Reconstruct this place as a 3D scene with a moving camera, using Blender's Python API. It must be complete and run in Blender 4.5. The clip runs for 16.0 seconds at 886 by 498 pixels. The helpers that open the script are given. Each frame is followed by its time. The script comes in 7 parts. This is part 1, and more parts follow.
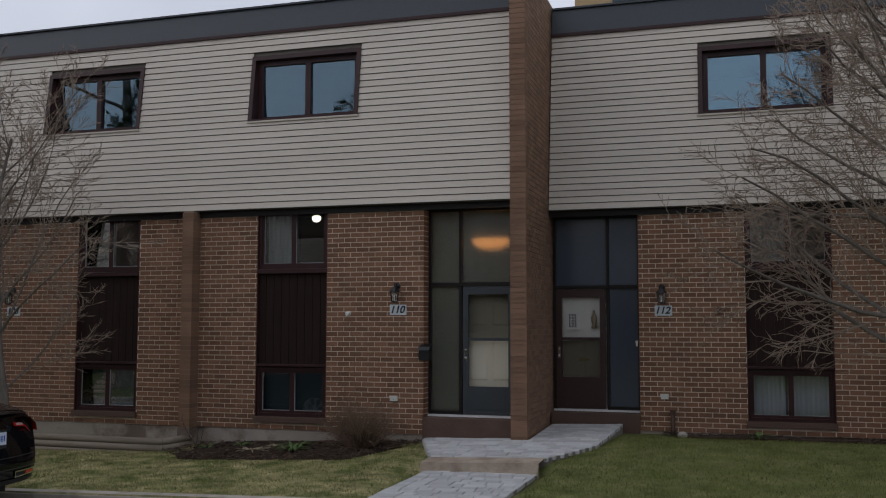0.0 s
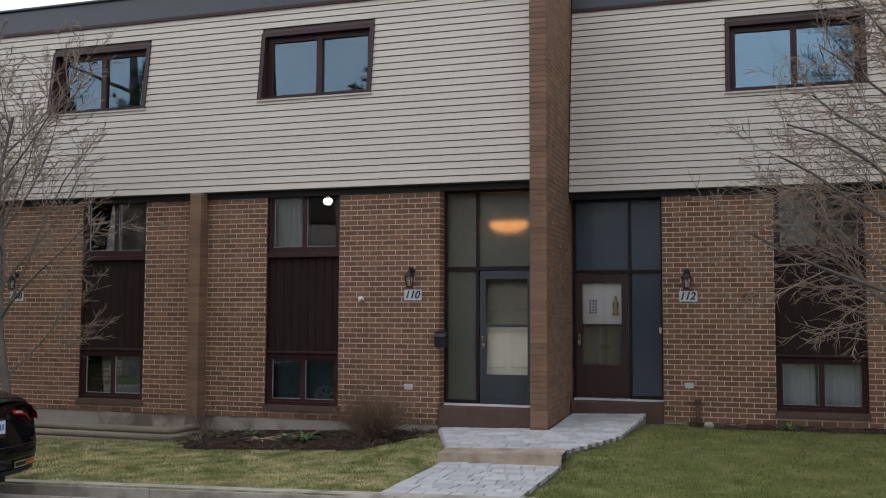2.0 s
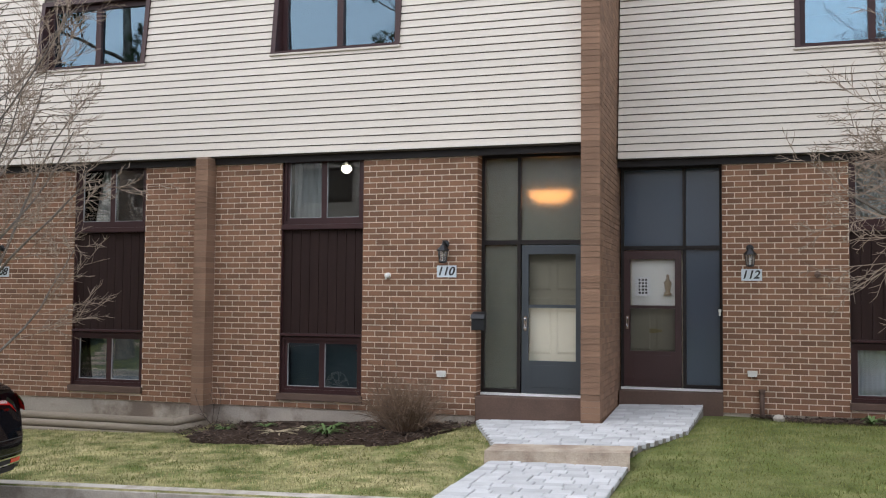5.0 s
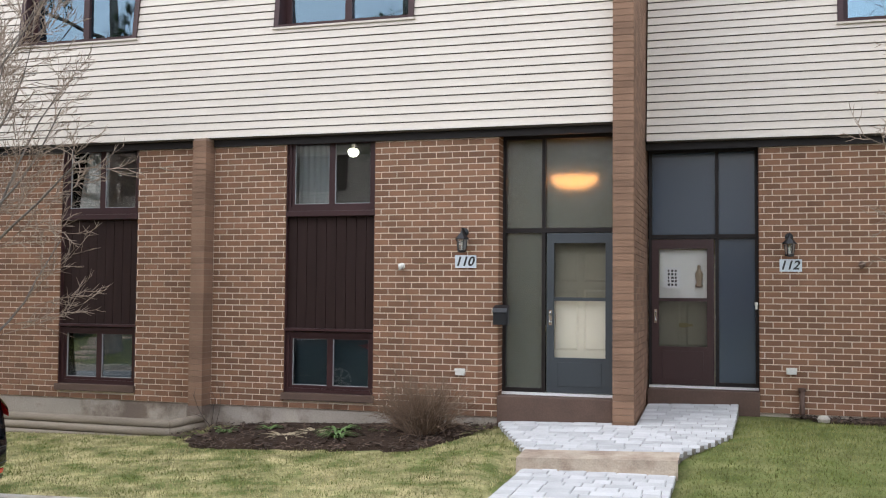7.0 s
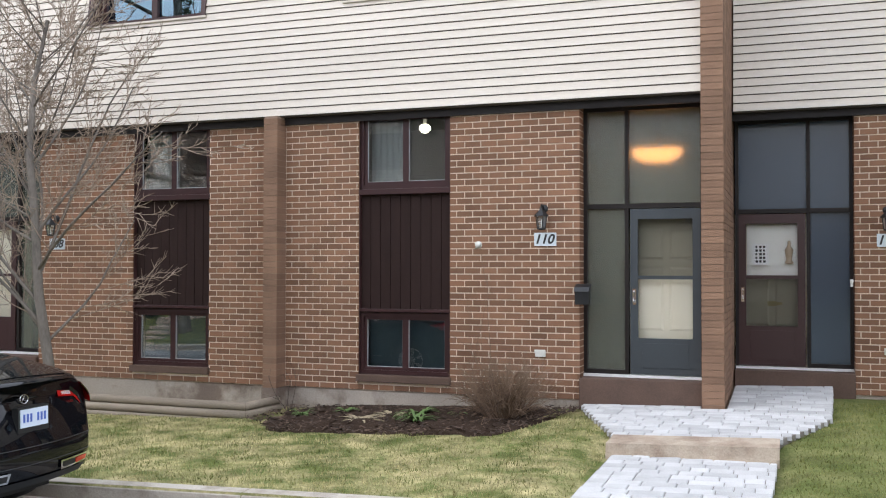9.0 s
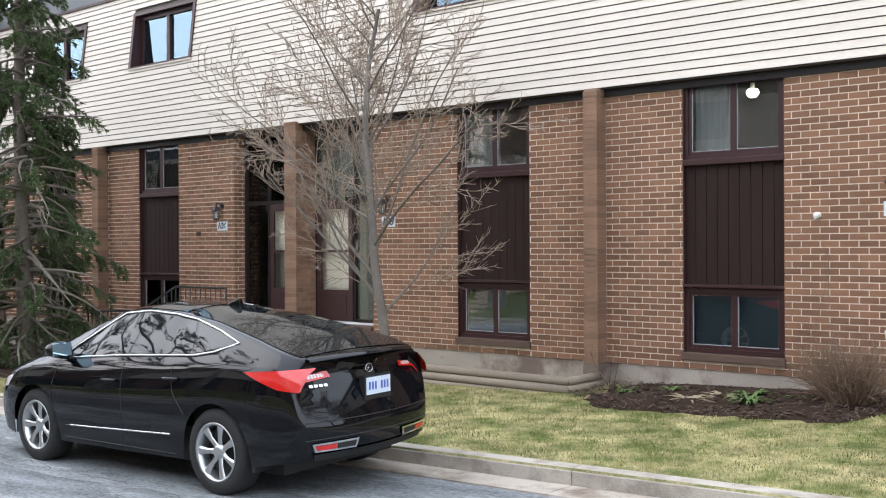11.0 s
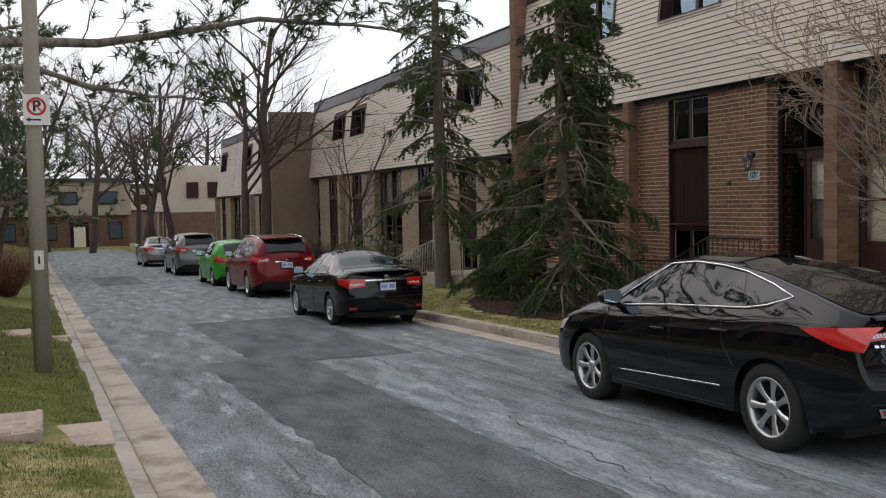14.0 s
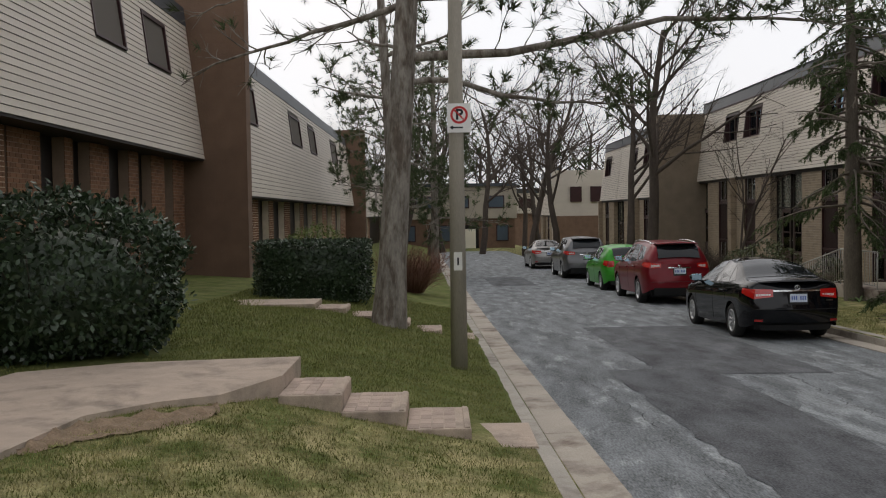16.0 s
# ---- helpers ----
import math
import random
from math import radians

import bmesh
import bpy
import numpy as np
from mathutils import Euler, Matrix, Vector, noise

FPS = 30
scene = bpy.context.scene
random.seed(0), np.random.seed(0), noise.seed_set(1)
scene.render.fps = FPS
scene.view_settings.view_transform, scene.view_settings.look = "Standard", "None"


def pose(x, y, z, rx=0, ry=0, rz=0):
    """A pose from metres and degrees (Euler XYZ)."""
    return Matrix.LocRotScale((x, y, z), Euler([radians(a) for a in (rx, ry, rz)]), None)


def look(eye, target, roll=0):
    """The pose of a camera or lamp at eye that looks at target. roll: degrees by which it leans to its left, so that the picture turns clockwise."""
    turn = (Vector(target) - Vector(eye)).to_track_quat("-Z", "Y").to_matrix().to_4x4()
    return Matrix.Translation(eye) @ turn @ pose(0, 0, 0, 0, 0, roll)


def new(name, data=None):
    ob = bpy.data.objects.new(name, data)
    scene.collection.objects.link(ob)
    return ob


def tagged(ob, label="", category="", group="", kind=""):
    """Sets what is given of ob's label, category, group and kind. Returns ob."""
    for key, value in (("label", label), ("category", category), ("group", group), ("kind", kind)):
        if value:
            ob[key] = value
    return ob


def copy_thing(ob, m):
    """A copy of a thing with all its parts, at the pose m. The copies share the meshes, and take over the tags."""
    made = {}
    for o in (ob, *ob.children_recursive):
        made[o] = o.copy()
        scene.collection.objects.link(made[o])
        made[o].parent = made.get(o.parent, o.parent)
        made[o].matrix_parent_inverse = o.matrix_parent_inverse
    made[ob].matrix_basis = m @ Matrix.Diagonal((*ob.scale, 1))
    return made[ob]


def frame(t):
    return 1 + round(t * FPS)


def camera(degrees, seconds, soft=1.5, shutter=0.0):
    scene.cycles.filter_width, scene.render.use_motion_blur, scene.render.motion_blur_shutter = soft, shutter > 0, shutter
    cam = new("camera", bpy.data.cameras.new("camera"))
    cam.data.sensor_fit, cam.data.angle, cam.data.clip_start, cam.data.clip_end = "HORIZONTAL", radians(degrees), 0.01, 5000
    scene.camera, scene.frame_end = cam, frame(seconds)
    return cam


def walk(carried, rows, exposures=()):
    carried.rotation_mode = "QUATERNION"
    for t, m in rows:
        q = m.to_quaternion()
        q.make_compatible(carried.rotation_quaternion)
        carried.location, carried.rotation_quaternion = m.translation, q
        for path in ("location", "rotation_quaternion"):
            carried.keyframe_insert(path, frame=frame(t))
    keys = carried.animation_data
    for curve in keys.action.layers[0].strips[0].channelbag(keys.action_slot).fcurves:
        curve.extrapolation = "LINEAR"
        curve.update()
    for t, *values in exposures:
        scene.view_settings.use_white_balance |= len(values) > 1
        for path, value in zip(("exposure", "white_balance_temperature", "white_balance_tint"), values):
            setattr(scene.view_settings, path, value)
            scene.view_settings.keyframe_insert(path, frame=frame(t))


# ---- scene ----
cam = camera(49.3, 16.0, 1.1)
METRES, EYE, TILT, LEAN, TURN = 5.4, 2.25, 0.0, 0.0, 17.4
ROWS = [
    (0.0, 0.0, 0.0, 0.0, -0.01, 4.54, -0.09),
    (0.5, 0.002, 0.016, -0.0009, 0.18, 4.3, -0.03),
    (1.0, 0.0016, 0.0397, -0.003, 0.36, 4.12, -0.05),
    (1.5, -0.0102, 0.0706, -0.0057, 0.41, 3.99, -0.12),
    (2.0, -0.0246, 0.1092, -0.01, 0.47, 3.9, -0.2),
    (2.5, -0.0441, 0.1546, -0.0139, 0.5, 3.81, -0.31),
    (3.0, -0.0647, 0.2042, -0.02, 0.55, 3.73, -0.39),
    (3.5, -0.0812, 0.2504, -0.0248, 0.64, 3.56, -0.44),
    (4.0, -0.1025, 0.3042, -0.0297, 0.54, 3.38, -0.44),
    (6.5, -0.2194, 0.5574, -0.0259, -1.06, 2.69, -0.53),
    (7.0, -0.2344, 0.5977, -0.0269, -1.05, 2.56, -0.49),
    (7.5, -0.2477, 0.6263, -0.0261, -1.04, 2.21, -0.39),
    (8.0, -0.2593, 0.6393, -0.0238, -1.1, 1.73, -0.27),
    (10.5, -0.3147, 0.7023, -0.023, 15.44, 0.27, 0.28),
    (11.0, -0.3248, 0.6984, -0.0262, 20.43, -0.18, 0.32),
    (11.5, -0.3399, 0.699, -0.0268, 25.35, -0.76, 0.37),
    (12.0, -0.3573, 0.6896, -0.0253, 30.14, -1.42, 0.31),
    (12.5, -0.3678, 0.6728, -0.0237, 34.94, -2.09, 0.33),
    (13.0, -0.3731, 0.6644, -0.0261, 39.89, -2.56, 0.43),
    (13.5, -0.3703, 0.6609, -0.0229, 45.0, -2.83, 0.81),
    (14.0, -0.3773, 0.6761, -0.0246, 50.22, -2.74, 1.16),
    (14.5, -0.3961, 0.6793, -0.0245, 55.2, -2.66, 1.32),
    (15.0, -0.4152, 0.6725, -0.0244, 60.1, -2.53, 1.2),
    (15.5, -0.4396, 0.6565, -0.0214, 65.55, -2.37, 1.04),
    (16.0, -0.4735, 0.6364, -0.0219, 72.26, -2.1, 0.87),
]
EXPOSURES = [
    (0.0, -1.3, 6250, 14), (2.0, -0.56, 6300, 14), (4.0, 0.10, 6300, 13), (7.0, 0.52, 6330, 12.5), (8.0, 0.58, 6330, 12.5), (10.5, 0.72, 6180, 12),
    (11.3, 0.8, 6250, 12), (12.0, 0.55, 6350, 12), (12.5, 0.46, 6450, 11.5), (13.5, -0.11, 6700, 12.5), (14.5, -0.79, 6900, 13), (15.4, -0.85, 6950, 13), (16.0, -0.8, 7000, 12.5),
]
walk(cam, [(t, pose(0, 0, EYE, TILT, LEAN, TURN) @ pose(METRES * x, METRES * y, METRES * z, 90 + pitch, roll, yaw)) for t, x, y, z, yaw, pitch, roll in ROWS], EXPOSURES)

# ---- world, sun ----
SUN_ELEV, SUN_ROT = radians(38), radians(-115)
world = bpy.data.worlds.new("sky")
scene.world = world
world.use_nodes = True
wn = world.node_tree.nodes
sky = wn.new("ShaderNodeTexSky")
sky.sky_type, sky.sun_disc = "NISHITA", False
sky.sun_elevation, sky.sun_rotation = SUN_ELEV, SUN_ROT
sky.air_density, sky.dust_density, sky.ozone_density = 1.0, 5.0, 1.0
# thin bright cloud over the whole sky, with bluer gaps
wl = world.node_tree.links
wco = wn.new("ShaderNodeTexCoord")
wnoise = wn.new("ShaderNodeTexNoise")
wnoise.inputs["Scale"].default_value, wnoise.inputs["Detail"].default_value = 2.2, 5.0
wl.new(wco.outputs["Generated"], wnoise.inputs["Vector"])
wramp = wn.new("ShaderNodeValToRGB")
wramp.color_ramp.elements[0].position, wramp.color_ramp.elements[1].position = 0.3, 0.62
wramp.color_ramp.elements[0].color, wramp.color_ramp.elements[1].color = (0.72, 0.72, 0.72, 1), (1, 1, 1, 1)
wl.new(wnoise.outputs["Fac"], wramp.inputs["Fac"])
wmix = wn.new("ShaderNodeMix")
wmix.data_type = "RGBA"
wmix.inputs["B"].default_value = (9.4, 10.0, 10.9, 1)
wl.new(wramp.outputs["Color"], wmix.inputs["Factor"])
wl.new(sky.outputs["Color"], wmix.inputs["A"])
wl.new(wmix.outputs["Result"], wn["Background"].inputs["Color"])
wn["Background"].inputs["Strength"].default_value = 0.17
sun_data = bpy.data.lights.new("sun", "SUN")
sun_data.energy, sun_data.angle, sun_data.color = 0.6, radians(60), (1.0, 0.95, 0.88)
sun = new("sun", sun_data)
sun.matrix_world = look((0, 0, 30), Vector((0, 0, 30)) - Vector((math.cos(SUN_ELEV) * math.sin(SUN_ROT), math.cos(SUN_ELEV) * math.cos(SUN_ROT), math.sin(SUN_ELEV))))

# ---- materials ----
MATS = {}


def nodes_of(m):
    t = m.node_tree
    return t.nodes, t.links, t.nodes["Principled BSDF"]


def material(name, color, rough=0.6, metal=0.0, var=0.0, scale=8.0, fine=60.0, bump=0.0, rnd=0.0, island=0.0,
             coat=0.0, spec=0.5, stretch=(1, 1, 1), second=None, second_at=(0.5, 0.65), second_scale=1.5, lush=False):
    """Principled surface: colour varied at a coarse and a fine scale, by object or by island, with a second tone in patches."""
    m = bpy.data.materials.new(name)
    m.use_nodes = True
    n, l, b = nodes_of(m)
    b.inputs["Roughness"].default_value, b.inputs["Metallic"].default_value = rough, metal
    b.inputs["Coat Weight"].default_value, b.inputs["Specular IOR Level"].default_value = coat, spec
    b.inputs["Coat Roughness"].default_value = 0.03
    b.inputs["Base Color"].default_value = (*color, 1)
    if var or bump or rnd or island or second:
        co = n.new("ShaderNodeTexCoord")
        mp = n.new("ShaderNodeMapping")
        mp.inputs["Scale"].default_value = stretch
        l.new(co.outputs["Object"], mp.inputs["Vector"])
        geo = n.new("ShaderNodeNewGeometry")
        if rnd or island:
            mp2 = n.new("ShaderNodeMapping")
            l.new(geo.outputs["Position"], mp2.inputs["Vector"])
            mp2.inputs["Scale"].default_value = stretch
            mp = mp2
        big, small = n.new("ShaderNodeTexNoise"), n.new("ShaderNodeTexNoise")
        big.inputs["Scale"].default_value, small.inputs["Scale"].default_value = scale, fine
        big.inputs["Detail"].default_value, small.inputs["Detail"].default_value = 6.0, 4.0
        l.new(mp.outputs["Vector"], big.inputs["Vector"])
        l.new(mp.outputs["Vector"], small.inputs["Vector"])
        add = n.new("ShaderNodeMath")
        add.operation = "ADD"
        l.new(big.outputs["Fac"], add.inputs[0])
        l.new(small.outputs["Fac"], add.inputs[1])
        last = add.outputs[0]
        if rnd or island:
            if island:
                src = geo.outputs["Random Per Island"]
            else:
                info = n.new("ShaderNodeObjectInfo")
                src = info.outputs["Random"]
            mul = n.new("ShaderNodeMath")
            mul.operation = "MULTIPLY_ADD"
            l.new(src, mul.inputs[0])
            mul.inputs[1].default_value = (rnd or island) * 2
            l.new(last, mul.inputs[2])
            sub = n.new("ShaderNodeMath")
            sub.operation = "SUBTRACT"
            l.new(mul.outputs[0], sub.inputs[0])
            sub.inputs[1].default_value = rnd or island
            last = sub.outputs[0]
        mr = n.new("ShaderNodeMapRange")
        mr.inputs["From Min"].default_value, mr.inputs["From Max"].default_value = 0.5, 1.5
        mr.inputs["To Min"].default_value, mr.inputs["To Max"].default_value = 1 - var, 1 + var
        l.new(last, mr.inputs["Value"])
        base = n.new("ShaderNodeMix")
        base.data_type = "RGBA"
        base.inputs["A"].default_value, base.inputs["B"].default_value = (*color, 1), (*(second or color), 1)
        base.inputs["Factor"].default_value = 0
        if second:
            pn = n.new("ShaderNodeTexNoise")
            pn.inputs["Scale"].default_value, pn.inputs["Detail"].default_value = second_scale, 8.0
            pn.inputs["Roughness"].default_value = 0.65
            l.new(mp.outputs["Vector"], pn.inputs["Vector"])
            pr = n.new("ShaderNodeMapRange")
            pr.inputs["From Min"].default_value, pr.inputs["From Max"].default_value = second_at
            l.new(pn.outputs["Fac"], pr.inputs["Value"])
            last_p = pr.outputs["Result"]
            if lush:
                # the lawn east of the paved path is well kept and green
                pos, sep, east, both = n.new("ShaderNodeNewGeometry"), n.new("ShaderNodeSeparateXYZ"), n.new("ShaderNodeMapRange"), n.new("ShaderNodeMath")
                l.new(pos.outputs["Position"], sep.inputs["Vector"])
                l.new(sep.outputs["X"], east.inputs["Value"])
                east.inputs["From Min"].default_value, east.inputs["From Max"].default_value = -3.6, -2.4
                east.inputs["To Min"].default_value, east.inputs["To Max"].default_value = 1.0, 0.25
                both.operation = "MULTIPLY"
                l.new(last_p, both.inputs[0])
                l.new(east.outputs["Result"], both.inputs[1])
                # so is the opposite lawn past its steps
                past, north, most, again = n.new("ShaderNodeMapRange"), n.new("ShaderNodeMapRange"), n.new("ShaderNodeMath"), n.new("ShaderNodeMath")
                l.new(sep.outputs["X"], past.inputs["Value"])
                past.inputs["From Min"].default_value, past.inputs["From Max"].default_value = -12.9, -11.4
                past.inputs["To Min"].default_value, past.inputs["To Max"].default_value = 0.22, 0.90
                l.new(sep.outputs["Y"], north.inputs["Value"])
                north.inputs["From Min"].default_value, north.inputs["From Max"].default_value = 5.0, 7.0
                most.operation, again.operation = "MAXIMUM", "MULTIPLY"
                l.new(past.outputs["Result"], most.inputs[0])
                l.new(north.outputs["Result"], most.inputs[1])
                l.new(both.outputs[0], again.inputs[0])
                l.new(most.outputs[0], again.inputs[1])
                last_p = again.outputs[0]
            l.new(last_p, base.inputs["Factor"])
        vm = n.new("ShaderNodeVectorMath")
        vm.operation = "SCALE"
        l.new(base.outputs["Result"], vm.inputs[0])
        l.new(mr.outputs["Result"], vm.inputs["Scale"])
        l.new(vm.outputs["Vector"], b.inputs["Base Color"])
        if bump:
            bp = n.new("ShaderNodeBump")
            bp.inputs["Strength"].default_value, bp.inputs["Distance"].default_value = bump, 0.01
            l.new(add.outputs[0], bp.inputs["Height"])
            l.new(bp.outputs["Normal"], b.inputs["Normal"])
    MATS[name] = m
    return m


def glass(name, tint=(0.8, 0.85, 0.85), rough=0.0, ior=1.5, clear=0.6, sheen=(1.0, 1.0, 1.0)):
    """A pane: tinted see-through film mixed with a mirror-like face by Fresnel gloss."""
    m = bpy.data.materials.new(name)
    m.use_nodes = True
    n, l, b = nodes_of(m)
    if clear >= 1.0:
        n.remove(b)
        see, gloss, fr, mix = n.new("ShaderNodeBsdfTransparent"), n.new("ShaderNodeBsdfGlossy"), n.new("ShaderNodeFresnel"), n.new("ShaderNodeMixShader")
        see.inputs["Color"].default_value = (*tint, 1)
        gloss.inputs["Color"].default_value = (*sheen, 1)
        gloss.inputs["Roughness"].default_value, fr.inputs["IOR"].default_value = rough, ior
        l.new(fr.outputs["Fac"], mix.inputs["Fac"])
        l.new(see.outputs["BSDF"], mix.inputs[1])
        l.new(gloss.outputs["BSDF"], mix.inputs[2])
        l.new(mix.outputs["Shader"], n["Material Output"].inputs["Surface"])
        MATS[name] = m
        return m
    b.inputs["Base Color"].default_value = (*tint, 1)
    b.inputs["Roughness"].default_value, b.inputs["IOR"].default_value = rough, ior
    b.inputs["Transmission Weight"].default_value = clear
    b.inputs["Specular IOR Level"].default_value = 1.0
    MATS[name] = m
    return m


def glow(name, color, strength):
    m = material(name, color, 0.5)
    b = m.node_tree.nodes["Principled BSDF"]
    b.inputs["Emission Color"].default_value, b.inputs["Emission Strength"].default_value = (*color, 1), strength
    return m


BRICK = material("brown_brick", (0.212, 0.110, 0.065), 0.85, spec=0.25, var=0.35, scale=3.0, fine=90, bump=0.5, rnd=0.35)
BRICK_JOINED = material("brown_brick_course", (0.212, 0.110, 0.065), 0.85, spec=0.25, var=0.35, scale=3.0, fine=90, bump=0.5, island=0.35)
BRICK_PIER = material("tan_brick", (0.225, 0.135, 0.088), 0.85, spec=0.25, var=0.3, scale=3.0, fine=90, bump=0.5, island=0.3)
MORTAR = material("mortar", (0.72, 0.61, 0.49), 0.95, var=0.25, scale=4, fine=120, bump=0.4)
MORTAR_PIER = material("pier_mortar", (0.27, 0.19, 0.14), 0.95, var=0.25, scale=4, fine=120, bump=0.4)
END_TAN = material("tan_end_wall_brick", (0.24, 0.19, 0.14), 0.9, var=0.3, scale=2.0, fine=40, bump=0.4)
BRICK_BEIGE = material("beige_brick", (0.29, 0.225, 0.16), 0.9, var=0.3, scale=3.0, fine=60, bump=0.4, island=0.2)
MORTAR_BEIGE = material("beige_mortar", (0.40, 0.34, 0.27), 0.95, var=0.25, scale=3, fine=60, bump=0.4)
BRICK_END = material("end_wall_brick", (0.165, 0.10, 0.066), 0.9, var=0.3, scale=2.0, fine=40, bump=0.4)
SIDING = material("beige_siding", (0.565, 0.507, 0.432), 0.5, spec=0.35, var=0.10, scale=0.9, fine=30, bump=0.05, stretch=(0.6, 1, 2.0), rnd=0.12)
SIDING_JOINED = material("beige_siding_course", (0.565, 0.507, 0.432), 0.5, spec=0.35, var=0.10, scale=0.9, fine=30, bump=0.05, stretch=(0.6, 1, 2.0), island=0.10)
# dark backing colour draws the shadow line below each siding board
SHADOW_GAP = material("siding_gap_shade", (0.11, 0.095, 0.08), 0.9)
FASCIA = material("charcoal_fascia", (0.038, 0.046, 0.055), 0.45, var=0.15, scale=1.0, fine=20, bump=0.05)
BURGUNDY = material("burgundy_trim", (0.042, 0.018, 0.018), 0.4, var=0.3, scale=3, fine=60, bump=0.1, spec=0.3)
PANEL_BROWN = material("brown_panel", (0.026, 0.014, 0.012), 0.65, spec=0.15, var=0.3, scale=2, fine=50, bump=0.15, stretch=(4, 4, 0.6))
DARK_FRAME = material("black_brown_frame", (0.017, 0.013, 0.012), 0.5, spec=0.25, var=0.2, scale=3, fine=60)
STORM_GREY = material("slate_storm_door", (0.045, 0.053, 0.06), 0.4, var=0.15, scale=2, fine=50)
WHITE_METAL = material("white_threshold", (0.75, 0.75, 0.74), 0.4, var=0.12, scale=12, fine=90)
GLASS_DOOR = glass("storm_door_glass", (0.99, 0.99, 0.99), 0.0, 1.3, 1.0)
CREAM = material("cream_door", (0.82, 0.76, 0.61), 0.45, var=0.05, scale=2, fine=40)
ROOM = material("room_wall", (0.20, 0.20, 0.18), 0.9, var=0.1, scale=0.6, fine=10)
# dark blue put into the walls for unlit rooms and reflected sky
ROOM_DARK = material("unlit_room_tone", (0.07, 0.095, 0.12), 0.9, var=0.2, scale=0.6, fine=10)
CURTAIN = material("curtain", (0.34, 0.36, 0.35), 0.9, var=0.15, scale=2, fine=40, stretch=(6, 1, 0.4))
GLASS = glass("window_glass", (0.96, 0.975, 0.975), 0.0, 1.65, 1.0)
# the blue of a reflected sky is put into the gloss colour
GLASS_UPPER = glass("sky_tinted_window_glass", (0.75, 0.84, 0.86), 0.0, 2.6, 1.0, (0.60, 0.84, 1.0))
GLAZING_BEAD = material("pale_glazing_bead", (0.34, 0.35, 0.35), 0.5, var=0.1, scale=8)
GLASS_FROST = glass("frosted_glass", (0.55, 0.57, 0.48), 0.22, 1.5, 0.9)
GLASS_BLUE = glass("blue_grey_film_glass", (0.07, 0.098, 0.135), 0.16, 1.5, 0.25)
SCREEN = glass("insect_screen", (0.66, 0.66, 0.65), 0.15, 1.12, 1.0)
CONCRETE = material("concrete", (0.36, 0.31, 0.26), 0.9, var=0.35, scale=1.6, fine=50, bump=0.4, second=(0.16, 0.12, 0.095), second_at=(0.5, 0.62), second_scale=0.9)
KERB = material("kerb_concrete", (0.40, 0.365, 0.315), 0.92, var=0.3, scale=2.0, fine=70, bump=0.5, second=(0.2, 0.17, 0.14), second_at=(0.48, 0.7), second_scale=2.2)
GUTTER = material("gutter_concrete", (0.42, 0.37, 0.31), 0.92, var=0.3, scale=2.0, fine=70, bump=0.4, second=(0.17, 0.13, 0.10), second_at=(0.5, 0.68), second_scale=1.4)
STEP_CONC = material("aggregate_concrete", (0.50, 0.40, 0.32), 0.95, var=0.25, scale=5, fine=160, bump=0.7, second=(0.26, 0.21, 0.17), second_at=(0.5, 0.7), second_scale=2.0)
PAVER = material("grey_paver", (0.46, 0.46, 0.46), 0.9, var=0.25, scale=4, fine=110, bump=0.4, rnd=0.3)
PAVER_JOINT = material("paver_sand", (0.20, 0.18, 0.155), 0.95, var=0.2, scale=10, fine=120)
STEP_STONE = material("natural_stone_step", (0.40, 0.33, 0.255), 0.9, var=0.3, scale=4, fine=60, bump=0.9, second=(0.27, 0.20, 0.15), second_at=(0.45, 0.65), second_scale=3)
SILL_BROWN = material("brown_concrete_sill", (0.10, 0.06, 0.043), 0.8, var=0.3, scale=3, fine=60, bump=0.3)
MULCH = material("dark_mulch", (0.040, 0.026, 0.018), 0.95, spec=0.1, var=0.5, scale=12, fine=90, bump=1.0)
TIMBER = material("weathered_timber", (0.25, 0.205, 0.155), 0.9, var=0.35, scale=2, fine=50, bump=0.4, stretch=(0.4, 4, 4))

# ---- building tools ----
ORIGIN = {}


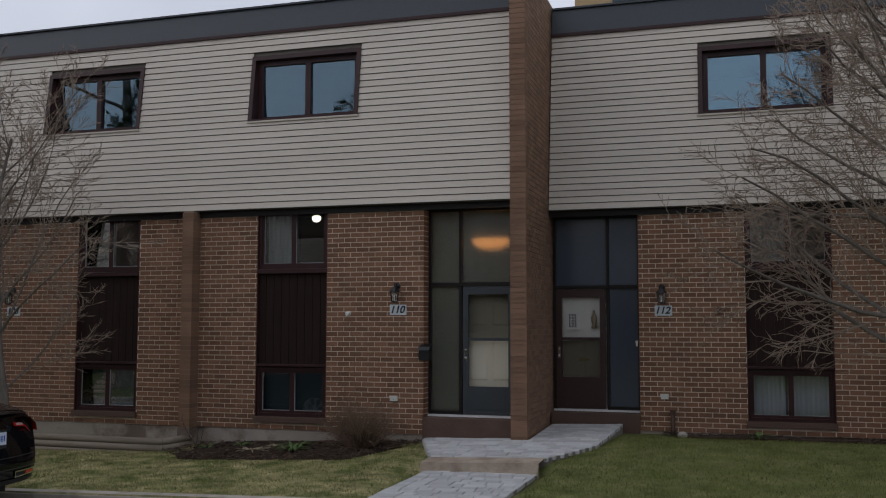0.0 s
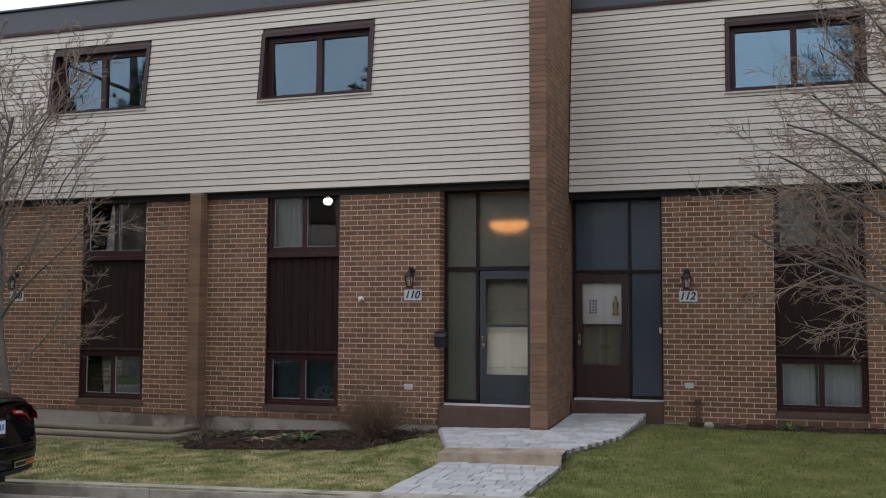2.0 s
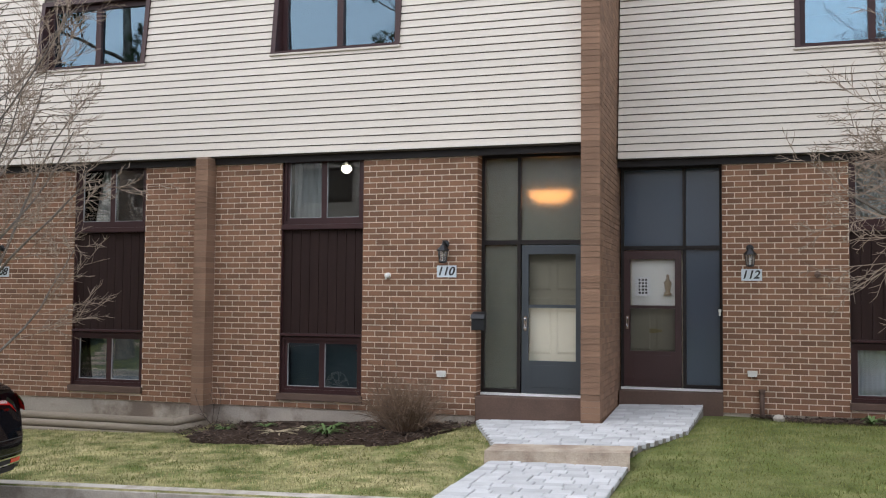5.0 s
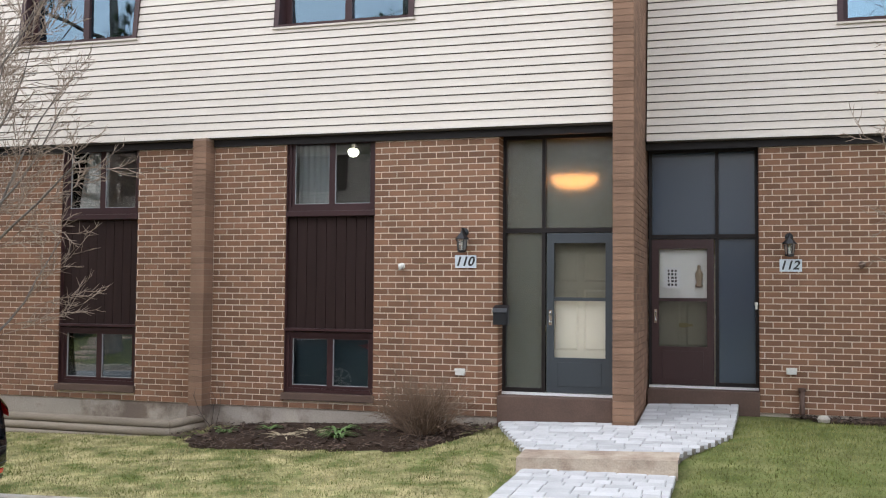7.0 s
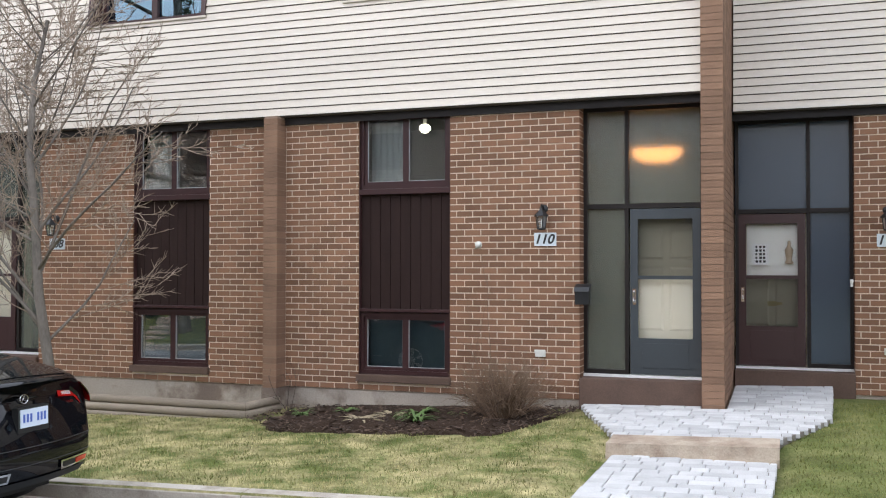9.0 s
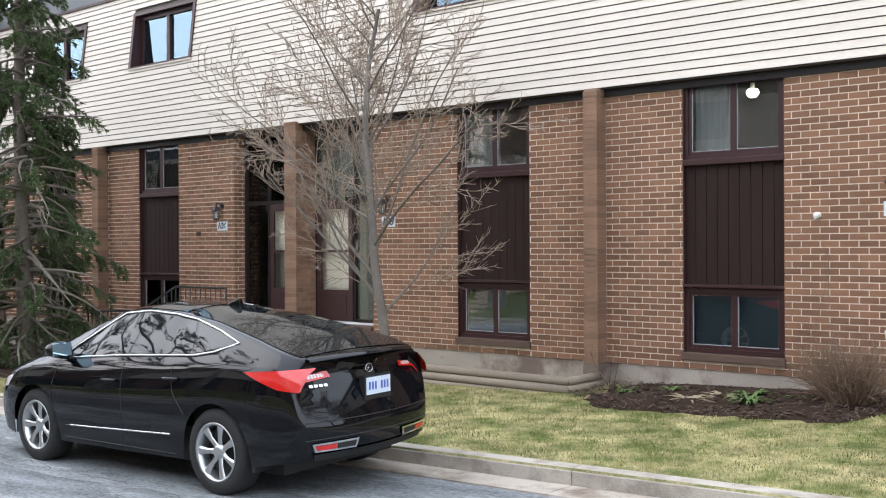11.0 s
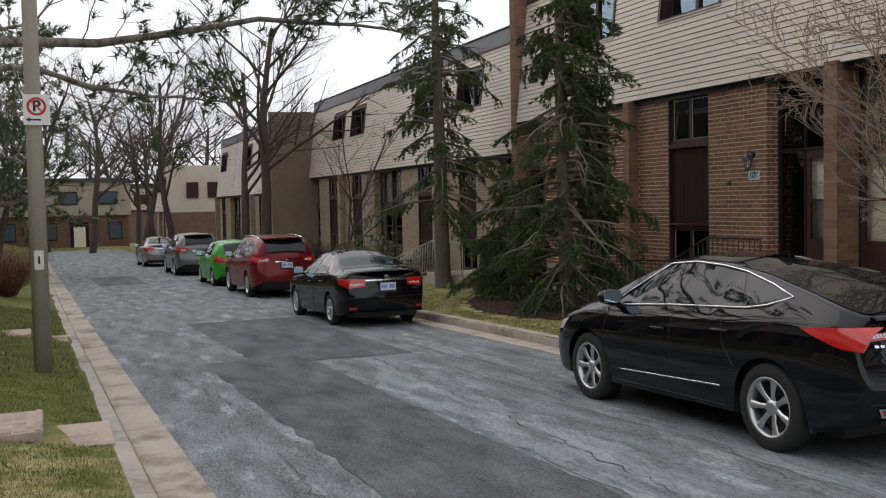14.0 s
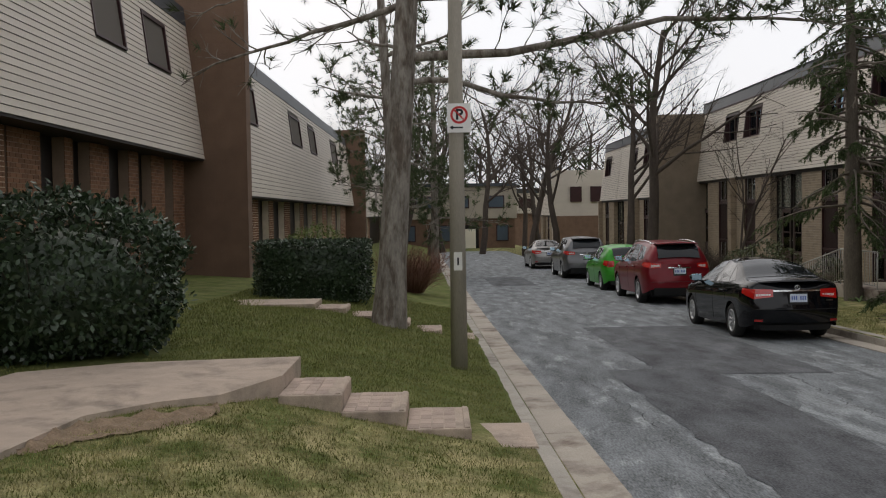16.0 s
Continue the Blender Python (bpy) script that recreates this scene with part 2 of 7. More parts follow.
class Mesh:
    """Gathers faces for one mesh."""

    def __init__(self):
        self.v, self.f = [], []

    def add(self, verts, faces):
        k = len(self.v)
        self.v.extend(tuple(p) for p in verts)
        self.f.extend(tuple(i + k for i in f) for f in faces)
        return self

    def box(self, x0, x1, y0, y1, z0, z1):
        x0, x1 = min(x0, x1), max(x0, x1)
        y0, y1 = min(y0, y1), max(y0, y1)
        return self.add([(x0, y0, z0), (x1, y0, z0), (x1, y1, z0), (x0, y1, z0), (x0, y0, z1), (x1, y0, z1), (x1, y1, z1), (x0, y1, z1)],
                        [(0, 3, 2, 1), (4, 5, 6, 7), (0, 1, 5, 4), (1, 2, 6, 5), (2, 3, 7, 6), (3, 0, 4, 7)])

    def prism(self, outline, axis, a, b):
        """An outline of (p, q) pushed along axis from a to b: x takes (y, z), y takes (x, z), z takes (x, y)."""
        put = {"x": lambda p, q, s: (s, p, q), "y": lambda p, q, s: (p, s, q), "z": lambda p, q, s: (p, q, s)}[axis]
        n = len(outline)
        faces = [tuple(range(n))[::-1], tuple(range(n, 2 * n))] + [(i, (i + 1) % n, n + (i + 1) % n, n + i) for i in range(n)]
        return self.add([put(p, q, a) for p, q in outline] + [put(p, q, b) for p, q in outline], faces)

    def tube(self, points, radii, sides=6, cap=True):
        pts = [Vector(p) for p in points]
        rings, up = [], Vector((0, 0, 1))
        for i, p in enumerate(pts):
            d = (pts[min(i + 1, len(pts) - 1)] - pts[max(i - 1, 0)]).normalized()
            side = d.cross(up if abs(d.z) < 0.95 else Vector((1, 0, 0))).normalized()
            other = side.cross(d)
            r = radii[i] if hasattr(radii, "__len__") else radii
            rings.append([p + (side * math.cos(a) + other * math.sin(a)) * r for a in (2 * math.pi * k / sides for k in range(sides))])
        k = len(self.v)
        for ring in rings:
            self.v.extend(tuple(q) for q in ring)
        for i in range(len(rings) - 1):
            for j in range(sides):
                a, b = k + i * sides + j, k + i * sides + (j + 1) % sides
                self.f.append((a, b, b + sides, a + sides))
        if cap:
            self.f.append(tuple(k + j for j in range(sides))[::-1])
            self.f.append(tuple(k + (len(rings) - 1) * sides + j for j in range(sides)))
        return self

    def lathe(self, profile, sides=24, axis="z", at=(0, 0, 0)):
        """A profile of (radius, height) turned about an axis."""
        k, n = len(self.v), len(profile)
        for j in range(sides):
            a = 2 * math.pi * j / sides
            for r, h in profile:
                p = (r * math.cos(a), r * math.sin(a), h)
                p = p if axis == "z" else (p[0], p[2], p[1]) if axis == "y" else (p[2], p[0], p[1])
                self.v.append((p[0] + at[0], p[1] + at[1], p[2] + at[2]))
        for j in range(sides):
            for i in range(n - 1):
                a, b = k + j * n + i, k + ((j + 1) % sides) * n + i
                self.f.append((a, b, b + 1, a + 1))
        return self

    def grid(self, rows):
        k, w = len(self.v), len(rows[0])
        for r in rows:
            self.v.extend(tuple(p) for p in r)
        for i in range(len(rows) - 1):
            for j in range(w - 1):
                a = k + i * w + j
                self.f.append((a, a + 1, a + w + 1, a + w))
        return self


def part(name, mesh, mat, parent=None, label="", bevel=0.0, smooth=False, local=False, segments=2, fix=False):
    """One mesh object; its points are given in the world, or in the thing's own space with local."""
    data = bpy.data.meshes.new(name)
    o = Vector((0, 0, 0)) if local or parent is None else ORIGIN.get(parent, Vector((0, 0, 0)))
    data.from_pydata([(p[0] - o[0], p[1] - o[1], p[2] - o[2]) for p in mesh.v], [], mesh.f)
    if bevel or fix:
        bm = bmesh.new()
        bm.from_mesh(data)
        if fix:
            bmesh.ops.remove_doubles(bm, verts=bm.verts, dist=0.0005)
            bmesh.ops.recalc_face_normals(bm, faces=bm.faces)
        if bevel:
            bmesh.ops.bevel(bm, geom=bm.edges, offset=bevel, segments=segments, affect="EDGES", profile=0.6, clamp_overlap=True)
        bm.to_mesh(data)
        bm.free()
    if smooth:
        data.shade_smooth()
    data.materials.append(mat)
    ob = new(name, data)
    if parent is not None:
        ob.parent = parent
        ORIGIN[ob] = Vector((0, 0, 0)) if local else ORIGIN.get(parent, Vector((0, 0, 0)))
    if label:
        ob["label"] = label
    return ob


def thing(name, at, label, category, group="", kind="", turn=0.0):
    e = new(name)
    e.empty_display_size = 0.1
    e.location = at
    e.rotation_euler = (0, 0, radians(turn))
    ORIGIN[e] = Vector(at)
    return tagged(e, label, category, group, kind)


def road_z(x):
    return (x + 9.5) * 0.022 if x > -24 else -0.319 + (x + 24) * 0.015


def smooth_step(a, b, t):
    t = min(1.0, max(0.0, (t - a) / (b - a)))
    return t * t * (3 - 2 * t)


KERB_N, KERB_S = 10.16, 3.50


def road_shift(x):
    """The road runs a little askew to the houses."""
    return 0.019 * (max(x, -70.0) + 12.0)


def skew(x, y):
    return y + road_shift(x) * min(smooth_step(-6.0, 2.5, y), 1 - smooth_step(11.0, 14.8, y))


def ground_plain(x, y):
    """Height of the lawns over the unskewed plan; under the road the sheet dips out of sight."""
    xr = min(max(x, -120.0), 40.0)
    r = road_z(xr)
    if y >= KERB_N:
        wall = 0.18 + (xr + 9.3) * (0.045 if xr > -9.3 else 0.024)
        wall = min(wall, 0.44)
        t = smooth_step(KERB_N, 15.0, y)
        z = (r + 0.14) * (1 - t) + wall * t
        if xr > -2.6:
            z += 0.10 * smooth_step(-2.6, -1.0, xr) * smooth_step(11.5, 14.0, y) * (1 - smooth_step(15.2, 16.4, y))
        dip = smooth_step(-4.55, -4.3, xr) * (1 - smooth_step(-2.62, -2.4, xr)) * (1 - smooth_step(12.7, 13.2, y))
        return z * (1 - dip) + (0.22 + 0.012 * (y - 10.4)) * dip
    if y <= KERB_S:
        d = KERB_S - y
        return r + 0.13 + 0.36 * smooth_step(-0.1, 3.4, d) + (0.012 + 0.05 * smooth_step(-8.0, -16.0, xr)) * min(d, 8)
    return r - 0.25 + 0.40 * smooth_step(-88.0, -91.5, xr)


def ground_z(x, y):
    q = y
    for _ in range(4):
        q = y - (skew(x, q) - q)
    return ground_plain(x, q) + 0.012 * noise.noise((x * 0.9, q * 0.9, 0))

# ---- ground, road, kerbs ----
GRASS = material("spring_grass", (0.102, 0.124, 0.038), 0.95, spec=0.08, var=0.6, scale=2.5, fine=45, bump=0.9, second=(0.37, 0.32, 0.165), second_at=(0.40, 0.62), second_scale=2.3, lush=True)
ASPHALT = material("worn_asphalt", (0.178, 0.190, 0.196), 0.85, spec=0.3, var=0.95, scale=3.0, fine=48, bump=1.0, second=(0.275, 0.29, 0.295), second_at=(0.56, 0.62), second_scale=2.6, stretch=(0.35, 1.2, 1))
ASPHALT_DARK = material("asphalt_patch", (0.10, 0.104, 0.11), 0.85, spec=0.3, var=0.95, scale=2.5, fine=48, bump=1.0, second=(0.135, 0.14, 0.145), second_at=(0.5, 0.66), second_scale=1.3, stretch=(0.5, 1.2, 1))

ys = [-400, -150, -60, -30, -15, -9] + [-7 + 0.5 * i for i in range(21)] + [3.49, 3.51, 6.8, 10.15, 10.17] + [10.3 + 0.4 * i for i in range(17)] + [17.2, 18, 24, 60, 150, 400]
xs = [-600, -300, -150, -110, -95, -92] + [-90 + 5 * i for i in range(11)] + [-38 + 0.6 * i for i in range(55)] + [-5.0, -4.7, -4.55, -4.42, -4.3, -3.8, -3.4, -3.0, -2.62, -2.5, -2.4, -2.1] + [-1.7 + 0.6 * i for i in range(25)] + [16, 30, 60, 150, 400]
m = Mesh().grid([[(x, skew(x, y), ground_plain(x, y) + 0.012 * noise.noise((x * 0.9, y * 0.9, 0))) for x in xs] for y in ys])
m.f = [f[::-1] for f in m.f]
ground = part("ground", m, GRASS, smooth=True)
tagged(ground, "patchy spring lawn, green grass with dry straw patches", "lawn", kind="structure")

rx = [-90 + 2.0 * i for i in range(67)]
ry = [4.0 + 0.5 * i for i in range(12)]
ry[0], ry[-1] = 3.88, 9.78
m = Mesh().grid([[(x, y + road_shift(x), road_z(x) + 0.03 * (1 - ((y - 6.8) / 3.0) ** 2)) for x in rx] for y in ry])
m.f = [f[::-1] for f in m.f]
road = part("road", m, ASPHALT, smooth=True)
tagged(road, "worn grey asphalt road with patches and cracks", "road", kind="structure")


def kerb_run(name, y_edge, side, x0, x1, step, label):
    """Kerb stones and a gutter along the road; side +1 has the road at lower y."""
    run = thing(name, (0, y_edge, 0), label, "kerb", kind="structure")
    n = int((x1 - x0) / step)
    for i in range(n):
        a, b = x0 + i * step + 0.006, x0 + (i + 1) * step - 0.006
        ra, rb = road_z(a), road_z(b)
        h = 0.145 + 0.006 * noise.noise((a, 3.0, 1.0))
        prof = [(0.0, -0.2), (0.0, h - 0.03), (0.03, h), (0.17, h + 0.004), (0.17, -0.2)]
        if side < 0:
            prof = [(-p, q) for p, q in prof]
        ya, yb = y_edge + road_shift(a), y_edge + road_shift(b)
        k = Mesh().add([(a, ya + p, ra + q) for p, q in prof] + [(b, yb + p, rb + q) for p, q in prof],
                       [(0, 1, 2, 3, 4), (9, 8, 7, 6, 5)] + [(j, j + 5, (j + 1) % 5 + 5, (j + 1) % 5) for j in range(5)])
        part("kerb_stone", k, KERB, run, fix=True)
        w = 0.42
        g = Mesh().add([(a, ya - side * w, ra + 0.015), (b, yb - side * w, rb + 0.015), (b, yb, rb), (a, ya, ra),
                        (a, ya - side * w, ra - 0.2), (b, yb - side * w, rb - 0.2), (b, yb, rb - 0.2), (a, ya, ra - 0.2)],
                       [(0, 1, 2, 3), (4, 7, 6, 5), (0, 4, 5, 1), (1, 5, 6, 2), (2, 6, 7, 3), (3, 7, 4, 0)])
        part("gutter_slab", g, GUTTER, run, fix=True)
    return run


kerb_run("kerb_north", KERB_N, 1, -70.0, 11.0, 3.0, "weathered concrete kerb with gutter along the road")
kerb_run("kerb_south", KERB_S, -1, -85.0, 11.0, 3.0, "weathered concrete kerb with wide stained gutter along the lawn")


def road_patch(x0, x1, y0, y1, wob, seed, mat, label, lift=0.006):
    n = 40
    top = [(x0 + (x1 - x0) * i / n, y1 + wob * noise.noise((i * 0.9, seed, 0))) for i in range(n + 1)]
    low = [(x0 + (x1 - x0) * i / n, y0 + wob * noise.noise((i * 0.9, seed, 5))) for i in range(n + 1)]
    zz = lambda x, y: road_z(x) + 0.03 * (1 - ((y - 6.8) / 3.0) ** 2) + lift
    rows = [[(x, low[i][1] + (top[i][1] - low[i][1]) * k / 6, 0) for k in range(7)] for i, (x, _) in enumerate(top)]
    g = Mesh().grid([[(x, y + road_shift(x), zz(x, y)) for x, y, _ in r] for r in rows])
    g.f = [f[::-1] for f in g.f]
    ob = part("asphalt_patch", g, mat)
    if ob.data.polygons[0].normal.z < 0:
        ob.data.flip_normals()
    return tagged(ob, label, "road patch", "asphalt patches", "structure")


road_patch(-17.2, -3.0, 5.0, 6.45, 0.10, 1.0, ASPHALT_DARK, "dark repaired asphalt strip")
road_patch(-23.4, -16.6, 5.7, 8.0, 0.06, 2.0, ASPHALT_DARK, "dark square of newer asphalt")

ASPHALT_PALE = material("scraped_asphalt", (0.25, 0.265, 0.27), 0.85, spec=0.3, var=0.85, scale=3.0, fine=48, bump=1.0, second=(0.175, 0.187, 0.193), second_at=(0.48, 0.54), second_scale=2.2, stretch=(0.3, 1.4, 1))
road_patch(-16.4, -2.0, 6.50, 7.30, 0.30, 3.0, ASPHALT_PALE, "pale scraped asphalt beside the repair", 0.004)
road_patch(-14.6, -4.0, 7.93, 8.08, 0.10, 4.0, ASPHALT_PALE, "pale scraped streak on the asphalt", 0.004)
road_patch(-17.5, -13.2, 8.35, 8.75, 0.45, 5.0, ASPHALT_PALE, "pale scraped streak on the asphalt", 0.004)
road_patch(-44.0, -38.0, 5.0, 6.6, 0.15, 6.0, ASPHALT_DARK, "dark square of newer asphalt")

# ---- townhouses ----
COURSE, STRETCH, JOINT = 0.083, 0.222, 0.014
SLOPE = 0.123
brick_mesh = bpy.data.meshes.new("brick")
bt = Mesh().box(0, STRETCH - JOINT, 0, 0.03, 0, COURSE - JOINT)
brick_mesh.from_pydata(bt.v, [], bt.f)
brick_mesh.materials.append(BRICK)
half_mesh = bpy.data.meshes.new("half_brick")
bt = Mesh().box(0, STRETCH / 2 - JOINT, 0, 0.03, 0, COURSE - JOINT)
half_mesh.from_pydata(bt.v, [], bt.f)
half_mesh.materials.append(BRICK)


def brick_field(mesh, x0, x1, y, z0, z1, facing="y", singles=None):
    """Running-bond bricks over a wall face: joined into mesh, or as objects under singles."""
    x0, x1 = min(x0, x1), max(x0, x1)
    rows = int(round((z1 - z0) / COURSE))
    for r in range(rows):
        z = z0 + r * COURSE
        start = math.floor(x0 / STRETCH) * STRETCH - (STRETCH / 2 if r % 2 else 0)
        k = 0
        while start + k * STRETCH < x1 - 0.015:
            a, b = max(x0, start + k * STRETCH), min(x1, start + (k + 1) * STRETCH - JOINT)
            k += 1
            if b - a < 0.02:
                continue
            off = 0.003 * noise.noise((a * 7, z * 9, y))
            if singles is not None and abs((b - a) - (STRETCH - JOINT)) < 0.002:
                ob = new("brick", brick_mesh)
                ob.parent = singles
                ob.location = Vector((a, y + off, z)) - ORIGIN[singles]
            elif facing == "y":
                mesh.box(a, b, y + off, y + 0.03, z, z + COURSE - JOINT)
            elif facing == "+x":
                mesh.box(y - 0.03, y + off, a, b, z, z + COURSE - JOINT)
            else:
                mesh.box(y + off, y + 0.03, a, b, z, z + COURSE - JOINT)
    return mesh


def window_unit(parent, x0, x1, y, z0, z1, frame_mat, panes=2, depth=0.10, bar=0.055, glass_mat=None, label=""):
    """A framed window with a sash and pane for each light; y is the frame's front."""
    f = Mesh()
    f.box(x0, x0 + bar, y, y + depth, z0, z1).box(x1 - bar, x1, y, y + depth, z0, z1)
    f.box(x0 + bar, x1 - bar, y, y + depth, z0, z0 + bar).box(x0 + bar, x1 - bar, y, y + depth, z1 - bar, z1)
    win = part("window", Mesh().box(x0 - 0.004, x0 + 0.004, y + 0.01, y + depth, z0, z1), frame_mat, parent, label)
    part("window_frame", f, frame_mat, win)
    w = (x1 - x0 - 2 * bar) / panes
    for i in range(panes):
        a, b = x0 + bar + i * w, x0 + bar + (i + 1) * w
        s, t = Mesh(), 0.042
        s.box(a, a + t, y + 0.025, y + 0.075, z0 + bar, z1 - bar).box(b - t, b, y + 0.025, y + 0.075, z0 + bar, z1 - bar)
        s.box(a + t, b - t, y + 0.025, y + 0.075, z0 + bar, z0 + bar + t).box(a + t, b - t, y + 0.025, y + 0.075, z1 - bar - t, z1 - bar)
        part("sash", s, frame_mat, win)
        e, ga, gb, gl, gh = 0.009, a + t, b - t, z0 + bar + t, z1 - bar - t
        bead = Mesh().box(ga, ga + e, y + 0.034, y + 0.0475, gl, gh).box(gb - e * 0.5, gb, y + 0.034, y + 0.0475, gl, gh).box(ga + e, gb - e * 0.5, y + 0.034, y + 0.0475, gl, gl + e)
        part("glazing_bead", bead, GLAZING_BEAD, win)
        p = part("pane", Mesh().box(a + t, b - t, y + 0.048, y + 0.054, z0 + bar + t, z1 - bar - t), glass_mat or GLASS, win)
        p.visible_shadow = False
    return win


def siding_run(parent, x0, x1, y, z0, z1, holes, single, lean=SLOPE, name="siding"):
    """Lapped boards on a wall that leans back as it rises; holes are (xa, xb, za, zb)."""
    x0, x1 = min(x0, x1), max(x0, x1)
    yy = lambda z: y + (z - z0) * lean
    back = Mesh()
    xsplit = sorted({x0, x1, *[h[0] for h in holes], *[h[1] for h in holes]})
    for a, b in zip(xsplit, xsplit[1:]):
        spans = [(z0, z1)]
        for h in holes:
            if h[0] <= a + 1e-6 and h[1] >= b - 1e-6:
                spans = [(z0, h[2]), (h[3], z1)]
        for za, zb in spans:
            back.prism([(yy(za) + 0.03, za), (yy(zb) + 0.03, zb), (yy(zb) + 0.18, zb), (yy(za) + 0.18, za)], "x", a, b)
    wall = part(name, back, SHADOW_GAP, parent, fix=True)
    rows = int(round((z1 - z0) / 0.1135))
    h = (z1 - z0) / rows
    joined = Mesh()
    for r in range(rows):
        za, zb = z0 + r * h, z0 + (r + 1) * h
        runs = [(x0, x1)]
        for hx0, hx1, hz0, hz1 in holes:
            if zb > hz0 + 0.02 and za < hz1 - 0.02:
                runs = [q for p in runs for q in ((p[0], min(p[1], hx0)), (max(p[0], hx1), p[1])) if q[1] - q[0] > 0.03]
        for a, b in runs:
            prof = [(yy(za) - 0.008, za + 0.0135), (yy(zb) + 0.004, zb), (yy(zb) + 0.028, zb), (yy(za) + 0.024, za + 0.0165), (yy(za) + 0.004, za + 0.0135)]
            if single:
                part("siding_board", Mesh().prism(prof, "x", a, b), SIDING, wall, fix=True)
            else:
                joined.prism(prof, "x", a, b)
    if not single:
        tagged(part("siding_cladding", joined, SIDING_JOINED, wall, fix=True), kind="stuff")
    return wall


def upper_window(parent, x0, x1, y, z0, wall_z0, z1, glass_mat=None, deep=True):
    """An upright window set into the leaning siding, in a dark surround."""
    yy = lambda z: y + (z - wall_z0) * SLOPE
    t = 0.075
    f = Mesh()
    for a, b in ((x0, x0 + t), (x1 - t, x1)):
        f.prism([(yy(z0) - 0.03, z0), (yy(z1) - 0.03, z1), (yy(z1) + 0.25, z1), (yy(z1) + 0.25, z0)], "x", a, b)
    f.prism([(yy(z1) - 0.03, z1), (yy(z1) + 0.25, z1), (yy(z1) + 0.25, z1 - t), (yy(z1) - 0.03 - t * SLOPE, z1 - t)], "x", x0 + t, x1 - t)
    f.prism([(yy(z0) - 0.03, z0), (yy(z1) + 0.25, z0), (yy(z1) + 0.25, z0 + 0.03), (yy(z0) - 0.03, z0 + 0.03)], "x", x0 + t, x1 - t)
    win = part("window", f, BURGUNDY, parent, "dark burgundy sliding window set into the siding", fix=True)
    # pale metal edging
    e = Mesh()
    e.box(x0 - 0.02, x1 + 0.02, yy(z0) - 0.035, yy(z0) + 0.03, z0 - 0.03, z0 - 0.002)
    part("sill", e, SIDING_JOINED, win)
    ya, za, zb, xa, xb = yy(z1) + 0.08, z0 + 0.03, z1 - t, x0 + t, x1 - t
    fr, bar = Mesh(), 0.085
    fr.box(xa, xa + bar, ya, ya + 0.09, za, zb).box(xb - bar, xb, ya, ya + 0.09, za, zb)
    fr.box(xa + bar, xb - bar, ya, ya + 0.09, za, za + bar).box(xa + bar, xb - bar, ya, ya + 0.09, zb - bar, zb)
    xm = (xa + xb) / 2
    fr.box(xm - 0.05, xm + 0.05, ya - 0.01, ya + 0.09, za + bar, zb - bar)
    part("window_frame", fr, BURGUNDY, win)
    for a, b in ((xa + bar, xm - 0.05), (xm + 0.05, xb - bar)):
        p = part("pane", Mesh().box(a, b, ya + 0.045, ya + 0.051, za + bar, zb - bar), glass_mat or GLASS_UPPER, win)
        p.visible_shadow = False
    return win


def interior(parent, x0, x1, y, z0, z1, mat, depth=3.5):
    x0, x1 = min(x0, x1), max(x0, x1)
    r = Mesh()
    r.box(x0, x1, y + depth, y + depth + 0.1, z0, z1)
    r.box(x0 - 0.1, x0, y, y + depth, z0, z1).box(x1, x1 + 0.1, y, y + depth, z0, z1)
    r.box(x0, x1, y, y + depth, z0 - 0.1, z0).box(x0, x1, y, y + depth, z1, z1 + 0.1)
    return part("room", r, mat, parent)


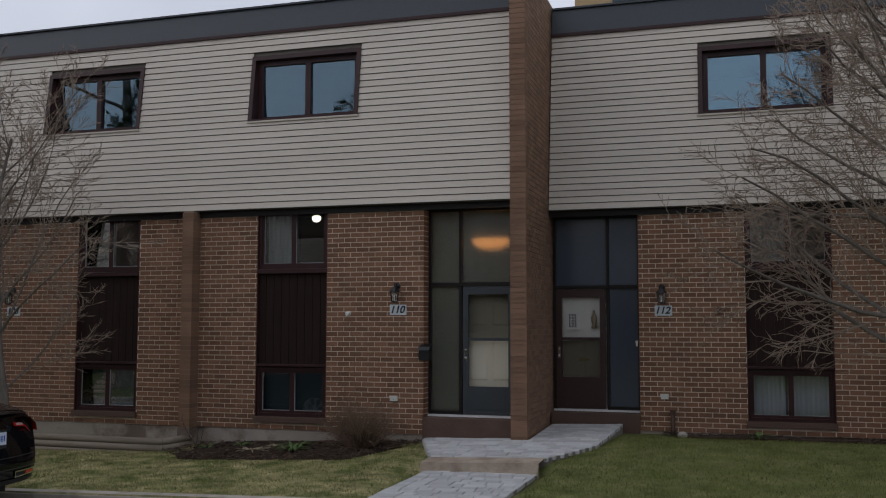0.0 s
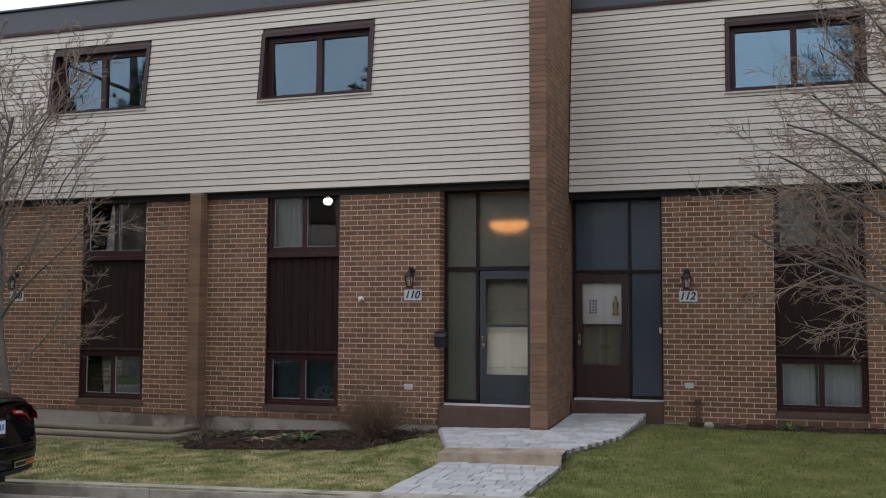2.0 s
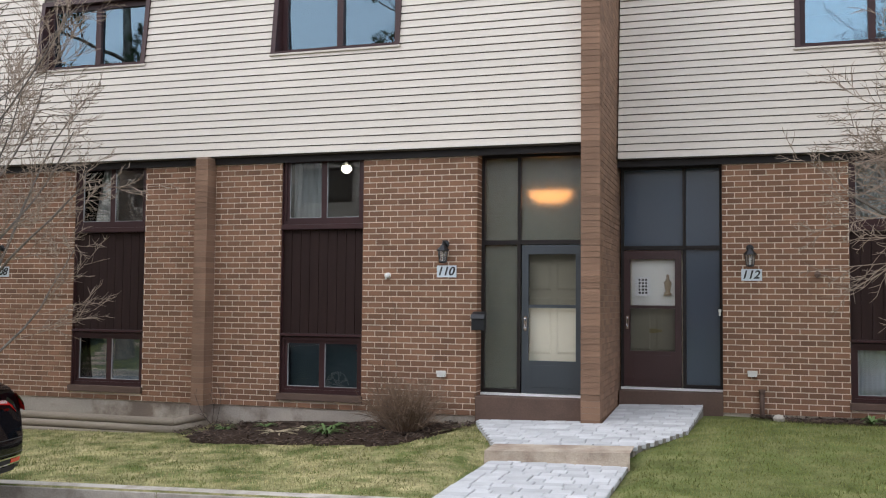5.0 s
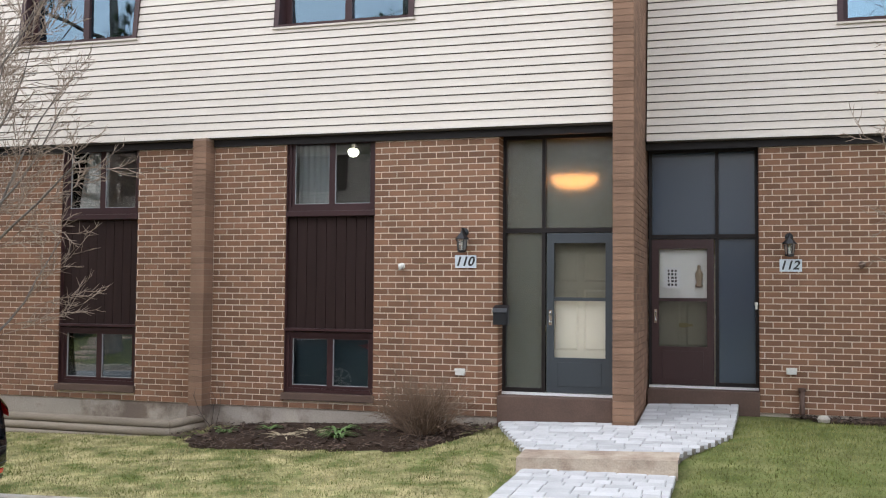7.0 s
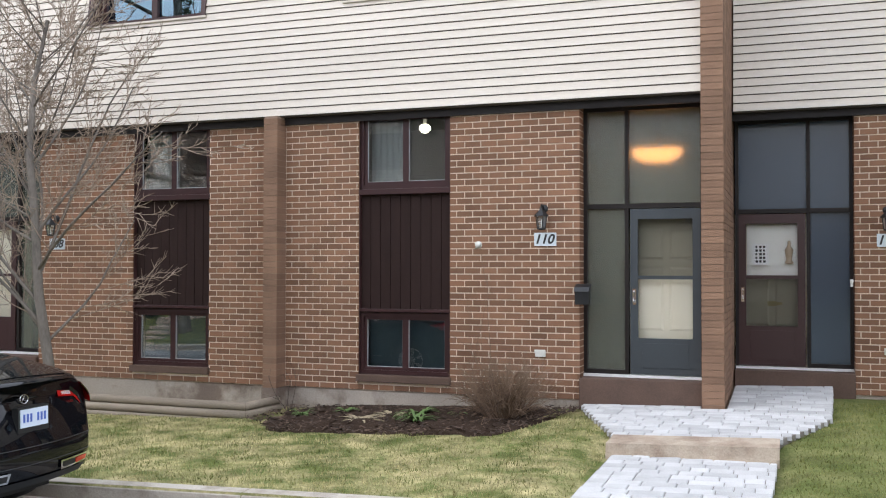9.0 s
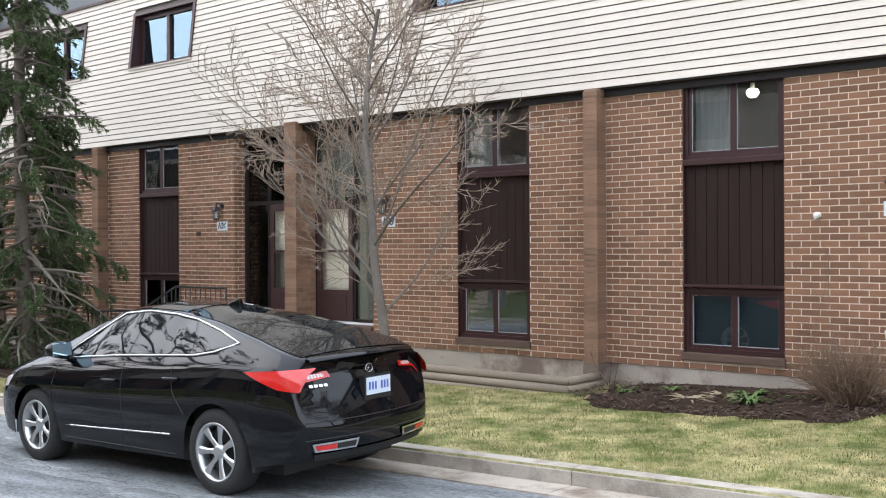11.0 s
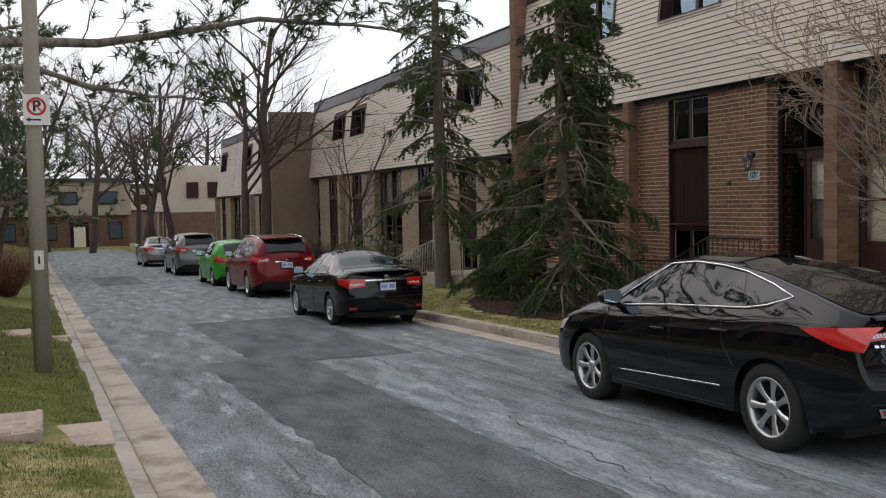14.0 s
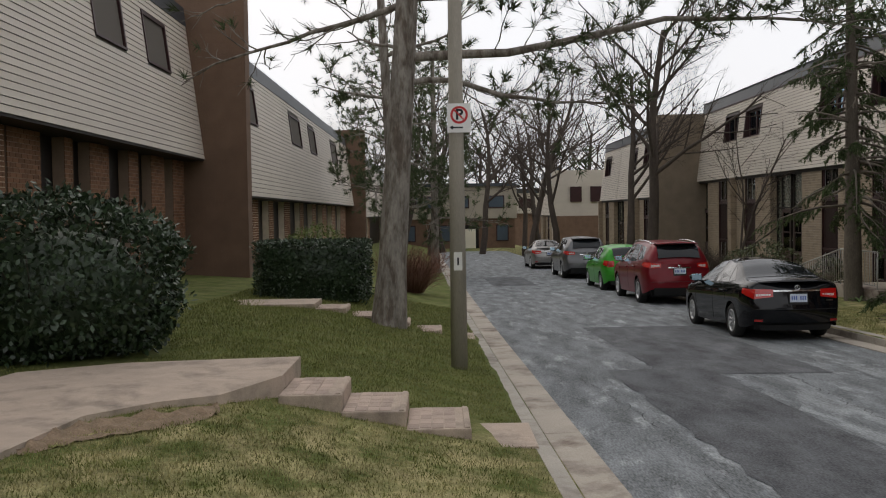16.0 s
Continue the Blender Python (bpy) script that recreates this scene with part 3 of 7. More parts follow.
def townhouse(xp, s, yb, z0, number, panel=(1.20, 2.52), edge=4.25, end=5.75, upper=(0.95, 3.04), single=False, wing=True,
              mats=None, label="", door=None, detail=True, pilaster=True, curtain=True, siding_x=None, boards=False, low_curtain=False):
    """One house: u runs from its pilaster (0) to the entry beside the party wall (6). s is the way u runs along x."""
    brick, mortar, brick_pier = mats or (BRICK_JOINED, MORTAR, BRICK_PIER)
    X = lambda u: xp + s * u
    base, zs = z0 + 0.49, z0 + 4.25
    house = thing("townhouse", (X(3), yb, z0), label, "house", "row of townhouses")
    back = yb + 9.0
    lo, hi = sorted((X(0), X(end + 0.12)))
    # foundation, brick backing
    part("foundation", Mesh().box(lo, hi, yb + 0.02, yb + 0.35, z0 - 0.6, base - 0.006), CONCRETE, house, "stained concrete foundation")
    wall = Mesh()
    for a, b, za, zb in ((0, panel[0], base, zs + 0.05), (panel[1], edge, base, zs + 0.05), (panel[0], panel[1], base, z0 + 0.60)):
        xa, xb = sorted((X(a), X(b)))
        if zb > z0 + 1.0:
            xa, xb = xa + 0.004, xb - 0.004
        wall.box(xa, xb, yb + 0.006, yb + 0.3, za, zb)
    wl_ob = part("brick_wall", wall, mortar, house)
    br = Mesh()
    top = base + 45 * COURSE
    brick_field(br, X(0.082 if s > 0 else 0.147), X(panel[0] - 0.0), yb, base + 0.005, top)
    if single:
        brick_field(br, X(panel[1]), X(edge), yb, base + 0.005, base + 0.005 + 8 * COURSE)
        brick_field(br, X(panel[1]), X(edge), yb, base + 0.005 + 8 * COURSE, top, singles=wl_ob)
    else:
        brick_field(br, X(panel[1]), X(edge), yb, base + 0.005, top)
    brick_field(br, X(panel[0]), X(panel[1]), yb, base + 0.005, z0 + 0.60)
    # return of the brick into the entry
    ret = Mesh()
    face = X(edge)
    if s > 0:
        brick_field(ret, yb, yb + 0.3, face + 0.001, base + 0.005, top, "+x")
    else:
        brick_field(ret, yb, yb + 0.3, face - 0.001, base + 0.005, top, "-x")
    br.add(ret.v, ret.f)
    tagged(part("bricks", br, brick, wl_ob), kind="stuff")
    # pilaster between the houses
    if pilaster:
        pl = Mesh()
        pa, pb = xp - 0.14, xp + 0.075
        pm = Mesh().box(pa + 0.008, pb - 0.008, yb - 0.242, yb + 0.2, z0 + 0.3, zs)
        pier = part("pilaster", pm, MORTAR_PIER if not mats else mortar, house, "tan brick pilaster")
        zz = z0 + 0.49
        while zz < zs - 0.04:
            pl.box(pa, pb, yb - 0.25, yb + 0.02, zz, zz + COURSE - 0.008)
            zz += COURSE
        tagged(part("bricks", pl, brick_pier, pier), kind="stuff")
        part("pilaster_foot", Mesh().box(pa - 0.01, pb + 0.01, yb - 0.26, yb + 0.05, z0 - 0.4, base - 0.004), CONCRETE, pier)
    # tall panel bay with windows
    a, b = sorted((X(panel[0]), X(panel[1])))
    part("window_sill", Mesh().box(a - 0.02, b + 0.02, yb - 0.05, yb + 0.25, z0 + 0.604, z0 + 0.70), SILL_BROWN, house, bevel=0.008)
    window_unit(house, a, b, yb + 0.05, z0 + 0.705, z0 + 1.54, BURGUNDY, label="burgundy-framed lower window")
    window_unit(house, a, b, yb + 0.05, z0 + 3.22, z0 + 4.25, BURGUNDY, label="burgundy-framed upper window")
    bay = part("panel_bay", Mesh().box(a, b, yb + 0.10, yb + 0.16, z0 + 1.55, z0 + 3.21), BURGUNDY, house, "dark brown boarded panel")
    for xj in (a, b):
        part("jamb_board", Mesh().box(xj - 0.012, xj + 0.012, yb + 0.016, yb + 0.16, z0 + 0.702, z0 + 4.25), BURGUNDY, house)
    n = 9
    w = (b - a) / n
    for i in range(n):
        part("board", Mesh().box(a + i * w + 0.004, a + (i + 1) * w - 0.004, yb + 0.075, yb + 0.10, z0 + 1.59, z0 + 3.14), PANEL_BROWN, bay)
    part("drip_ledge", Mesh().box(a - 0.005, b + 0.005, yb + 0.0, yb + 0.075, z0 + 3.14, z0 + 3.215), BURGUNDY, bay, bevel=0.006)
    part("drip_ledge", Mesh().box(a - 0.005, b + 0.005, yb + 0.0, yb + 0.075, z0 + 1.55, z0 + 1.59), BURGUNDY, bay, bevel=0.006)
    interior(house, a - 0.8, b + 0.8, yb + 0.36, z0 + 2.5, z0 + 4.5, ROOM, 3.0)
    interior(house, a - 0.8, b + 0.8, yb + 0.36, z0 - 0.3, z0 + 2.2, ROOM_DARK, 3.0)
    if curtain:
        c = Mesh()
        cols = 22
        cw = (b - a) * 0.42 / cols
        c.grid([[(a + 0.06 + i * cw, yb + 0.30 + 0.02 * math.sin(i * 1.7), zc) for i in range(cols + 1)] for zc in (z0 + 3.25, z0 + 4.2)])
        part("curtain", c, CURTAIN, house, smooth=True)
    if low_curtain:
        for i in range(2):
            c = Mesh()
            ca, cb = a + 0.10 + i * (b - a) / 2 * 0.92, a + (i + 1) * (b - a) / 2 - 0.08
            c.grid([[(ca + (cb - ca) * k / 24, yb + 0.24 + 0.015 * math.sin(k * 1.9), zc) for k in range(25)] for zc in (z0 + 0.72, z0 + 1.5)])
            part("curtain", c, SHEER, house, "pale sheer curtain", smooth=True)
    else:
        # added sheet: its teal gives the pane the tone of a reflection
        part("roller_blind", Mesh().grid([[(a + 0.08 + (b - a - 0.16) * k / 12, yb + 0.20 + 0.006 * math.sin(k * 1.1), zc) for k in range(13)] for zc in (z0 + 0.74, z0 + 1.1, z0 + 1.52)]), REFLECTION_TEAL, house, "dark teal sheet added behind the lower window for its reflected tone", smooth=True)
    # dark soffit under the overhang
    part("soffit", Mesh().box(lo, hi, yb - 0.12, yb + 0.45, zs + 0.02, zs + 0.06), DARK_FRAME, house)
    # dark strip over the top courses, drawn in for the overhang's shade
    part("frieze_board", Mesh().box(lo, hi, yb - 0.035, yb - 0.006, zs - 0.10, zs + 0.018), DARK_FRAME, house)
    # siding, window, fascia, roof
    sa, sb = siding_x or (X(0), X(end))
    sa, sb = min(sa, sb), max(sa, sb)
    y_s, ztop = yb - 0.15, z0 + 7.46
    ua, ub = sorted((X(upper[0]), X(upper[1])))
    wz0, wz1 = z0 + 5.84, z0 + 7.04
    siding_run(house, sa, sb, y_s, zs, ztop, [(ua, ub, wz0, wz1)], single or boards)
    upper_window(house, ua, ub, y_s, wz0, zs, wz1)
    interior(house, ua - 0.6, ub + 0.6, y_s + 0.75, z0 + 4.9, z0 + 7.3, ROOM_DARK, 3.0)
    yt = y_s + (ztop - zs) * SLOPE
    part("fascia_trim", Mesh().box(sa, sb, yt - 0.035, yt + 0.05, ztop - 0.005, ztop + 0.05), BURGUNDY, house)
    part("fascia", Mesh().prism([(yt - 0.02, ztop + 0.05), (yt + 0.04, ztop + 0.50), (yt + 0.25, ztop + 0.50), (yt + 0.25, ztop + 0.05)], "x", sa, sb), FASCIA, house, fix=True)
    part("parapet_cap", Mesh().box(sa, sb, yt + 0.0, yt + 0.30, ztop + 0.502, ztop + 0.54), FASCIA, house, bevel=0.006)
    part("roof", Mesh().box(sa, sb, yt + 0.26, back, ztop + 0.1, ztop + 0.2), FASCIA, house)
    bk = Mesh().box(sa, sb, back, back + 0.2, z0 - 0.6, ztop + 0.3)
    part("back_wall", bk, mortar, house)
    if door:
        entry(house, X, edge, end, yb, z0, door)
    return house


def panelled_door(parent, x0, x1, y, z0, z1, name="inner_door"):
    d = part(name, Mesh().box(x0, x1, y, y + 0.045, z0, z1), CREAM, parent, "cream six-panel door")
    w = (x1 - x0)
    for i in range(2):
        for za, zb in ((0.12, 0.45), (0.55, 1.35), (1.45, 1.85)):
            a = x0 + 0.10 * w + i * 0.44 * w
            m = Mesh().add([(a, y - 0.001, z0 + za), (a + 0.36 * w, y - 0.001, z0 + za), (a + 0.36 * w, y - 0.001, z0 + zb), (a, y - 0.001, z0 + zb),
                            (a + 0.03, y - 0.012, z0 + za + 0.03), (a + 0.36 * w - 0.03, y - 0.012, z0 + za + 0.03), (a + 0.36 * w - 0.03, y - 0.012, z0 + zb - 0.03), (a + 0.03, y - 0.012, z0 + zb - 0.03)],
                           [(4, 5, 6, 7), (0, 1, 5, 4), (1, 2, 6, 5), (2, 3, 7, 6), (3, 0, 4, 7)])
            part("door_panel", m, CREAM, d)
    return d


def entry(house, X, edge, end, yb, z0, style):
    """Entry bay: sill, sidelight, transom lights, storm door with a panelled door behind it."""
    y = yb + 0.25
    a, b = sorted((X(edge), X(end)))
    zt, zd = z0 + 4.22, z0 + 2.90
    zsill = z0 + 0.80
    part("entry_sill", Mesh().box(a, b, yb - 0.06, yb + 0.5, z0 + 0.2, zsill - 0.03), SILL_BROWN, house, bevel=0.012)
    part("threshold", Mesh().box(a, b, y - 0.03, y + 0.1, zsill - 0.03, zsill + 0.005), WHITE_METAL, house, "white metal threshold")
    door_w, dark = 0.95, style["frame"]
    flip = X(end) < X(edge)
    d0, d1 = (a, a + door_w) if flip else (b - door_w, b)
    if style.get("door_near_edge"):
        d0, d1 = (b - door_w, b) if flip else (a, a + door_w)
    side = (d1, b) if d0 - a < b - d1 else (a, d0)
    fr = Mesh()
    t = 0.045
    xm = side[0] if side[0] > a + 0.01 else side[1]
    for x in (a + t / 2, b - t / 2, xm):
        fr.box(x - t / 2, x + t / 2, y, y + 0.11, zsill, zt)
    fr.box(a + t, b - t, y - 0.004, y + 0.115, zd, zd + 0.06).box(a + t, b - t, y - 0.004, y + 0.115, zt - 0.08, zt)
    fr.box(side[0] + t / 2, side[1] - t / 2, y - 0.002, y + 0.11, zsill, zsill + 0.06)
    fr.box(a, b, y - 0.02, y + 0.13, zt + 0.002, zt + 0.12)
    ent = part("entry_frame", fr, dark, house)
    for x0, x1, za, zb, g in ((side[0], side[1], zsill + 0.06, zd, style["side"]), (side[0], side[1], zd + 0.06, zt - 0.08, style["transom"]), (d0, d1, zd + 0.06, zt - 0.08, style["transom"])):
        p = part("pane", Mesh().box(x0 + t / 2 + 0.003, x1 - t / 2 - 0.003, y + 0.05, y + 0.056, za, zb), g, ent)
        p.visible_shadow = False
    # storm door
    dx0, dx1, dz0, dz1 = d0 + t, d1 - t, zsill + 0.015, zd - 0.01
    leaf = Mesh()
    st, kick = 0.095, style["kick"]
    yd = y - 0.005
    leaf.box(dx0, dx0 + st, yd, yd + 0.04, dz0, dz1).box(dx1 - st, dx1, yd, yd + 0.04, dz0, dz1)
    leaf.box(dx0 + st, dx1 - st, yd, yd + 0.04, dz1 - 0.13, dz1).box(dx0 + st, dx1 - st, yd, yd + 0.04, dz0, dz0 + kick)
    leaf.box(dx0 + st, dx1 - st, yd + 0.005, yd + 0.035, dz0 + 1.19, dz0 + 1.235)
    storm = part("storm_door", leaf, style["storm"], house, style["label"])
    part("kick_panel", Mesh().box(dx0 + st + 0.05, dx1 - st - 0.05, yd - 0.006, yd - 0.0005, dz0 + 0.08, dz0 + kick - 0.06), style["storm"], storm, bevel=0.003)
    for za, zb, g in ((dz0 + kick, dz0 + 1.19, style["low"]), (dz0 + 1.235, dz1 - 0.13, style["high"])):
        p = part("pane", Mesh().box(dx0 + st, dx1 - st, yd + 0.018, yd + 0.022, za, zb), g, storm)
        p.visible_shadow = False
    hx = dx0 + 0.05 if not flip else dx1 - 0.05
    if style.get("handle_at_end"):
        hx = dx1 - 0.05 if not flip else dx0 + 0.05
    part("handle", Mesh().tube([(hx, yd - 0.004, dz0 + 0.90), (hx, yd - 0.05, dz0 + 0.92), (hx, yd - 0.05, dz0 + 1.02), (hx, yd - 0.004, dz0 + 1.04)], 0.009, 8).box(hx - 0.02, hx + 0.02, yd - 0.006, yd, dz0 + 0.87, dz0 + 1.07), MATS["chrome"], storm, "metal door handle")
    panelled_door(house, d0 + 0.02, d1 - 0.02, y + 0.15, zsill + 0.005, zd + 0.01)
    part("hall_jamb", Mesh().box(d0 - 0.015, d0 + 0.018, y + 0.115, y + 0.3, zsill, zd).box(d1 - 0.018, d1 + 0.015, y + 0.115, y + 0.3, zsill, zd).box(d0, d1, y + 0.115, y + 0.3, zd + 0.012, zd + 0.06), CREAM, house)
    interior(house, a - 0.02, b + 0.02, y + 0.2, zsill - 0.05, zt + 0.1, style["room"], 3.0)


material("chrome", (0.75, 0.75, 0.76), 0.12, 1.0)
MAROON_DOOR = material("maroon_storm_door", (0.045, 0.02, 0.019), 0.4, var=0.2, scale=2, fine=50)
HALL = material("hall_wall", (0.15, 0.16, 0.125), 0.9, var=0.1, scale=0.7, fine=10)
style110 = dict(frame=DARK_FRAME, side=GLASS_FROST, transom=GLASS_FROST, storm=STORM_GREY, kick=0.45, low=GLASS_DOOR, high=SCREEN, room=HALL, label="slate-grey storm door, half glass and half screen")
style112 = dict(frame=DARK_FRAME, side=GLASS_BLUE, transom=GLASS_BLUE, storm=MAROON_DOOR, kick=0.54, low=SCREEN, high=GLASS_DOOR, room=ROOM_DARK, handle_at_end=True, label="maroon storm door with glass over screen")
style108 = dict(style112, low=GLASS_DOOR, side=GLASS_FROST, transom=GLASS_FROST)

# teal that imitates what the lower panes reflect
REFLECTION_TEAL = material("teal_reflection_tone", (0.042, 0.07, 0.085), 0.8, var=0.15, scale=2, fine=30)
SHEER = material("sheer_curtain", (0.55, 0.58, 0.62), 0.9, var=0.12, scale=2, fine=40)
YA, YB = 15.0, 16.7
BROWN = "two-storey brown brick townhouse with beige siding above"
house110 = townhouse(-9.28, 1, YA, 0.0, "110", single=True, label=BROWN, door=style110)
house108 = townhouse(-9.28, -1, YA, 0.0, "108", panel=(1.18, 2.50), upper=(1.29, 3.40), edge=4.25, end=5.85, label=BROWN, door=style108, pilaster=False, siding_x=(-15.27, -9.28), boards=True)
house106 = townhouse(-21.2, 1, YA, 0.0, "106", panel=(1.18, 2.50), upper=(0.80, 2.87), edge=4.18, end=5.80, siding_x=(-21.2, -15.27), boards=True, low_curtain=True, label=BROWN, door=dict(style112, side=GLASS, transom=GLASS))
house104 = townhouse(-21.2, -1, YA, 0.0, "104", panel=(1.18, 2.50), upper=(0.95, 3.04), edge=4.25, end=5.60, label=BROWN, door=style108, pilaster=False)
house112 = townhouse(2.55, -1, YB, 0.0, "112", single=True, low_curtain=True, panel=(1.21, 2.55), upper=(1.11, 3.25), edge=4.29, end=5.80, label=BROWN, door=style112)
house114 = townhouse(2.55, 1, YB, 0.0, "114", panel=(1.21, 2.55), upper=(1.11, 3.25), edge=4.29, end=5.80, label=BROWN, door=style112, pilaster=False)


def party_wall(x0, x1, y0, y1, z0, z1, name, label, mats=(BRICK_PIER, MORTAR_PIER)):
    w = thing(name, ((x0 + x1) / 2, y0, z0), label, "wall", kind="structure")
    core = part("wall_core", Mesh().box(x0 + 0.008, x1 - 0.008, y0 + 0.008, y1, z0, z1), mats[1], w)
    b = Mesh()
    z = z0
    r = 0
    while z < z1 - 0.05:
        h = COURSE - 0.008
        b.box(x0, x1, y0, y0 + 0.03, z, z + h)
        yy = y0 + 0.03
        first = STRETCH * (0.5 if r % 2 else 1.0)
        while yy < y1 - 0.02:
            ye = min(y1, yy + first - 0.006)
            for xa, xb in ((x1 - 0.03, x1 + 0.002 * noise.noise((yy, z, 1))), (x0 - 0.002 * noise.noise((yy, z, 2)), x0 + 0.03)):
                b.box(xa, xb, yy + 0.002, ye, z, z + h)
            yy += first
            first = STRETCH
        z += COURSE
        r += 1
    tagged(part("bricks", b, mats[0], core), kind="stuff")
    return w


party_wall(-3.53, -3.27, 14.80, 17.6, 0.2, 8.06, "party_wall_1", "tall brown brick party wall between the two entries")
party_wall(-15.42, -15.13, 14.78, 15.6, -0.1, 4.27, "party_wall_2", "brown brick party wall between two entries")
party_wall(-27.05, -26.75, 14.84, 17.5, -0.4, 8.0, "party_wall_3", "tall brown brick end wall")

# ---- the other rows ----
BEIGE_MATS = (BRICK_BEIGE, MORTAR_BEIGE, BRICK_BEIGE)
PALE = "two-storey beige brick townhouse with pale siding above"
for xp, s, up in ((-32.9, 1, (0.9, 2.9)), (-32.9, -1, (0.9, 2.9)), (-44.6, 1, (0.9, 2.9)), (-44.6, -1, (0.0001, 1.9))):
    townhouse(xp, s, 15.25, -0.78, "", upper=up, end=5.75, label=PALE, mats=BEIGE_MATS, door=style108, pilaster=s > 0, siding_x=(xp, xp + s * 5.85), curtain=False)
party_wall(-50.6, -50.2, 13.2, 24.0, -0.9, 6.75, "party_wall_4", "tall tan brick end wall of the next row", (END_TAN, END_TAN))
for xp, s in ((-56.5, 1), (-56.5, -1), (-68.3, 1)):
    townhouse(xp, s, 13.6, -1.45, "", upper=(0.9, 2.9), end=5.75, label=PALE, mats=BEIGE_MATS, door=style108, pilaster=s > 0, siding_x=(xp, xp + s * 5.85), curtain=False)
townhouse(-86.0, 1, 11.8, -2.4, "", upper=(0.9, 2.9), end=5.75, label=PALE, mats=BEIGE_MATS, door=style108, siding_x=(-86.0, -80.1), curtain=False)
townhouse(-86.0, -1, 11.8, -2.4, "", upper=(0.9, 2.9), end=5.75, label=PALE, mats=BEIGE_MATS, door=style108, pilaster=False, siding_x=(-91.9, -86.0), curtain=False)


def row_opposite(x0, x1, y, z0, windows, label, brick, mortar, bays, low=3.95, wz=1.60):
    """A row that faces north: leaning siding over brick piers with dark recesses."""
    h = thing("townhouse", ((x0 + x1) / 2, y, z0), label, "house", "opposite row of townhouses")
    zs = z0 + low
    zt = zs + 3.21 + max(0.0, wz - 1.6)
    yy = lambda z: y - (z - zs) * SLOPE
    # near-black colour here stands for the shade deep under the overhang
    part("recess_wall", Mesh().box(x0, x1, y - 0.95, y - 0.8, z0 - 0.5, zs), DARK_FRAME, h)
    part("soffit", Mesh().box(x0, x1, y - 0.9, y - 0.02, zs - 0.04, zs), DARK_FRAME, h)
    for a, b in bays:
        core = part("brick_pier", Mesh().box(a, b, y - 0.79, y - 0.56, z0 - 0.5, zs - 0.05), mortar, h)
        m = Mesh()
        z = z0 - 0.3
        r = 0
        while z < zs - 0.12:
            x = a - (0.11 if r % 2 else 0)
            while x < b - 0.02:
                m.box(max(a, x) , min(b, x + STRETCH - JOINT), y - 0.57, y - 0.55, z, z + COURSE - JOINT)
                x += STRETCH
            z += COURSE
            r += 1
        tagged(part("bricks", m, brick, core), kind="stuff")
    sd = Mesh()
    back = Mesh()
    rows = 28
    dz = (zt - zs) / rows
    back.prism([(yy(zs) - 0.03, zs), (yy(zt) - 0.03, zt), (yy(zt) - 0.2, zt), (yy(zs) - 0.2, zs)], "x", x0, x1)
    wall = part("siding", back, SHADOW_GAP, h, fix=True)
    for r in range(rows):
        za, zb = zs + r * dz, zs + (r + 1) * dz
        runs = [(x0, x1)]
        for wa, wb in windows:
            if zb > zs + wz and za < zs + wz + 1.2:
                runs = [q for p in runs for q in ((p[0], min(p[1], wa)), (max(p[0], wb), p[1])) if q[1] - q[0] > 0.03]
        for a, b in runs:
            sd.prism([(yy(za) + 0.006, za + 0.013), (yy(zb) - 0.004, zb), (yy(zb) - 0.028, zb), (yy(za) - 0.024, za + 0.016)], "x", a, b)
    tagged(part("siding_cladding", sd, SIDING_JOINED, wall, fix=True), kind="stuff")
    for wa, wb in windows:
        za, zb = zs + wz, zs + wz + 1.2
        f = Mesh()
        for a, b in ((wa, wa + 0.08), (wb - 0.08, wb)):
            f.prism([(yy(za) + 0.03, za), (yy(zb) + 0.03, zb), (yy(zb) - 0.1, zb), (yy(zb) - 0.1, za)], "x", a, b)
        f.box(wa, wb, yy(zb) - 0.1, yy(zb) + 0.03, zb - 0.08, zb).box(wa, wb, yy(zb) - 0.1, yy(za) + 0.03, za, za + 0.05)
        xm = (wa + wb) / 2
        f.box(xm - 0.04, xm + 0.04, yy(zb) - 0.1, yy(zb) - 0.04, za, zb)
        win = part("window", f, BURGUNDY, h, "dark sliding window")
        part("pane", Mesh().box(wa + 0.08, wb - 0.08, yy(zb) - 0.09, yy(zb) - 0.084, za + 0.05, zb - 0.08), GLASS, win)
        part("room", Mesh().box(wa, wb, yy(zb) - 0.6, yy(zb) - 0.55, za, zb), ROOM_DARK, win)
    yt = yy(zt)
    part("fascia", Mesh().prism([(yt + 0.02, zt), (yt - 0.04, zt + 0.5), (yt - 0.3, zt + 0.5), (yt - 0.3, zt)], "x", x0, x1), FASCIA, h, fix=True)
    part("roof", Mesh().box(x0, x1, y - 9.0, yt - 0.28, zt + 0.1, zt + 0.2), FASCIA, h)
    part("back_wall", Mesh().box(x0, x1, y - 9.1, y - 9.0, z0 - 1, zt + 0.2), mortar, h)
    return h


OPP = "opposite two-storey brick townhouse with pale leaning siding"
row_opposite(-29.9, -19.0, -3.8, 0.72, [(-24.2, -22.3), (-27.6, -25.7)], OPP, BRICK_JOINED, MORTAR_PIER,
             [(-29.8, -28.7), (-27.9, -26.8), (-25.8, -25.1), (-23.8, -22.7), (-21.8, -21.4), (-20.3, -19.0)], 2.98, 2.0)
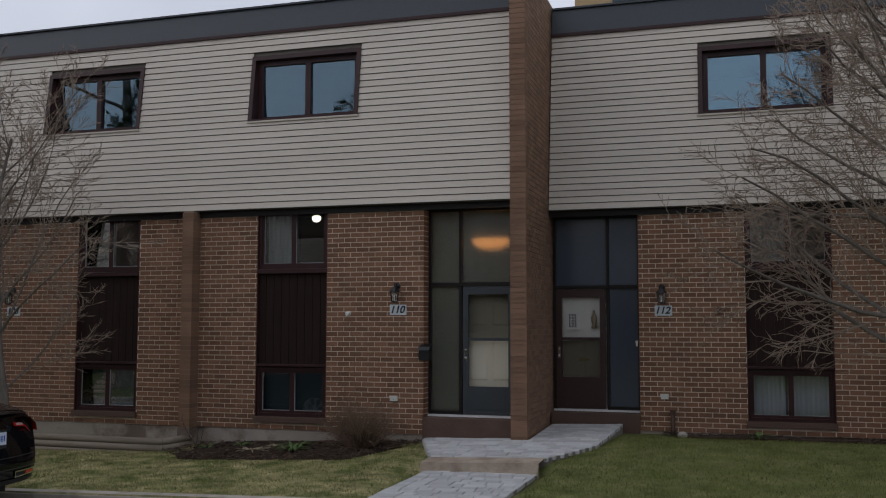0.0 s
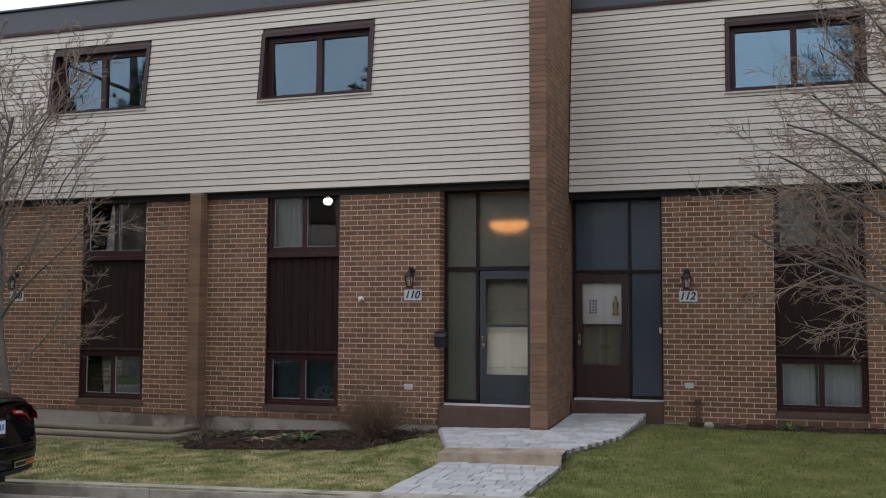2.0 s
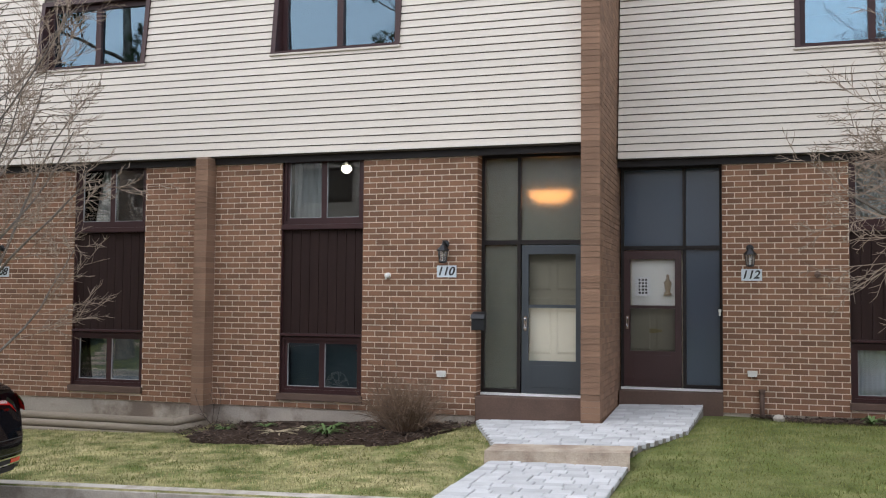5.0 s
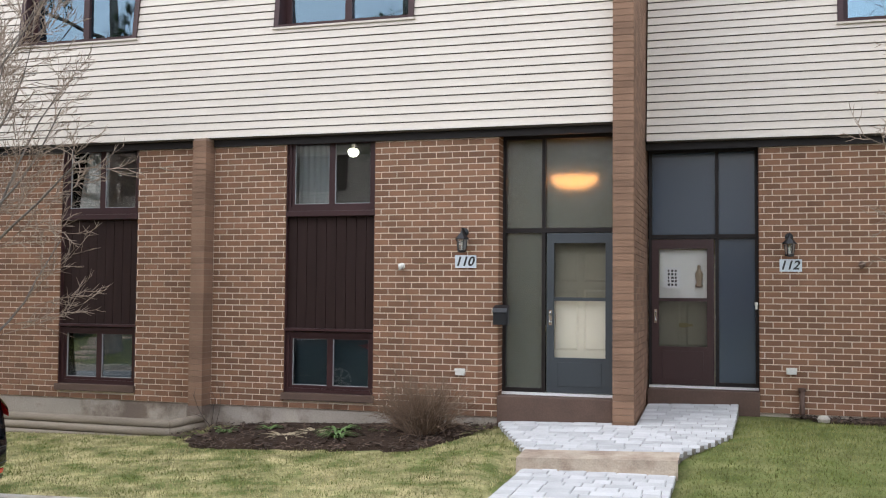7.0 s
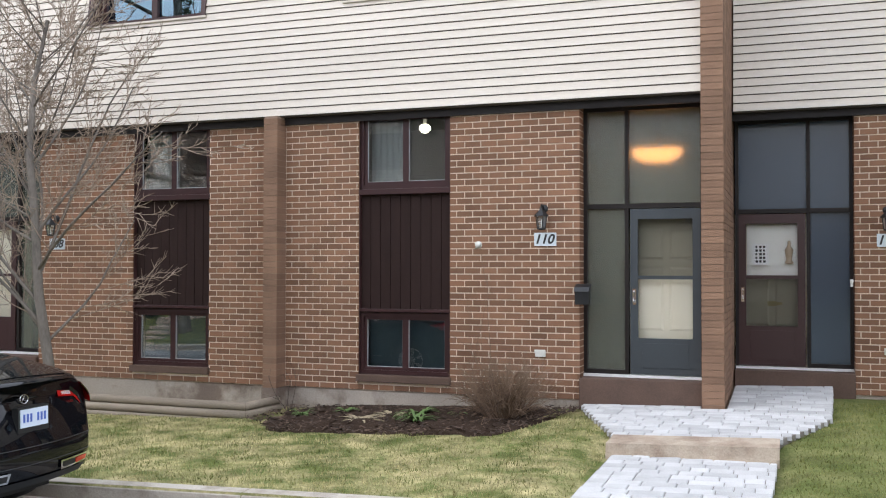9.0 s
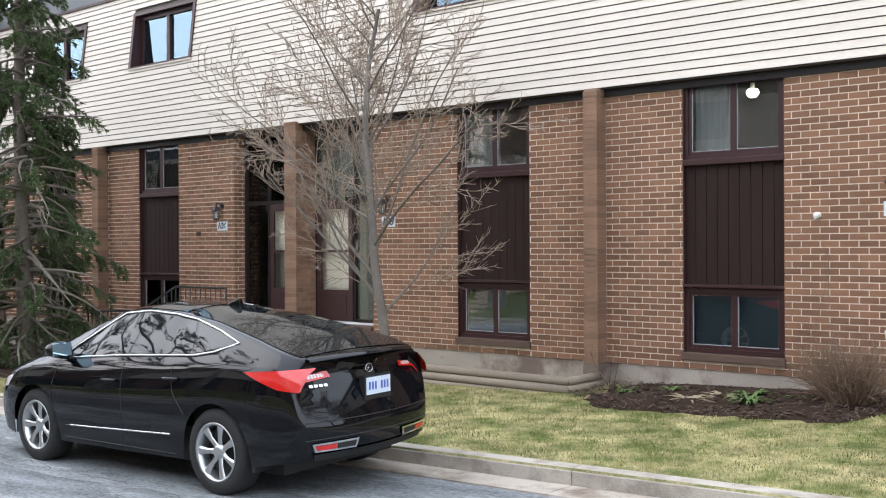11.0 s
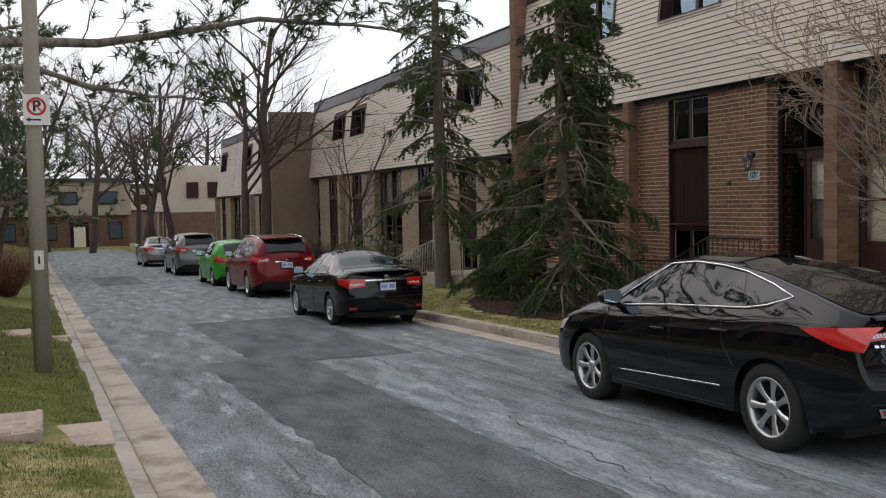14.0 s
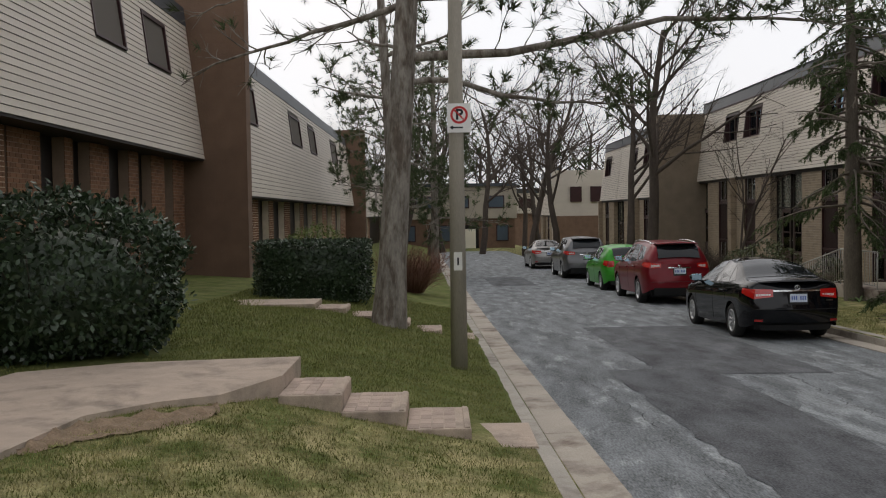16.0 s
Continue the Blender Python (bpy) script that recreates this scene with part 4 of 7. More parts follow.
row_opposite(-19.0, 12.0, -3.8, 0.72, [(-17.0, -15.0), (-11.4, -9.4), (-5.4, -3.4), (0.6, 2.6), (6.6, 8.6)], OPP, BRICK_JOINED, MORTAR,
             [(-18.9, -16.0), (-14.6, -11.0), (-9.6, -6.0), (-4.6, -1.0), (0.5, 4.0), (5.5, 12.0)], 2.98, 2.0)
party_wall(-30.5, -29.9, -8.0, -2.65, 0.2, 9.3, "party_wall_5", "tall plain brown brick party wall", (BRICK_END, BRICK_END))
row_opposite(-67.0, -30.5, -2.95, -0.25, [(-34.8, -32.4), (-45.1, -42.1), (-50.2, -47.8), (-60.0, -57.0)], OPP, BRICK_JOINED, MORTAR,
             [(-32.5, -31.5), (-36.0, -35.0), (-39.0, -38.0), (-43.0, -41.5), (-47.0, -45.8), (-51.5, -50.0), (-56.0, -54.0), (-60.5, -58.5), (-66.9, -63.5)], 2.98, 2.3)
party_wall(-67.8, -67.0, -8.0, -2.2, -1.2, 7.7, "party_wall_6", "brown brick party wall far down the street", (BRICK_END, BRICK_END))
row_opposite(-96.0, -67.8, -2.3, -1.0, [(-73.0, -70.6), (-80.0, -77.5)], OPP, BRICK_JOINED, MORTAR, [(-70.5, -69.0), (-75.0, -73.0), (-80.0, -78.0)], 2.98, 2.3)
party_wall(-80.1, -79.6, 11.6, 21.0, -2.6, 5.4, "party_wall_7", "white rendered end wall far down the street", (SIDING_JOINED, SIDING_JOINED))
far_wall = thing("far_townhouse_end", (-79.5, 13.5, -2.0), "white upper wall over a brown lower storey, far off", "house")
part("lower_wall", Mesh().box(-79.6, -79.4, 11.6, 18.0, -2.5, 1.8), BRICK_END, far_wall)
for yy_ in (13.0, 14.6, 16.2):
    part("window", Mesh().box(-79.6, -79.45, yy_, yy_ + 0.9, 2.9, 4.1), BURGUNDY, far_wall)
# house across the end of the street
endh = thing("house", (-98, 5, -1.3), "low beige house with brown roof across the street's end", "house")
part("wall", Mesh().box(-104, -97, -2.0, 10.0, -2.0, 1.6), BRICK_END, endh)
part("upper_wall", Mesh().box(-104, -96.7, -2.2, 10.2, 1.6, 4.7), material("tan_upper_wall", (0.38, 0.335, 0.265), 0.8, var=0.15, scale=1, fine=20), endh)
part("roof", Mesh().prism([(-2.5, 4.7), (10.5, 4.7), (10.0, 5.0), (-2.0, 5.0)], "x", -104, -96.4), FASCIA, endh, fix=True)
for y_ in (-0.8, 2.6, 8.2):
    win_ = part("window", Mesh().box(-97.0, -96.93, y_, y_ + 1.2, -0.6, 1.0), BURGUNDY, endh)
    part("pane", Mesh().box(-96.929, -96.92, y_ + 0.1, y_ + 1.1, -0.5, 0.9), ROOM_DARK, win_)
for y_ in (0.4, 4.0, 7.4):
    win_ = part("window", Mesh().box(-96.7, -96.63, y_, y_ + 1.6, 2.6, 3.8), BURGUNDY, endh)
    part("pane", Mesh().box(-96.629, -96.62, y_ + 0.1, y_ + 1.5, 2.7, 3.7), ROOM_DARK, win_)
part("door_frame", Mesh().box(-97.0, -96.93, 4.9, 6.5, -1.7, 1.0), DARK_FRAME, endh)
part("door", Mesh().box(-96.93, -96.88, 5.2, 6.2, -1.6, 0.6), CREAM, endh)
bgh = thing("apartment_building", (2, 60, 0), "tall tan apartment block behind the roofs", "building")
part("wall", Mesh().box(-10.0, 14.0, 60, 70, -1, 26), material("tan_block_wall", (0.42, 0.30, 0.17), 0.9, var=0.15, scale=0.6, fine=8), bgh)
for i in range(5):
    part("window", Mesh().box(-7.6 + i * 4.4, -5.6 + i * 4.4, 59.9, 60.02, 22.6, 25), ROOM_DARK, bgh)
far_row = thing("far_townhouses", (-128, 12, -2.5), "grey-brown row of houses beyond the street's end", "house")
part("wall", Mesh().box(-132, -128, -30, 45, -4, 2.0), BRICK_END, far_row)
part("upper_wall", Mesh().box(-132, -127.6, -30, 45, 2.0, 4.6), SIDING_JOINED, far_row)
part("roof", Mesh().box(-132, -127.4, -30.4, 45.4, 4.6, 5.2), FASCIA, far_row)
for i in range(14):
    part("window", Mesh().box(-127.65, -127.5, -27 + i * 5.0, -25 + i * 5.0, 2.7, 3.9), BURGUNDY, far_row)

# ---- parked cars ----
def paint(name, color, metal=0.0, rough=0.35):
    return material(name, color, rough, metal, coat=0.48, spec=0.03, var=0.03, scale=1.0, fine=300)


BLACK_PAINT = material("black_car_paint", (0.004, 0.0045, 0.006), 0.5, coat=0.8, spec=0.0, var=0.03, scale=1.0, fine=300)
RED_PAINT = paint("red_car_paint", (0.17, 0.012, 0.018), 0.3)
GREEN_PAINT = paint("green_car_paint", (0.04, 0.30, 0.03), 0.2)
SILVER_PAINT = paint("silver_car_paint", (0.30, 0.29, 0.28), 0.7)
GREY_PAINT = paint("grey_car_paint", (0.16, 0.16, 0.165), 0.6)
CAR_GLASS = material("tinted_car_glass", (0.008, 0.011, 0.013), 0.02, spec=0.4)
TYRE = material("tyre_rubber", (0.018, 0.018, 0.018), 0.85, var=0.3, scale=20, fine=120, bump=0.2)
ALLOY = material("alloy_rim", (0.55, 0.56, 0.57), 0.28, 0.9, var=0.08, scale=10, fine=80)
BLACK_PLASTIC = material("black_plastic", (0.012, 0.012, 0.012), 0.6)
RED_LAMP = material("red_lamp_lens", (0.55, 0.015, 0.012), 0.12, coat=1.0, var=0.25, scale=14, fine=60)
CLEAR_LAMP = material("clear_lamp_lens", (0.70, 0.62, 0.60), 0.12, coat=1.0)
PLATE_WHITE = material("plate_white", (0.62, 0.68, 0.78), 0.4, var=0.08, scale=30, fine=90)
PLATE_BLUE = material("plate_blue", (0.06, 0.12, 0.42), 0.4)
MIRROR_BLUE = material("mirror_glass", (0.55, 0.75, 0.85), 0.03, 1.0)
CHROME = MATS["chrome"]


def ramp(points):
    px, pz = [p[0] for p in points], [p[1] for p in points]
    fine = np.linspace(px[0], px[-1], 400)
    val = np.interp(fine, px, pz)
    ker = np.hanning(27)
    val = np.convolve(np.pad(val, 13, mode="edge"), ker / ker.sum(), "valid")
    return lambda x: float(np.interp(x, fine, val))


class Body:
    """The outer skin of a car as a function of its length; x forward, y to its left."""

    def __init__(self, c):
        self.c = c
        self.L, self.W = c["length"], c["width"]
        self.top, self.belt = ramp(c["top"]), ramp(c["belt"])
        self.low = ramp(c["low"])
        self.R = c["tyre"] / 2 + 0.045
        self.axles = c["axles"]

    def width(self, x):
        h = self.L / 2
        f = max(0.0, (x - (h - 0.75)) / 0.75)
        r = max(0.0, (-h + 0.60 - x) / 0.60)
        return self.W / 2 * (1 - 0.20 * f ** 2.2 - 0.19 * r ** 2.0)

    def bottom(self, x):
        z = self.low(x)
        for a in self.axles:
            if abs(x - a) < self.R:
                z = max(z, self.c["tyre"] / 2 + math.sqrt(self.R ** 2 - (x - a) ** 2))
        return z

    def section(self, x):
        w, zl, zb, zt = self.width(x), self.bottom(x), self.belt(x), self.top(x)
        zb = min(zb, zt - 0.015)
        full = self.low(x)
        rows = []
        for t in (0, 0.12, 0.3, 0.5, 0.68, 0.8, 0.9, 1.0):
            z = zl + (zb - zl) * t
            q = (z - full) / max(zb - full, 0.01)
            y = w * (0.955 + 0.045 * math.sin(min(1.0, q / 0.62) * math.pi / 2) - 0.05 * max(0.0, (q - 0.66) / 0.34) ** 2)
            rows.append((y, z))
        h = zt - zb
        yb = rows[-1][0]
        wr = yb * (0.93 - self.c["lean"] * min(1.0, max(0.0, h) / 0.5))
        e = 0.012 + 0.05 * min(1.0, h / 0.5)
        for t in (0.12, 0.4, 0.7, 0.92, 1.0):
            bow = 0.02 * math.sin(t * math.pi) * min(1.0, h / 0.3)
            rows.append((yb + (wr - yb) * t + bow, zb + (h - e) * t))
        for t in (0.1, 0.28, 0.5, 0.75, 1.0):
            rows.append((wr * (1 - t), zt - e * (1 - t) ** 2))
        return rows

    def side_y(self, x, z):
        s = self.section(x)[:13]
        return float(np.interp(z, [p[1] for p in s], [p[0] for p in s]))

    def top_z(self, x, y):
        s = self.section(x)[12:][::-1]
        return float(np.interp(abs(y), [p[0] for p in s], [p[1] for p in s]))

    def rear_x(self, y, z):
        h = -self.L / 2
        w = self.width(h)
        prof = self.c["tail"]
        return h + float(np.interp(z, [p[0] for p in prof], [p[1] for p in prof])) - 0.13 * (1 - min(1.0, (y / w) ** 2)) + 0.12

    def nose_x(self, y, z):
        h = self.L / 2
        return h + 0.14 * (1 - min(1.0, (y / self.width(h)) ** 2)) - 0.10 * max(0.0, (z - 0.55)) - 0.04

    def skin(self):
        h = self.L / 2
        xs_ = [-h + self.L * i / 120 for i in range(121)]
        rows = []
        cols = (1.0, 0.75, 0.5, 0.25, 0.0)
        end = self.section(-h)
        for t in cols[::-1][:-1]:
            rows.append([(self.rear_x(y * t, z), y * t, z) for y, z in end])
        for i, x in enumerate(xs_):
            s = self.section(x)
            blend = max(0.0, 1 - (x + h) / 0.25)
            blf = max(0.0, 1 - (h - x) / 0.25)
            out = []
            for y, z in s:
                xx = x
                if blend > 0:
                    xx = x + blend ** 2 * (self.rear_x(y, z) - (-h))
                if blf > 0:
                    xx = x + blf ** 2 * (self.nose_x(y, z) - h)
                out.append((xx, y, z))
            rows.append(out)
        end = self.section(h)
        for t in cols[1:]:
            rows.append([(self.nose_x(y * t, z), y * t, z) for y, z in end])
        m = Mesh()
        m.grid(rows)
        m.grid([[(x, -y, z) for x, y, z in r[::-1]] for r in rows])
        return m

    def side_patch(self, q, lift=0.006, n=10, k=5, flip=1):
        """A patch on the flank from four (x, z) corners in order round it."""
        g = []
        for i in range(n + 1):
            u = i / n
            r = []
            for j in range(k + 1):
                v = j / k
                x = (q[0][0] * (1 - u) + q[1][0] * u) * (1 - v) + (q[3][0] * (1 - u) + q[2][0] * u) * v
                z = (q[0][1] * (1 - u) + q[1][1] * u) * (1 - v) + (q[3][1] * (1 - u) + q[2][1] * u) * v
                r.append((x, flip * (self.side_y(x, z) + lift), z))
            g.append(r)
        return Mesh().grid(g)

    def rear_patch(self, q, lift=0.006, n=8, k=4):
        g = []
        for i in range(n + 1):
            u = i / n
            r = []
            for j in range(k + 1):
                v = j / k
                y = (q[0][0] * (1 - u) + q[1][0] * u) * (1 - v) + (q[3][0] * (1 - u) + q[2][0] * u) * v
                z = (q[0][1] * (1 - u) + q[1][1] * u) * (1 - v) + (q[3][1] * (1 - u) + q[2][1] * u) * v
                r.append((self.rear_x(y, z) - lift, y, z))
            g.append(r)
        return Mesh().grid(g)

    def top_patch(self, x0, x1, frac, lift=0.006, n=14, k=12):
        g = []
        for i in range(n + 1):
            x = x0 + (x1 - x0) * i / n
            wr = self.section(x)[12][0] * frac
            g.append([(x, wr * (2 * j / k - 1), self.top_z(x, wr * (2 * j / k - 1)) + lift) for j in range(k + 1)])
        return Mesh().grid(g)


def wheel(parent, x, y, c, side):
    r, w = c["tyre"] / 2, c["tyre_w"]
    rim = c["rim"] / 2
    hub = new("wheel")
    hub.parent = parent
    hub.location = (x, y, r)
    hub.rotation_euler = (0, radians(37 * x), 0)
    o = side * w / 2
    tyre = Mesh().lathe([(rim - 0.01, -o), (rim + 0.02, -o * 1.02), (r - 0.035, -o), (r - 0.005, -o * 0.8), (r, 0), (r - 0.005, o * 0.8), (r - 0.035, o), (rim + 0.02, o * 1.02), (rim - 0.01, o * 0.94), (rim - 0.012, -o)], 40, "y")
    part("tyre", tyre, TYRE, hub, smooth=True, local=True, fix=True)
    m = Mesh().lathe([(rim, o * 0.96), (rim + 0.006, o * 0.98), (rim - 0.008, o * 1.0), (rim - 0.022, o * 0.9), (rim - 0.03, o * 0.2), (rim - 0.03, -o * 0.9)], 40, "y")
    part("rim", m, ALLOY, hub, smooth=True, local=True, fix=True)
    n = c["spokes"]
    for i in range(n):
        a = 2 * math.pi * i / n
        f = Mesh()
        prof = [(0.045, 0.026, 0.66), (rim * 0.5, 0.022, 0.80), (rim * 0.8, 0.034, 0.86), (rim - 0.012, 0.046, 0.90)]
        rows = []
        for rad, half, d in prof:
            ring = []
            for t, dep in ((-1, d - 0.12), (-0.6, d), (0.6, d), (1, d - 0.12)):
                lx, lz = rad, half * t
                ring.append((lx * math.cos(a) - lz * math.sin(a), o * dep, lx * math.sin(a) + lz * math.cos(a)))
            rows.append(ring)
        f.grid(rows)
        part("spoke", f, ALLOY, hub, smooth=True, local=True)
    part("hub_cap", Mesh().lathe([(0.0, o * 0.82), (0.03, o * 0.82), (0.058, o * 0.74), (0.07, o * 0.55)], 20, "y"), ALLOY, hub, smooth=True, local=True)
    part("brake_disc", Mesh().lathe([(0.0, o * 0.15), (rim - 0.05, o * 0.15), (rim - 0.05, o * 0.05), (0.0, o * 0.05)], 28, "y"), BLACK_PLASTIC, hub, local=True)
    return hub


def car(c, at, label, turn=181.0):
    ob = thing("car", at, label, "car", "parked cars", turn=turn)
    b = Body(c)
    pm = c["paint"]
    body = part("body", b.skin(), pm, ob, smooth=True, local=True, fix=True)
    h, W = b.L / 2, b.W / 2
    und = Mesh().box(-h + 0.45, h - 0.15, -W * 0.72, W * 0.72, 0.19, 0.5)
    for a in c["axles"]:
        und.box(a - 0.42, a + 0.42, -W * 0.84, W * 0.84, c["tyre"] * 0.66, c["tyre"] + 0.04)
    part("underbody", und, BLACK_PLASTIC, ob, local=True)
    for a in c["axles"]:
        for sd in (1, -1):
            wheel(ob, a, sd * (W - 0.02 - c["tyre_w"] / 2), c, sd)
    for sd, nm in ((1, "side"), (-1, "side")):
        for q in c["windows"]:
            part("side_window", b.side_patch(q, 0.004, flip=sd), CAR_GLASS, ob, smooth=True, local=True)
        for q in c.get("pillars", ()):
            part("pillar_trim", b.side_patch(q, 0.006, 4, flip=sd), BLACK_PLASTIC, ob, local=True)
        line = c["trim_line"]
        if line:
            pts = [(x, sd * (b.side_y(x, z) + 0.008), z) for x, z in line]
            part("window_trim", Mesh().tube(pts, 0.011, 6), CHROME, ob, "bright chrome window surround", smooth=True, local=True)
        for q in c["seams"]:
            n = 14
            pts = []
            for (xa, za), (xb, zb) in zip(q, q[1:]):
                pts += [(xa + (xb - xa) * i / n, za + (zb - za) * i / n) for i in range(n + 1)]
            part("door_seam", Mesh().tube([(x, sd * (b.side_y(x, z) + 0.0005), z) for x, z in pts], 0.004, 4), BLACK_PLASTIC, ob, local=True)
        for x, z in c["handles"]:
            y = b.side_y(x, z)
            part("door_handle", Mesh().tube([(x - 0.10, sd * (y + 0.002), z), (x - 0.08, sd * (y + 0.035), z), (x + 0.08, sd * (y + 0.035), z), (x + 0.10, sd * (y + 0.002), z)], 0.014, 8), pm, ob, smooth=True, local=True)
        if c.get("moulding"):
            xa, xb, z = c["moulding"]
            pts = [(xa + (xb - xa) * i / 16, z + 0.05 * (1 - i / 16)) for i in range(17)]
            part("side_moulding", Mesh().tube([(x, sd * (b.side_y(x, zz) + 0.003), zz) for x, zz in pts], 0.009, 6), CHROME, ob, "thin chrome strip", smooth=True, local=True)
        # door mirror
        mx, mz = c["mirror"]
        my = sd * (b.side_y(mx, mz) + 0.14)
        mir = part("door_mirror", Mesh().lathe([(0.0, -0.10), (0.06, -0.09), (0.095, -0.03), (0.10, 0.06), (0.085, 0.075), (0.0, 0.075)], 16, "x", (0, 0, 0)), pm, ob, smooth=True, local=True)
        mir.scale = (-1, 1.25, 0.82)
        mir.location = (mx, my, mz + 0.06)
        part("mirror_glass", Mesh().box(mx - 0.085, mx - 0.079, my - 0.10, my + 0.10, mz, mz + 0.125), MIRROR_BLUE, ob, bevel=0.0025, local=True)
        part("mirror_arm", Mesh().tube([(mx + 0.02, sd * (b.side_y(mx, mz) - 0.01), mz - 0.02), (mx, my, mz + 0.02)], 0.03, 8), BLACK_PLASTIC, ob, local=True)
        for q, m in c["side_lamps"]:
            part("tail_lamp", b.side_patch(q, 0.008, flip=sd), m, ob, smooth=True, local=True)
        for q, m in c["rear_lamps"]:
            part("tail_lamp", b.rear_patch([(y * sd, z) for y, z in q], 0.010), m, ob, smooth=True, local=True)
        part("headlamp", b.side_patch(c["headlamp"], 0.006, flip=sd), CLEAR_LAMP, ob, smooth=True, local=True)
        # mud flap
        a = min(c["axles"]) - b.R - 0.02
        part("mud_flap", Mesh().box(a - 0.02, a + 0.01, sd * (W - 0.26), sd * (W - 0.05), 0.24, 0.42), BLACK_PLASTIC, ob, local=True)
    for xa, xb, fr, m, nm in c["glass_top"]:
        part(nm, b.top_patch(xa, xb, fr), m, ob, smooth=True, local=True)
    if c.get("rear_glass"):
        part("rear_window", b.rear_patch(c["rear_glass"], 0.006, 12, 6), CAR_GLASS, ob, smooth=True, local=True)
    # plate with its recess
    pz = c["plate_z"]
    px = min(b.rear_x(0, pz - 0.08), b.rear_x(0, pz), b.rear_x(0, pz + 0.08))
    plate = part("licence_plate", Mesh().box(px - 0.022, px - 0.012, -0.152, 0.152, pz - 0.072, pz + 0.072), PLATE_WHITE, ob, "pale licence plate", local=True)
    for i in range(7):
        if i == 3:
            continue
        y = -0.115 + i * 0.0385
        part("character", Mesh().box(px - 0.024, px - 0.0222, y - 0.011, y + 0.011, pz - 0.032, pz + 0.035), PLATE_BLUE, plate, local=True)
    part("plate_frame", Mesh().box(px - 0.012, px + 0.05, -0.17, 0.17, pz - 0.115, pz + 0.09), BLACK_PLASTIC, ob, local=True)
    if c.get("bright_bar"):
        z, wv = c["bright_bar"]
        part("boot_trim", b.rear_patch([(-wv, z - 0.012), (wv, z - 0.012), (wv, z + 0.016), (-wv, z + 0.016)], 0.02), CHROME, ob, local=True, label="chrome strip over the plate")
    if c.get("emblem"):
        z = c["emblem"]
        x = b.rear_x(0, z)
        e = Mesh().tube([(x - 0.018, 0.045 * math.cos(t), z + 0.038 * math.sin(t)) for t in np.linspace(0, 2 * math.pi, 17)], 0.007, 6)
        e.tube([(x - 0.018, -0.02, z - 0.03), (x - 0.018, 0, z + 0.03), (x - 0.018, 0.02, z - 0.03)], 0.006, 6)
        part("emblem", e, CHROME, ob, "chrome emblem", smooth=True, local=True)
    for q in c.get("badges", ()):
        for j in range(4):
            y0 = q[0] + j * q[2]
            part("badge", b.rear_patch([(y0, q[1]), (y0 + q[2] * 0.7, q[1]), (y0 + q[2] * 0.7, q[1] + 0.02), (y0, q[1] + 0.02)], 0.010, 2, 1), CHROME, ob, local=True)
    for z in c.get("seam_rear", ()):
        pts = [(b.rear_x(y, z) - 0.001, y, z) for y in np.linspace(-W * 0.82, W * 0.82, 17)]
        part("bumper_seam", Mesh().tube(pts, 0.004, 4), BLACK_PLASTIC, ob, local=True)
    zz = c["bumper_low"]
    part("rear_valance", b.rear_patch([(-W * 0.7, zz[0]), (W * 0.7, zz[0]), (W * 0.74, zz[1]), (-W * 0.74, zz[1])], 0.012, 12, 3), BLACK_PLASTIC, ob, smooth=True, local=True)
    if c.get("exhausts"):
        y0, y1, z0, z1 = c["exhausts"]
        for sd in (1, -1):
            q = [(y0, z0), (y1, z0 + 0.01), (y1 + 0.03, z1), (y0 - 0.02, z1)]
            part("exhaust_trim", b.rear_patch([(y * sd, z) for y, z in q], 0.014), CHROME, ob, "chrome exhaust finisher", local=True)
            ym = (y0 + y1) / 2
            part("exhaust_opening", b.rear_patch([(y * sd, z) for y, z in ((y0 + 0.02, z0 + 0.018), (ym, z0 + 0.02), (ym, z1 - 0.018), (y0 + 0.01, z1 - 0.018))], 0.018), BLACK_PLASTIC, ob, local=True)
            part("reflector", b.rear_patch([(y * sd, z) for y, z in ((ym + 0.01, z0 + 0.02), (y1 - 0.015, z0 + 0.024), (y1, z1 - 0.018), (ym + 0.01, z1 - 0.018))], 0.019), RED_LAMP, ob, local=True)
    if c.get("lip"):
        x, z, w = c["lip"]
        m = Mesh()
        prof = [(-0.10, 0.0), (-0.09, 0.02), (0.0, 0.03), (0.22, 0.012), (0.22, -0.01), (0.0, -0.012)]
        rows = []
        for y in np.linspace(-w, w, 17):
            k = (abs(y) / w) ** 2
            rows.append([(x + p + 0.16 * k, y, z + q - 0.03 * k) for p, q in prof + prof[:1]])
        part("tail_spoiler", m.grid(rows), pm, ob, smooth=True, local=True)
    if c.get("fin"):
        x = c["fin"]
        z = b.top_z(x, 0)
        part("antenna_fin", Mesh().prism([(x - 0.11, z - 0.01), (x + 0.12, z - 0.01), (x + 0.02, z + 0.045), (x - 0.09, z + 0.075)], "y", -0.025, 0.025), pm, ob, bevel=0.012, local=True)
    if c.get("roof_rails"):
        for sd in (1, -1):
            xa, xb = c["roof_rails"]
            pts = [(x, sd * (b.section(x)[12][0] - 0.02), b.top_z(x, b.section(x)[12][0]) + 0.05 * math.sin(math.pi * min(1, max(0, (x - xa) / (xb - xa)))) ** 0.3 + 0.01) for x in np.linspace(xa, xb, 16)]
            part("roof_rail", Mesh().tube(pts, 0.017, 8), CHROME, ob, "silver roof rail", smooth=True, local=True)
    return ob


